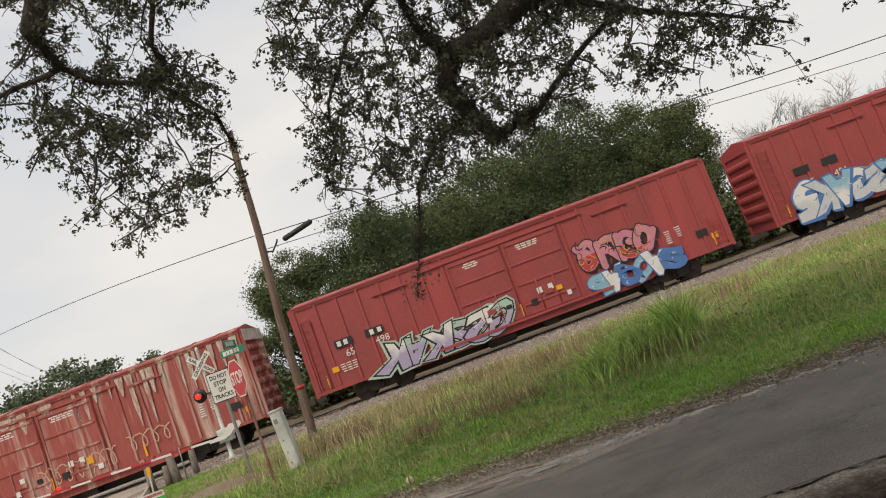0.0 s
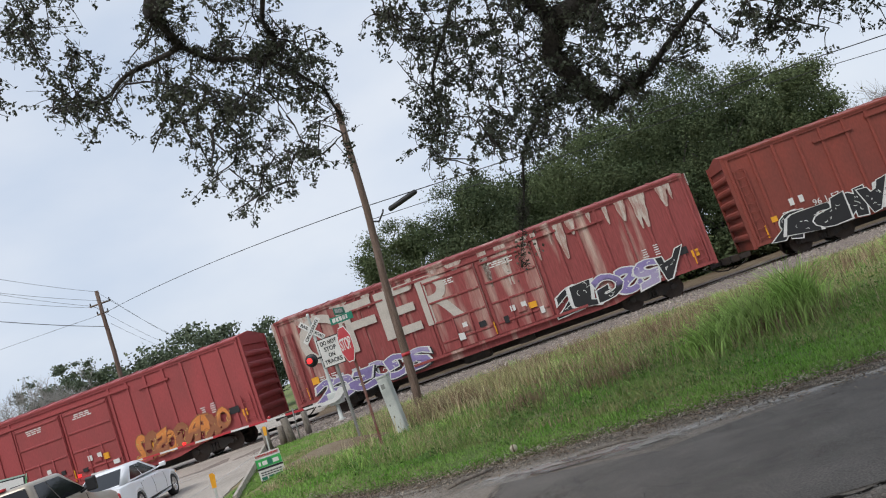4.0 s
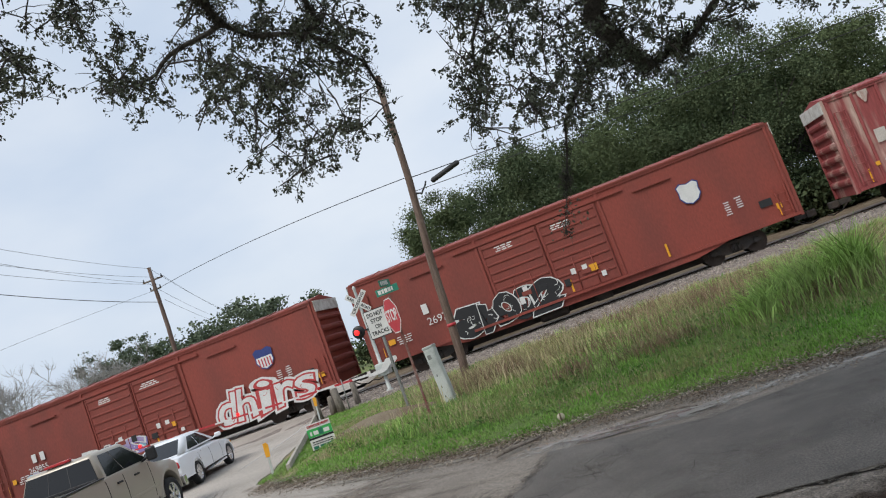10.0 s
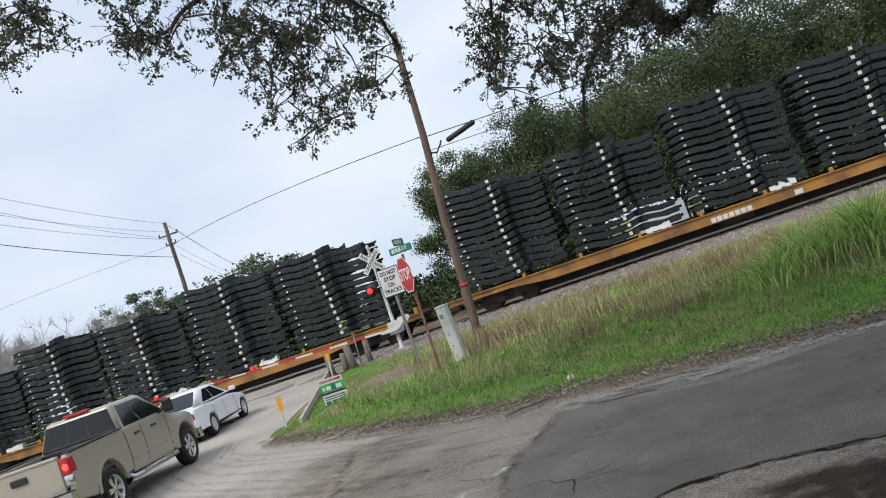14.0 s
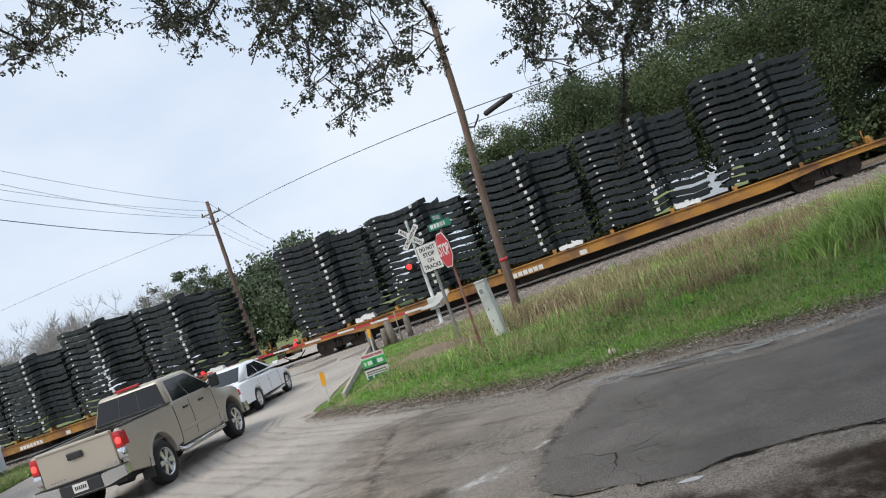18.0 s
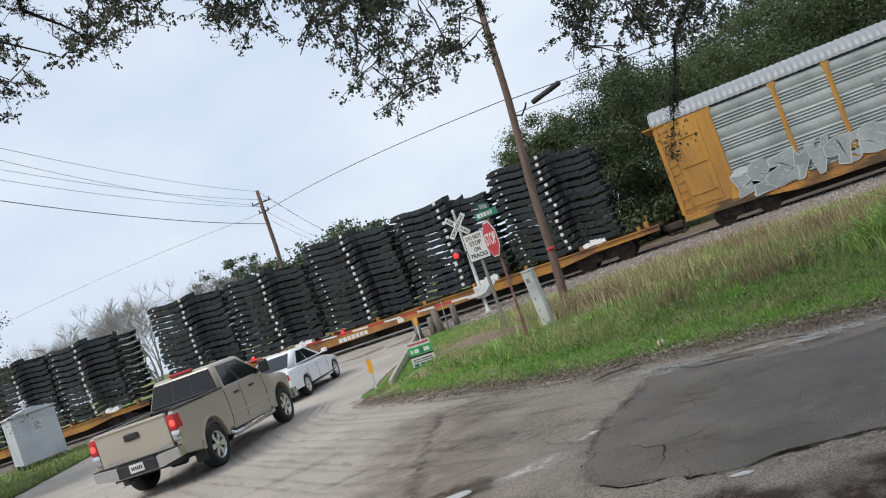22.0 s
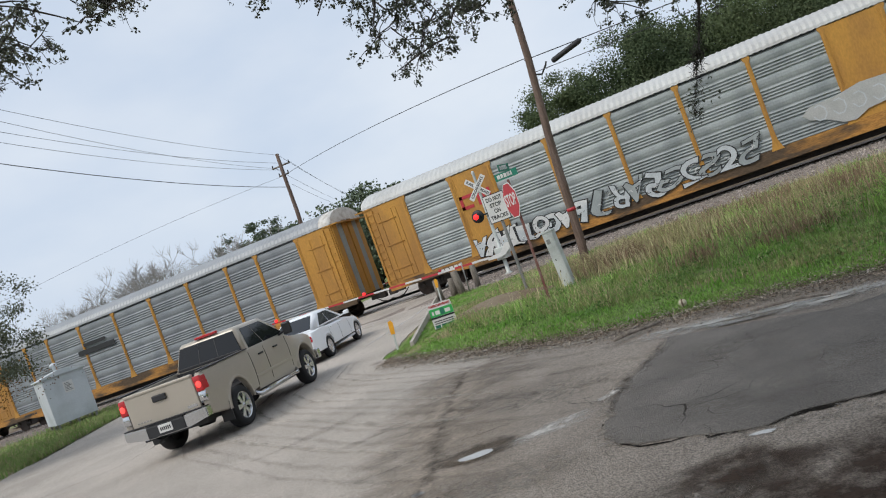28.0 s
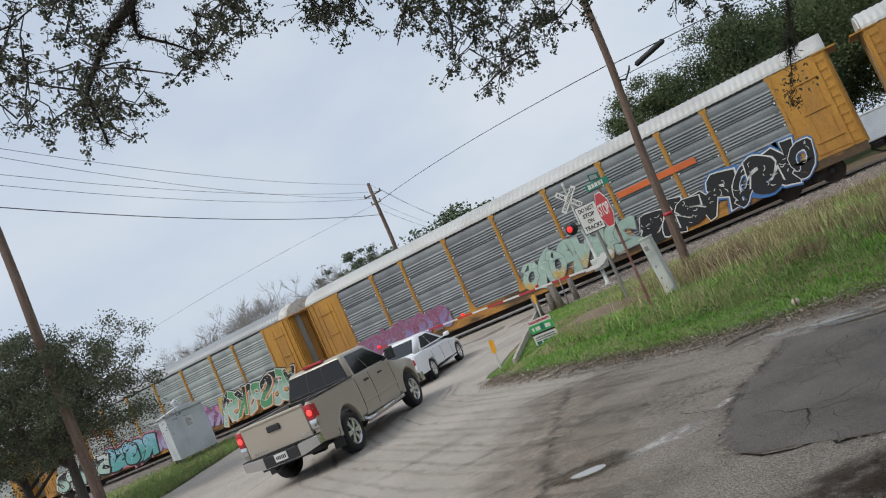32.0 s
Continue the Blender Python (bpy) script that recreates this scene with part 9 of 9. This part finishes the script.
# ---- wear on the road ----
def ribbon(name, pts, w0, w1, z, material, label, ragged=0.3, seed=0, category="road crack"):
    """A ragged thin strip along a line of (x, y) points."""
    rng = random.Random(seed)
    line = []
    for a, b in zip(pts, pts[1:]):
        a, b = Vector((*a, z)), Vector((*b, z))
        n = max(2, int((b - a).length / 0.09))
        for k in range(n):
            p = a.lerp(b, k / n)
            p += Vector((noise.noise(p * 5), noise.noise(p * 5 + Vector((3, 3, 3))), 0)) * 0.05 * ragged / 0.3
            line.append(p)
    line.append(Vector((*pts[-1], z)))
    bm = bmesh.new()
    soft = bm.verts.layers.float.new("soft")
    prev = None
    n = len(line)
    for k, p in enumerate(line):
        d = (line[min(n - 1, k + 1)] - line[max(0, k - 1)]).normalized()
        s = Vector((d.y, -d.x, 0))
        w = (w0 + (w1 - w0) * k / n) * rng.uniform(1 - ragged, 1 + ragged) / 2
        cur = (bm.verts.new(p + s * w), bm.verts.new(p), bm.verts.new(p - s * w))
        cur[1][soft] = min(1.0, k / 6, (n - 1 - k) / 6)
        if prev:
            bm.faces.new((prev[0], prev[1], cur[1], cur[0]))
            bm.faces.new((prev[1], prev[2], cur[2], cur[1]))
        prev = cur
    for f in bm.faces:
        f.normal_update()
        if f.normal.z < 0:
            f.normal_flip()
    return tagged(part(name, bm, material), label, category, kind="structure")


def splat(name, cx, cy, rx, ry, z, material, label, seed, rot=0.0, rough=0.25, category="puddle", inner=0.55):
    n = 40
    pts = []
    for k in range(n):
        a = 2 * math.pi * k / n
        r = 1 + rough * noise.noise(Vector((math.cos(a) * 1.5 + seed, math.sin(a) * 1.5, seed))) + rough * 0.5 * noise.noise(Vector((math.cos(a) * 4 + seed, math.sin(a) * 4, 3)))
        x, y = rx * r * math.cos(a), ry * r * math.sin(a)
        c, s = math.cos(rot), math.sin(rot)
        pts.append((cx + x * c - y * s, cy + x * s + y * c, z))
    bm = bmesh.new()
    soft = bm.verts.layers.float.new("soft")
    rings = [[bm.verts.new((cx + (x - cx) * f, cy + (y - cy) * f, z + (0.0005 if f < 1 else 0))) for x, y, _ in pts] for f in (1.0, inner)]
    for v_ in rings[1]:
        v_[soft] = 1.0
    for k in range(n):
        bm.faces.new((rings[0][k], rings[0][(k + 1) % n], rings[1][(k + 1) % n], rings[1][k]))
    bm.faces.new(rings[1])
    return tagged(part(name, bm, material), label, category, kind="structure")


EDGE = [(-2.0, 7.1), (-1.92, 6.68), (-1.8, 6.46), (-1.58, 6.31), (-1.24, 6.25), (-0.83, 6.14), (-0.5, 6.10), (-0.27, 6.24), (0.33, 6.26), (1.3, 6.17), (3.0, 6.07), (8, 6.07)]
ribbon("road_crack", EDGE[5:], 0.075, 0.045, 0.033, M_CRACK, "dark broken edge of the asphalt overlay", 0.6, 1)
ribbon("road_crack", EDGE[:6], 0.015, 0.04, 0.033, M_CRACK, "dark broken edge of the asphalt overlay", 0.7, 2)
ribbon("road_seam", [(-1.65, 10.1), (-1.73, 9.4), (-1.85, 8.9), (-1.99, 8.4), (-2.03, 7.8), (-2.0, 7.1)], 0.22, 0.14, 0.0455, F_TAR, "crumbled seam between two asphalt surfaces", 0.5, 3)
crk = random.Random(3)
for k in range(44):
    # wandering fine cracks, most of them in the worn corner of the overlay
    x, y = (crk.uniform(-1.8, 0.2), crk.uniform(6.4, 9.0)) if k < 40 else (crk.uniform(-3.6, 2.5), crk.uniform(4.2, 9.8))
    a = crk.uniform(0, 6.28)
    pts = [(x, y)]
    for _ in range(crk.randint(3, 6)):
        a += crk.gauss(0, 0.7)
        x, y = x + 0.22 * math.cos(a), y + 0.22 * math.sin(a)
        pts.append((x, y))
    ribbon("road_crack", pts, crk.uniform(0.010, 0.016), 0.006, 0.0445, F_CRACK, "thin crack in the asphalt", 0.6, 10 + k)
for k, pts in enumerate(([(-1.9, 7.35), (-1.55, 7.3), (-1.25, 7.05), (-1.2, 6.7), (-1.22, 6.4)], [(-1.25, 7.05), (-0.9, 7.2), (-0.7, 7.5)], [(-2.9, 8.3), (-2.5, 8.05), (-2.2, 7.9), (-2.0, 7.7)])):
    ribbon("road_crack", pts, 0.03, 0.02, 0.0448, F_CRACK, "dark crack in the asphalt", 0.6, 60 + k)
ribbon("road_crack", [(0.9, 4.6), (1.6, 4.95), (2.6, 5.05), (4.5, 5.0)], 0.04, 0.025, 0.032, M_CRACK, "ragged crack in the old asphalt", 0.7, 20)
ribbon("dust_strip", [(-5.5, 12.3), (-4.85, 9.9), (-4.4, 8.4), (-3.9, 7.1), (-3.4, 4.4), (-3.2, 1.0)], 2.4, 2.0, 0.0308, F_DUST, "pale dust blown over the joint of two surfaces", 0.15, 22, "dust")
# worn brown asphalt; the near corner's shade is painted in with it
for k, (x, y, rx, ry, rot) in enumerate(((0.2, 4.9, 1.5, 0.75, 0.1), (1.6, 5.2, 1.6, 0.8, 0.0), (3.6, 4.9, 2.4, 1.0, 0.0), (-0.75, 5.4, 0.5, 0.35, 0.4), (0.6, 3.6, 2.2, 0.9, 0.1), (1.3, 5.65, 1.3, 0.35, 0.0), (2.9, 5.6, 1.7, 0.4, 0.0), (4.8, 5.4, 1.8, 0.6, 0.0))):
    splat("brown_patch", x, y, rx, ry, 0.0326 + 0.0004 * k, F_BROWN, "reddish-brown worn asphalt with shade painted in", 80 + k, rot, 0.5, "worn asphalt", 0.45)
ribbon("road_seam", [(-5.3, 11.8), (-4.85, 9.9), (-4.4, 8.4), (-3.9, 7.1), (-3.5, 5.0)], 0.24, 0.28, 0.0345, F_TAR, "dark tarred seam across the road", 0.5, 21)
for k, (x, y, rx, ry, rot) in enumerate(((-3.3, 9.3, 1.1, 0.5, 0.9), (-2.6, 6.2, 0.9, 0.5, 0.2), (-4.1, 10.8, 0.9, 0.4, -0.3), (-1.2, 5.2, 1.2, 0.45, 0.1), (1.5, 4.4, 1.4, 0.4, 0.1), (-4.9, 7.6, 0.8, 0.3, 1.0), (-7.4, 10.2, 1.0, 0.25, 0.8), (-5.9, 8.9, 0.5, 0.16, 0.7))):
    splat("damp_stain", x, y, rx, ry, 0.0318, F_STAIN, "dark damp stain on the road", 60 + k, rot, 0.5, "stain", 0.4)
for k, (x, y, rx, ry, rot) in enumerate(((-0.9, 8.6, 1.1, 0.7, 0.3), (0.6, 7.4, 1.5, 0.5, 0.1), (2.4, 8.5, 1.8, 0.5, -0.05), (-0.6, 6.9, 1.0, 0.4, 0.2), (3.6, 7.2, 2.0, 0.55, 0.0), (5.6, 8.4, 2.2, 0.5, 0.0), (1.2, 9.2, 1.6, 0.3, -0.1), (7.5, 7.4, 2.4, 0.6, 0.0))):
    splat("worn_patch", x, y, rx, ry, 0.0412 + 0.0003 * k, F_WEAR, "paler worn patch on the dark asphalt", 120 + k, rot, 0.6, "worn asphalt", 0.35)
ribbon("grit_strip", [(-1.6, 10.05), (-1.75, 9.3), (-1.95, 8.5), (-2.06, 7.8), (-2.02, 7.0), (-1.84, 6.45), (-1.3, 6.2)], 0.34, 0.26, 0.0450, F_GRIT, "loose grit along the broken asphalt edge", 0.4, 34, "grit")
ribbon("grit_strip", [(-1.3, 6.2), (-0.6, 6.05), (0.3, 6.15), (1.3, 6.08), (3.0, 5.98), (8.0, 6.0)], 0.40, 0.5, 0.0338, F_GRIT, "loose grit along the broken asphalt edge", 0.4, 35, "grit")
for k, (x, y, rx, ry) in enumerate(((-3.0, 8.8, 0.9, 0.5), (-2.9, 6.0, 0.8, 0.4), (-4.2, 9.2, 0.7, 0.4), (-1.0, 4.9, 1.0, 0.4), (-3.6, 5.2, 0.9, 0.4))):
    splat("grit_patch", x, y, rx, ry, 0.0330, F_GRIT, "loose grit scattered on the worn road", 140 + k, 0.4 * k, 0.6, "grit", 0.3)
# pothole with a crumbled rim and water
splat("pothole", -3.36, 7.16, 0.54, 0.33, 0.0325, F_TAR, "dark crumbled pothole rim", 1, 0.3, 0.35, "pothole", 0.75)
splat("pothole_bed", -3.37, 7.13, 0.44, 0.25, 0.0355, F_MUD, "muddy pothole bed", 1, 0.3, 0.3, "pothole", 0.8)
splat("puddle", -3.38, 7.06, 0.21, 0.09, 0.0395, M_PUDDLE, "small puddle in the pothole", 4, 0.3, 0.25)
splat("puddle", -3.75, 6.30, 0.07, 0.04, 0.0335, M_PUDDLE, "tiny puddle on the road", 5, 0.2, 0.2)
splat("puddle", -0.55, 5.98, 0.10, 0.04, 0.0335, M_PUDDLE, "small puddle by the broken edge", 6, 0.1, 0.3)
# pale silt and water along the road edge
splat("silt_patch", -2.65, 7.4, 0.62, 0.20, 0.0335, F_SILT, "pale silt washed across the asphalt", 7, 0.6, 0.6, "silt", 0.3)
splat("silt_patch", -2.1, 8.1, 0.40, 0.10, 0.0335, F_SILT, "pale silt washed across the asphalt", 8, 0.9, 0.6, "silt", 0.3)
ribbon("silt_strip", [(-2.3, 10.45), (-1.2, 10.25), (-0.5, 10.0), (0.2, 9.75), (1.2, 9.85), (3, 9.65), (6, 9.5)], 0.65, 0.4, 0.0452, F_SILT, "pale silt strip along the road edge", 0.3, 30, "silt")
splat("wet_patch", -0.45, 10.0, 1.15, 0.24, 0.0462, F_WET, "wet shining film of water by the verge", 9, -0.30, 0.5, "puddle", 0.7)
splat("mud_patch", -0.75, 10.08, 0.32, 0.07, 0.0475, F_MUD, "brown mud in the puddle", 11, -0.25, 0.4, "mud", 0.7)
for k, (x, y, rx, ry, rot) in enumerate(((-1.05, 10.22, 0.42, 0.07, -0.3), (-0.35, 10.02, 0.34, 0.06, -0.25), (0.55, 9.85, 0.30, 0.07, -0.15), (-1.75, 10.5, 0.30, 0.05, -0.35))):
    splat("puddle", x, y, rx, ry, 0.0488 + 0.0003 * k, M_PUDDLE, "thin puddle lying along the verge", 90 + k, rot, 0.5)
splat("puddle", 0.25, 9.72, 0.24, 0.09, 0.0495, M_PUDDLE, "shallow puddle by the verge", 10, -0.15, 0.4)
splat("mud_patch", 0.3, 9.72, 0.34, 0.13, 0.048, F_MUD, "brown mud beside the puddle", 12, -0.2, 0.4, "mud", 0.7)
ribbon("mud_strip", [(-6.2, 13.8), (-4.2, 12.4), (-2.4, 11.5), (-0.6, 11.05), (0.8, 10.5), (2.6, 10.05), (5, 9.8), (12, 9.5)], 0.8, 0.7, 0.0485, F_MUD, "bare brown dirt along the grass edge", 0.25, 31, "dirt")
ribbon("mud_strip", [(-9.6, 16.4), (-8.2, 15.15), (-6.4, 13.9)], 0.6, 0.9, 0.034, F_MUD, "bare brown dirt along the grass edge", 0.3, 32, "dirt")
ribbon("gutter", [(-6.4, 13.45), (-5.3, 12.75), (-4.2, 12.0), (-3.2, 11.5), (-2.3, 11.2)], 0.55, 0.35, 0.0352, F_GUTTER, "pale worn concrete gutter along the grass edge", 0.2, 33, "gutter")
# broken branch lying at the verge
v = thing("fallen_branch", pose(-2.15, 10.75, 0.07, 0, 0, 25), "short broken grey branch lying at the road edge", "branch")
bm = bmesh.new()
tube(bm, [(-0.35, 0, 0.02), (-0.1, 0.05, 0.04), (0.15, 0.02, 0.03), (0.4, 0.08, 0.02)], [0.03, 0.035, 0.025, 0.015], 6)
part("wood", finish(bm), M_GREYWOOD, v)
bm = bmesh.new()
tube(bm, [(-0.1, 0.05, 0.04), (0.05, 0.18, 0.06), (0.12, 0.30, 0.03)], [0.02, 0.014, 0.008], 5)
part("side_shoot", finish(bm), M_GREYWOOD, v)
v = thing("fallen_branch", pose(-0.1, 9.95, 0.075, 0, 0, -12), "thin bent stick lying in the puddle", "branch")
bm = bmesh.new()
tube(bm, [(-0.5, 0, 0.02), (-0.2, 0.04, 0.02), (0.1, 0.02, 0.03), (0.45, -0.06, 0.01)], [0.018, 0.02, 0.016, 0.01], 6)
part("wood", finish(bm), M_GREYWOOD, v)
# pale concrete stub at the corner, lane lines, tyre marks
sheet("concrete_stub", [(-6.66, 13.5), (-6.4, 13.46), (-6.18, 13.98), (-6.42, 14.05)], 0.058, M_KERB, "pale worn concrete stub at the corner", "kerb", 0.03, 0.15)
ribbon("lane_line", [(-12.2, 20.6), (-12.75, 25.4), (-13.6, 29.5)], 0.18, 0.18, 0.026, F_PAINT, "worn white edge line on the road", 0.2, 40, "lane line")
for k in range(3):
    y = 27.6 + k * 1.0
    ribbon("lane_line", [(-15.4 - k * .25, y), (-17.6 - k * .25, y - 0.1)], 0.36, 0.36, 0.026, F_PAINT, "worn white stop line before the tracks", 0.3, 41 + k, "lane line")
# wheel tracks that sweep round the corner of the verge into the crossing road
TURN = [((0.6, 9.9), (-0.25, -0.97)), ((-1.4, 10.75), (-0.3, -0.95)), ((-2.8, 11.2), (-0.38, -0.92)), ((-4.4, 12.1), (-0.5, -0.86)), ((-6.4, 13.5), (-0.58, -0.81)), ((-8.2, 14.7), (-0.66, -0.75)), ((-9.6, 16.1), (-0.84, -0.52)), ((-10.3, 17.8), (-0.96, -0.2)), ((-11.1, 20.6), (-1.0, -0.1))]
trk = random.Random(71)
d0 = 0.25
for k in range(13):
    d0 += trk.uniform(0.2, 0.5)
    first, last = trk.choice((0, 1, 2, 2)), trk.choice((7, 8, 9))
    line = [(x + nx * d0 + trk.uniform(-.06, .06), y + ny * d0 + trk.uniform(-.06, .06)) for (x, y), (nx, ny) in TURN[first:last]]
    pale = k % 3 == 1
    ribbon("tyre_mark", line, trk.uniform(0.10, 0.26), trk.uniform(0.10, 0.22), 0.0352 + 0.0002 * k, F_SAND if pale else F_TYRE, "pale sand ridge between wheel tracks" if pale else "brown wheel track curving round the corner", 0.3, 50 + k, "tyre track")
ribbon("road_joint", [(-19.5, 8.0), (-14.3, 12.4), (-15.2, 19), (-18.3, 30)], 0.10, 0.08, 0.0245, F_TAR, "dark joint in the concrete road", 0.5, 60)
# bare dirt hump in the grass
bm = bmesh.new()
rows = []
for i in range(13):
    rows.append([bm.verts.new((-6.9 + 1.55 * (j / 6 - 1), 18.9 + 0.95 * (i / 6 - 1), 0.0)) for j in range(13)])
for a, b in zip(rows, rows[1:]):
    for j in range(12):
        bm.faces.new((a[j], a[j + 1], b[j + 1], b[j])).smooth = True
for v_ in bm.verts:
    e = math.hypot((v_.co.x + 6.9) / 1.55, (v_.co.y - 18.9) / 0.95)
    v_.co.z = ground_height(v_.co.x, v_.co.y) + 0.07 * max(-0.6, 1 - e * 1.05) + 0.012 * noise.noise(v_.co * 4)
tagged(part("dirt_hump", finish(bm), M_DIRT), "low bare brown dirt hump in the grass", "dirt mound", kind="structure")

# a pale trailer parked beyond the tracks
v = thing("box_trailer", pose(0.4, 43.6, 0), "pale blue-white box trailer parked beyond the tracks", "trailer")
bm = bmesh.new()
box(bm, 0, 0, 0.72, 2.9, 1.9, 2.10, bevel=0.05)
part("box_body", bm, M_TRAILER, v)
bm = bmesh.new()
box(bm, -0.02, -0.02, 2.10, 2.92, 1.92, 2.17, bevel=0.02)
part("roof", bm, M_WHITE, v)
bm = bmesh.new()
box(bm, 0.1, 0.1, 0.40, 2.8, 1.8, 0.72)
part("chassis", bm, M_TRIM, v)
for x in (1.1, 1.8):
    for y, s in ((0.0, -1), (1.9, 1)):
        road_wheel(v, x, y, 0.325, 0.21, 7, s)
sedan(pose(-6.8, 52, 0.0, 0, 0, 175), M_CARWHITE, "white car parked in the yard beyond the tracks")
sedan(pose(-11.5, 49.5, 0.0, 0, 0, 190), M_CARBLUE, "silver car parked in the yard beyond the tracks")


def motions():
    """The train rolls from right to left at a steady speed."""
    for car, u in CARS:
        walk(car, [(t, pose(u - SPEED * t, TRACK_Y, 0)) for t in (0.0, 8.0, 16.0, 24.0, 32.0)])


motions()
